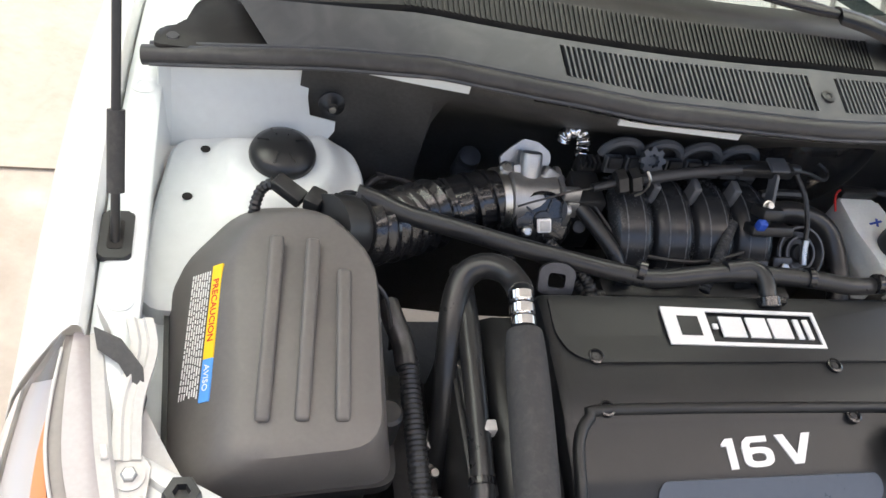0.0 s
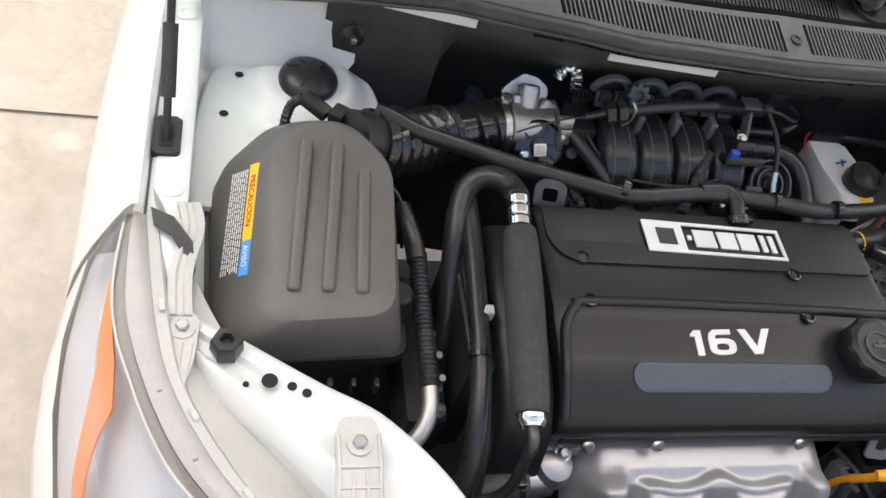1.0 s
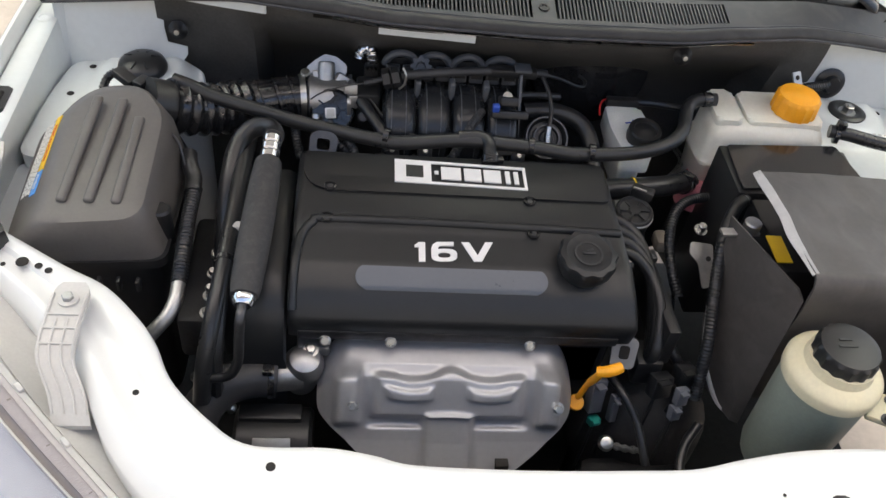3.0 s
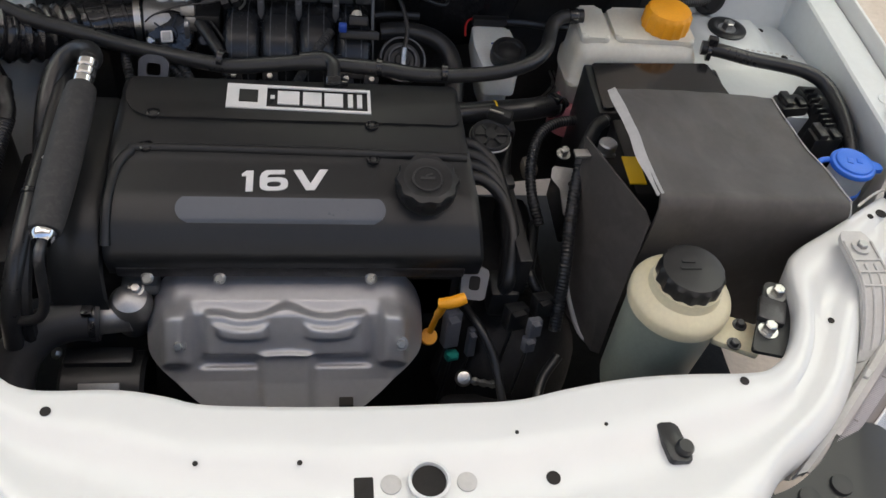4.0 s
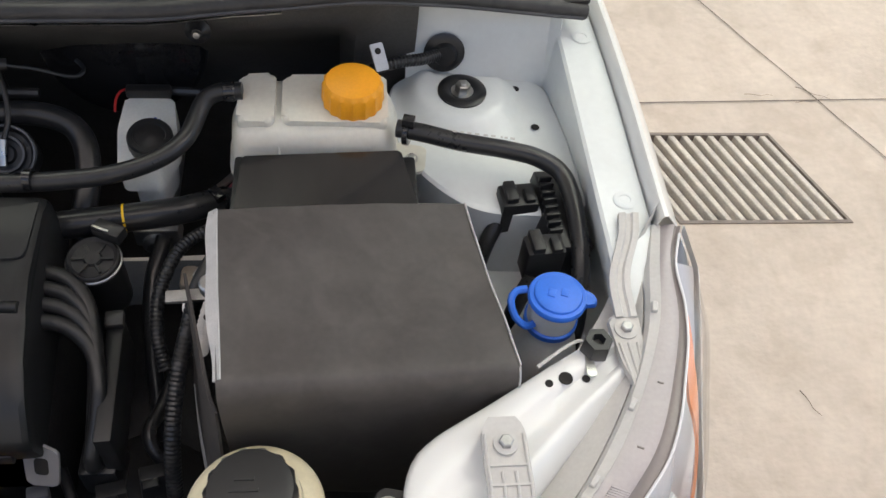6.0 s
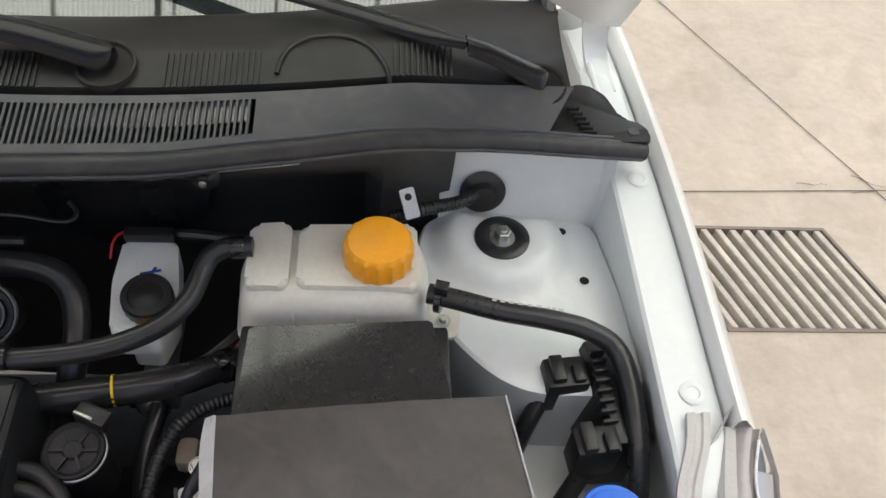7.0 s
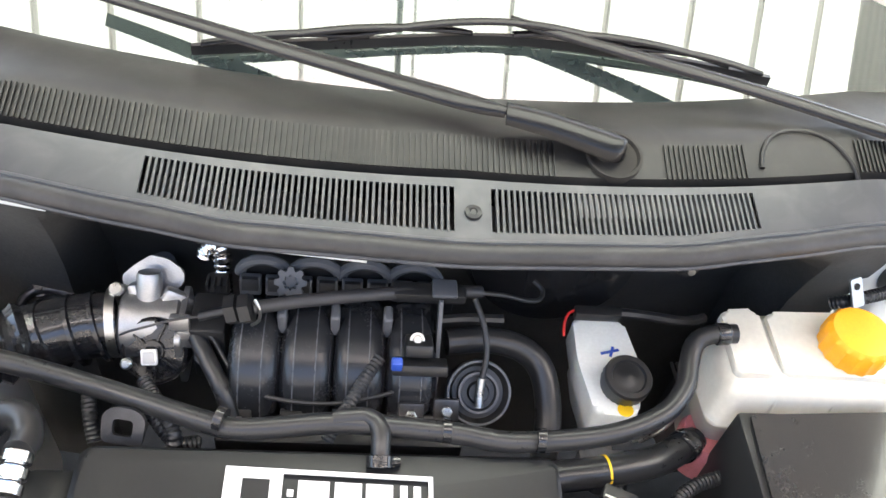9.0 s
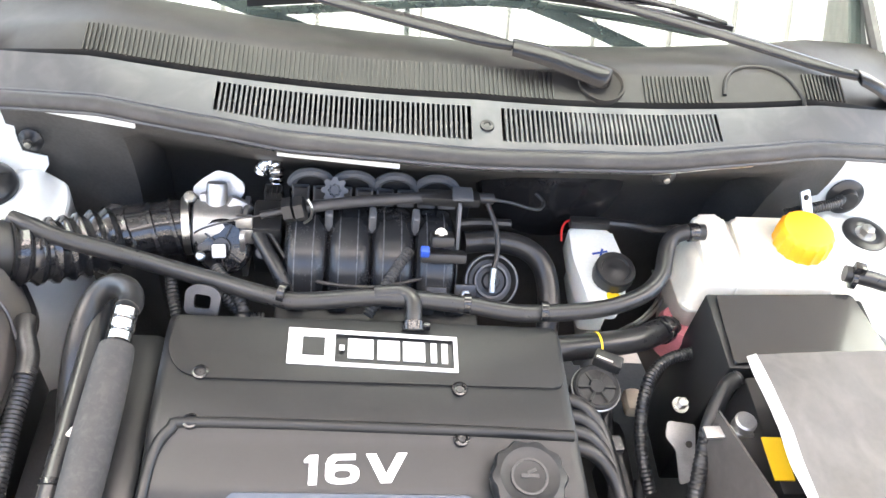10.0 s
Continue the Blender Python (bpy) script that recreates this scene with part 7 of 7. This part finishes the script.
part("body", slab(B(), poly, 0.748, 0.786, 0.006, 3), CLEARP, bf, "cloudy white plastic")
b = slab(B(), [(0.185 + (x - 0.185) * 0.7, 0.80 + (y - 0.80) * 0.75) for x, y in poly], 0.70, 0.749)
part("foot", b, CLEARP, bf)
b = B()
lathe(b, [(0.024, -0.008), (0.0262, 0.003), (0.0262, 0.016), (0.0245, 0.019), (0.019, 0.0190), (0.0175, 0.0160), (0.009, 0.0160), (0.0055, 0.018), (0, 0.018)], (0.193, 0.768, 0.791), (0.03, -0.16, 1), 48, wave=lambda a, h: 1 + (0.02 * math.cos(24 * a) if 0.002 < h < 0.016 else 0))
part("cap", b, BLACK, bf, "black ribbed cap", 30)
b = B()
lathe(b, [(0.0085, 0), (0.0085, 0.0006), (0, 0.0006)], (0.191, 0.7385, 0.7861), n=24)
part("sticker", b, YELLOW, bf, "round yellow sticker")
b = B()
obox(b, (0.178, 0.860, 0.792), (0.055, 0.014, 0.014), 0.003)
part("level_plug", b, BLACK, bf)
part("red_lead", tube(B(), [(0.152, 0.862, 0.794), (0.144, 0.858, 0.793), (0.139, 0.848, 0.788), (0.1385, 0.835, 0.780)], 0.0016, 6), RED, bf)
part("lead", tube(B(), [(0.205, 0.866, 0.788), (0.235, 0.862, 0.79), (0.28, 0.858, 0.788), (0.31, 0.87, 0.78)], 0.006, 8), RUBBER, bf)
b = B()
obox(b, (0.186, 0.812, 0.7862), (0.022, 0.003, 0.0012), rz=15)
obox(b, (0.188, 0.812, 0.7864), (0.003, 0.014, 0.0012), rz=-20)
part("pen_mark", b, NAVY, bf)
mc = thing("master_cylinder", (0.19, 0.73, 0.66), "grey metal brake master cylinder below its reservoir", "master cylinder")
b = B()
lathe(b, [(0.016, 0), (0.018, 0.004), (0.018, 0.16), (0.012, 0.165)], (0.188, 0.865, 0.685), (0, -1, -0.05))
obox(b, (0.188, 0.725, 0.685), (0.055, 0.03, 0.03), 0.004)
part("cylinder", b, ALU, mc)
for x in (0.225, 0.232):
    part("brake_line", tube(B(), [(x, 0.75, 0.70), (x + 0.03, 0.76, 0.72), (x + 0.06, 0.80, 0.72), (x + 0.07, 0.86, 0.70)], 0.0024, 6), STEEL, mc)
bs = thing("brake_servo", (0.185, 0.90, 0.72), "black brake servo drum against the bulkhead", "brake servo")
b = B()
lathe(b, [(0.10, 0), (0.105, 0.01), (0.100, 0.025), (0.06, 0.04), (0.03, 0.045), (0, 0.045)], (0.135, 0.955, 0.800), (0, -1, 0.15), 40)
part("drum", b, GLOSS, bs, "glossy black drum")
b = B()
lathe(b, [(0.100, 0), (0.108, 0.002), (0.108, 0.008), (0.100, 0.010)], (0.135, 0.955, 0.800), (0, -1, 0.15), 44)
part("rim", b, BLACK, bs)

# ---- right-hand side of the bay ----
hz2 = thing("overflow_hose", (0.60, 0.72, 0.79), "printed black rubber hose from the coolant tank along the wing", "hose")
OH = [(0.480, 0.749, 0.838), (0.507, 0.741, 0.839), (0.552, 0.731, 0.834), (0.608, 0.722, 0.830), (0.645, 0.712, 0.826), (0.672, 0.694, 0.816), (0.681, 0.645, 0.805), (0.681, 0.59, 0.785), (0.676, 0.545, 0.75), (0.67, 0.52, 0.70)]
part("hose", tube(B(), OH, 0.0108, 14), RUBBER, hz2)
b = B()
rng = random.Random(5)
x = 0.545
while x < 0.615:
    w = rng.uniform(0.003, 0.008)
    p, q = Vector((x, 0.7345 - (x - 0.545) * 0.17, 0.8474)), 0
    obox(b, p, (w * 0.7, 0.0026, 0.0006), rz=-10)
    x += w + 0.002
part("print_line", b, GREYP, hz2, "grey printed line")
b = B()
lathe(b, [(0.0128, -0.004), (0.0145, -0.003), (0.0145, 0.003), (0.0128, 0.004)], (0.491, 0.7440, 0.8350), (0.94, -0.3, 0.08), 18)
obox(b, (0.492, 0.744, 0.853), (0.014, 0.012, 0.012), 0.001, rz=-15)
part("clamp", b, GLOSS, hz2)

wn_ = thing("washer_filler", (0.638, 0.52, 0.66), "washer bottle filler neck with a bright blue cap", "washer bottle")
WC = Vector((0.636, 0.520, 0))
b = B()
lathe(b, [(0.040, 0.60), (0.040, 0.72), (0.034, 0.745), (0.028, 0.76), (0.0265, 0.775), (0.0265, 0.817)], WC, n=32)
part("neck", b, FROST, wn_, "cloudy plastic neck")
b = B()
lathe(b, [(0.026, 0.773), (0.029, 0.775), (0.029, 0.782), (0.026, 0.784)], WC, n=32)
part("collar", b, BLUE, wn_, "blue collar")
b = B()
lathe(b, [(0.029, 0.815), (0.0310, 0.8165), (0.0312, 0.820), (0.0295, 0.8225), (0.0255, 0.823), (0.0245, 0.8255), (0.022, 0.8265), (0, 0.826)], WC, n=40)
slab(b, round_poly([(0.66, 0.507), (0.677, 0.508), (0.675, 0.520), (0.66, 0.53)], 0.005), 0.815, 0.822, 0.002, 1)
part("cap", b, BLUE, wn_, "bright blue cap")
loop = [(0.606, 0.531, 0.818), (0.594, 0.530, 0.816), (0.588, 0.520, 0.812), (0.592, 0.506, 0.804), (0.603, 0.500, 0.796), (0.613, 0.506, 0.790)]
part("strap", tube(B(), loop, 0.0042, 8), BLUE, wn_)
b = B()
for o in (-0.007, 0.007):
    obox(b, WC + Vector((o, 0.0, 0.8265)), (0.008, 0.010, 0.0014), 0.0005, rz=-20)
part("cap_mark", b, BLUE, wn_)

fb = thing("relay_block", (0.65, 0.66, 0.70), "black relay block with comb ribs and plugs", "relay block")
b = B()
box(b, (-0.020, -0.060, -0.09), (0.020, 0.060, 0.0), 0.003, 2, pose(0.672, 0.665, 0.793, 0, 8, 8))
part("body", b, BLACK, fb)
for i in range(8):
    b = B()
    obox(b, Vector((0.656, 0.706 - i * 0.0115, 0.797)), (0.016, 0.004, 0.010), 0.001, rz=8)
    part("rib", b, BLACK, fb)
for c, sz in (((0.622, 0.686, 0.768), (0.045, 0.036, 0.05)), ((0.640, 0.606, 0.775), (0.045, 0.030, 0.05))):
    b = B()
    obox(b, c, sz, 0.004, rz=6)
    obox(b, Vector(c) + Vector((-0.010, 0.0, 0.028)), (0.014, 0.030, 0.010), 0.002, rz=6)
    obox(b, Vector(c) + Vector((0.012, -0.004, 0.027)), (0.012, 0.020, 0.008), 0.002, rz=6)
    part("plug", b, BLACK, fb)
part("lead", tube(B(), [(0.60, 0.675, 0.755), (0.585, 0.655, 0.73), (0.575, 0.64, 0.68), (0.57, 0.63, 0.60)], 0.010, 10), RUBBER, fb)
part("lead", tube(B(), [(0.63, 0.59, 0.76), (0.615, 0.575, 0.73), (0.605, 0.57, 0.66)], 0.010, 10), RUBBER, fb)
fl_ = thing("wire_lug", (0.665, 0.425, 0.83), "small silver earth lug on the front panel", "wire lug")
b = slab(B(), round_poly([(0.648, 0.446), (0.656, 0.446), (0.657, 0.420), (0.647, 0.420)], 0.004), 0.8275, 0.8295, 0, 1)
part("lug", b, STEEL, fl_)
part("wire", tube(B(), [(0.652, 0.444, 0.830), (0.648, 0.458, 0.832), (0.63, 0.452, 0.830), (0.60, 0.432, 0.828)], 0.0018, 6), GREYP, fl_)

gb = thing("cable_clip", (0.462, 0.865, 0.84), "silver cable clip with a conduit into a rubber grommet", "cable clip")
b = slab(B(), round_poly([(-0.008, -0.018), (0.009, -0.018), (0.008, 0.016), (-0.009, 0.016)], 0.003), -0.0015, 0.0015, 0, 1, pose(0.462, 0.862, 0.851, 50, 0, 22))
part("clip", b, ALU, gb)
b = B()
lathe(b, [(0.004, 0.0015), (0.004, 0.003), (0, 0.003)], (0.460, 0.866, 0.8555), (0.28, -0.71, 0.64), 12)
part("clip_hole", b, PIT, gb)
part("conduit", tube(B(), [(0.445, 0.866, 0.822), (0.462, 0.862, 0.834), (0.490, 0.868, 0.838), (0.520, 0.882, 0.832), (0.549, 0.910, 0.821)], 0.0075, 10, 0.002, 0.08, 0.0045), RUBBER, gb)

di = thing("idle_valve", (0.148, 0.62, 0.70), "black round valve with a bright rim beside the engine cover", "valve")
b = B()
lathe(b, [(0.026, -0.08), (0.028, -0.012), (0.030, -0.004)], (0.150, 0.608, 0.777), (0.02, -0.12, 1), 32)
part("body", b, BLACK, di)
b = B()
lathe(b, [(0.0280, -0.006), (0.0295, -0.005), (0.0295, -0.002), (0.0280, -0.001), (0.0280, -0.006)], (0.150, 0.608, 0.777), (0.02, -0.12, 1), 36, cap=False)
part("rim", b, ALU, di, "bright metal rim")
b = B()
lathe(b, [(0.0285, -0.002), (0.0275, 0.003), (0.0255, 0.0045), (0.022, 0.001), (0.010, 0.001), (0.008, 0.004), (0, 0.004)], (0.150, 0.608, 0.777), (0.02, -0.12, 1), 36)
part("cap", b, DARK, di)
for a in range(0, 360, 60):
    b = B()
    obox(b, (0.150 + 0.015 * math.cos(radians(a)), 0.607 + 0.015 * math.sin(radians(a)), 0.7795), (0.014, 0.003, 0.003), 0.0005, rz=a)
    part("rib", b, BLACK, di)
b = B()
obox(b, (0.165, 0.636, 0.790), (0.034, 0.018, 0.016), 0.003, rz=-25)
part("connector", b, BLACK, di)
b = B()
obox(b, (0.158, 0.632, 0.7995), (0.020, 0.003, 0.003), 0.0005, rz=-25)
part("connector_clip", b, STEEL, di)
for k in range(4):
    y0 = 0.590 - k * 0.018
    lw = thing("ignition_lead", (0.13, y0, 0.74), "thick black ignition lead beside the engine cover", "ignition lead", "ignition leads")
    part("lead", tube(B(), [(0.100, y0, 0.780 - k * 0.003), (0.126 + k * 0.003, y0 - 0.006, 0.777 - k * 0.004), (0.148 + k * 0.004, y0 - 0.028, 0.767 - k * 0.006), (0.160 + k * 0.003, y0 - 0.07, 0.750 - k * 0.006), (0.163, y0 - 0.12, 0.72 - k * 0.008), (0.160, 0.42, 0.67)], 0.0085, 12), BLACK, lw)
ck = thing("coil_pack", (0.155, 0.43, 0.62), "black ignition coil pack below its leads", "ignition coil")
b = B()
obox(b, (0.162, 0.432, 0.648), (0.040, 0.046, 0.050), 0.006)
obox(b, (0.176, 0.488, 0.700), (0.018, 0.145, 0.070), 0.003, rz=3)
part("body", b, BLACK, ck)
b = B()
obox(b, (0.172, 0.556, 0.738), (0.020, 0.020, 0.010), 0.002, rz=5)
part("bracket", b, DARKSTEEL, ck, "grey metal bracket")

wb = thing("battery_tray_bracket", (0.253, 0.60, 0.66), "pale zinc bracket beside the battery", "bracket")
b = slab(B(), round_poly([(-0.016, -0.006), (0.018, -0.010), (0.016, -0.035), (0.010, -0.075), (-0.006, -0.08), (-0.008, -0.04), (-0.020, -0.025)], 0.005), -0.0015, 0.0015, 0, 1, pose(0.259, 0.594, 0.742, 25, 0, 0))
part("plate", b, ALU, wb)
b = B()
lathe(b, [(0.004, 0), (0.004, 0.001), (0, 0.001)], (0.267, 0.563, 0.7295), (0, -0.42, 0.9), 12)
part("plate_hole", b, PIT, wb)
bolt(wb, "bolt", (0.260, 0.605, 0.748), (0, -0.2, 1), 0.0065, 0.012)
bc = thing("battery_cable", (0.26, 0.50, 0.72), "thick taped battery cable in a convoluted sleeve", "cable")
part("cable", tube(B(), [(0.305, 0.600, 0.818), (0.288, 0.588, 0.815), (0.270, 0.560, 0.80), (0.258, 0.525, 0.775), (0.247, 0.48, 0.745), (0.240, 0.43, 0.70), (0.236, 0.39, 0.62)], 0.0085, 12, 0.002, 0.06, 0.005), RUBBER, bc)
part("tape", tube(B(), [(0.300, 0.597, 0.818), (0.288, 0.588, 0.815), (0.270, 0.560, 0.80), (0.262, 0.54, 0.786)], 0.0095, 12), BLACK, bc)
cl = thing("cable_conduit", (0.22, 0.62, 0.72), "black convoluted conduit looping beside the battery", "cable conduit", "cable conduits")
part("conduit", tube(B(), [(0.300, 0.688, 0.742), (0.262, 0.672, 0.748), (0.236, 0.650, 0.748), (0.221, 0.622, 0.742), (0.212, 0.585, 0.73), (0.213, 0.55, 0.712), (0.222, 0.52, 0.69)], 0.0075, 12, 0.002, 0.08, 0.005), RUBBER, cl)
for pts, r in (([(0.20, 0.70, 0.70), (0.19, 0.64, 0.68), (0.195, 0.56, 0.64), (0.21, 0.48, 0.60)], 0.010), ([(0.225, 0.55, 0.66), (0.215, 0.50, 0.65), (0.205, 0.46, 0.655), (0.225, 0.43, 0.63)], 0.008), ([(0.24, 0.36, 0.60), (0.215, 0.33, 0.585), (0.205, 0.29, 0.57), (0.22, 0.25, 0.55), (0.26, 0.22, 0.53)], 0.007), ([(0.11, 0.44, 0.62), (0.13, 0.40, 0.62), (0.15, 0.36, 0.60), (0.16, 0.31, 0.57)], 0.006)):
    cw = thing("engine_cable", pts[1], "black cable in the gap between engine and battery", "cable", "engine cables")
    part("cable", tube(B(), pts, r, 10), RUBBER, cw)
ds = thing("dipstick", (0.065, 0.385, 0.60), "yellow-orange oil dipstick handle in front of the engine", "dipstick")
part("handle", tube(B(), [(0.062, 0.358, 0.722), (0.076, 0.356, 0.726), (0.094, 0.361, 0.729)], lambda s_: 0.0065 + 0.0015 * math.sin(s_ * 80), 12), AMBER, ds, "orange plastic handle")
part("stem", tube(B(), [(0.068, 0.357, 0.722), (0.067, 0.364, 0.70), (0.066, 0.378, 0.665), (0.063, 0.385, 0.625)], lambda s_: 0.0055 if s_ < 0.05 else 0.0042, 10), AMBER, ds)
b = B()
lathe(b, [(0.0105, 0), (0.012, 0.003), (0.0105, 0.007), (0, 0.008)], (0.062, 0.385, 0.612), (0, -0.5, 0.8), 20)
part("collar", b, AMBER, ds)
for nm, c, sz, m_, lab_ in (("connector", (0.193, 0.360, 0.668), (0.018, 0.012, 0.026), CONN, "grey plastic cable connector"), ("connector", (0.188, 0.350, 0.645), (0.016, 0.012, 0.022), CONN, "grey plastic cable connector"), ("connector", (0.176, 0.392, 0.648), (0.030, 0.020, 0.034), BLACK, "black plastic cable connector"), ("connector", (0.215, 0.410, 0.650), (0.026, 0.02, 0.03), BLACK, "black plastic cable connector"), ("connector", (0.124, 0.392, 0.590), (0.012, 0.012, 0.045), CONN, "grey plastic cable connector"), ("connector", (0.094, 0.400, 0.612), (0.022, 0.018, 0.056), CONN, "grey plastic cable connector"), ("valve_cap", (0.098, 0.383, 0.570), (0.018, 0.014, 0.012), TEAL, "teal green plastic cap on a small valve")):
    o = thing(nm, c, lab_, "connector" if nm == "connector" else "valve cap", "cable connectors" if nm == "connector" else "")
    b = B()
    obox(b, c, sz, 0.002, rx=-18, ry=8, rz=15)
    obox(b, Vector(c) + Vector((0, -0.004, sz[2] * 0.45)), (sz[0] * 0.6, sz[1] * 1.2, 0.004), 0.001, rx=-18, rz=15)
    part("shell", b, m_, o)
    part("lead", tube(B(), [Vector(c) - Vector((0, 0, sz[2] / 2)), Vector(c) + Vector((-0.006, -0.012, -0.04)), Vector(c) + Vector((-0.012, -0.02, -0.09))], 0.003, 6), BLACK, o)
hf = thing("hose_fitting", (0.095, 0.315, 0.58), "bright hose fitting with a small bolt, low in the bay", "hose fitting")
b = B()
lathe(b, [(0.011, 0), (0.012, 0.004), (0.009, 0.010), (0.005, 0.011), (0, 0.011)], (0.113, 0.354, 0.556), (0, -0.5, 0.85), 16)
part("head", b, STEEL, hf)
part("pipe", tube(B(), [(0.118, 0.352, 0.557), (0.140, 0.346, 0.556), (0.166, 0.342, 0.556)], 0.005, 8, 0.002, 0.2, 0.012), STEEL, hf)
gx = thing("gearbox", (0.22, 0.45, 0.30), "dark gearbox casing below the cables", "gearbox")
b = B()
lathe(b, [(0.02, 0), (0.09, 0.01), (0.11, 0.05), (0.10, 0.12), (0.05, 0.17), (0, 0.18)], (0.19, 0.46, 0.42), (0, -0.2, 1), 28)
obox(b, (0.16, 0.30, 0.47), (0.16, 0.12, 0.10), 0.02)
part("casing", b, DARK, gx)
b = B()
obox(b, (0.232, 0.655, 0.672), (0.024, 0.034, 0.026), 0.008)
part("bracket", b, TAN, gx, "tan corroded bracket")
mt = thing("engine_mount", (-0.46, 0.58, 0.60), "dark engine mount with zinc nuts beside the timing cover", "engine mount")
b = B()
obox(b, (-0.462, 0.54, 0.66), (0.05, 0.20, 0.08), 0.01)
part("arm", b, DARK, mt)
for y in (0.585, 0.545, 0.505, 0.475):
    bolt(mt, "nut", (-0.449, y - 0.02, 0.700), (0.2, -0.2, 1), 0.0055, 0.009)
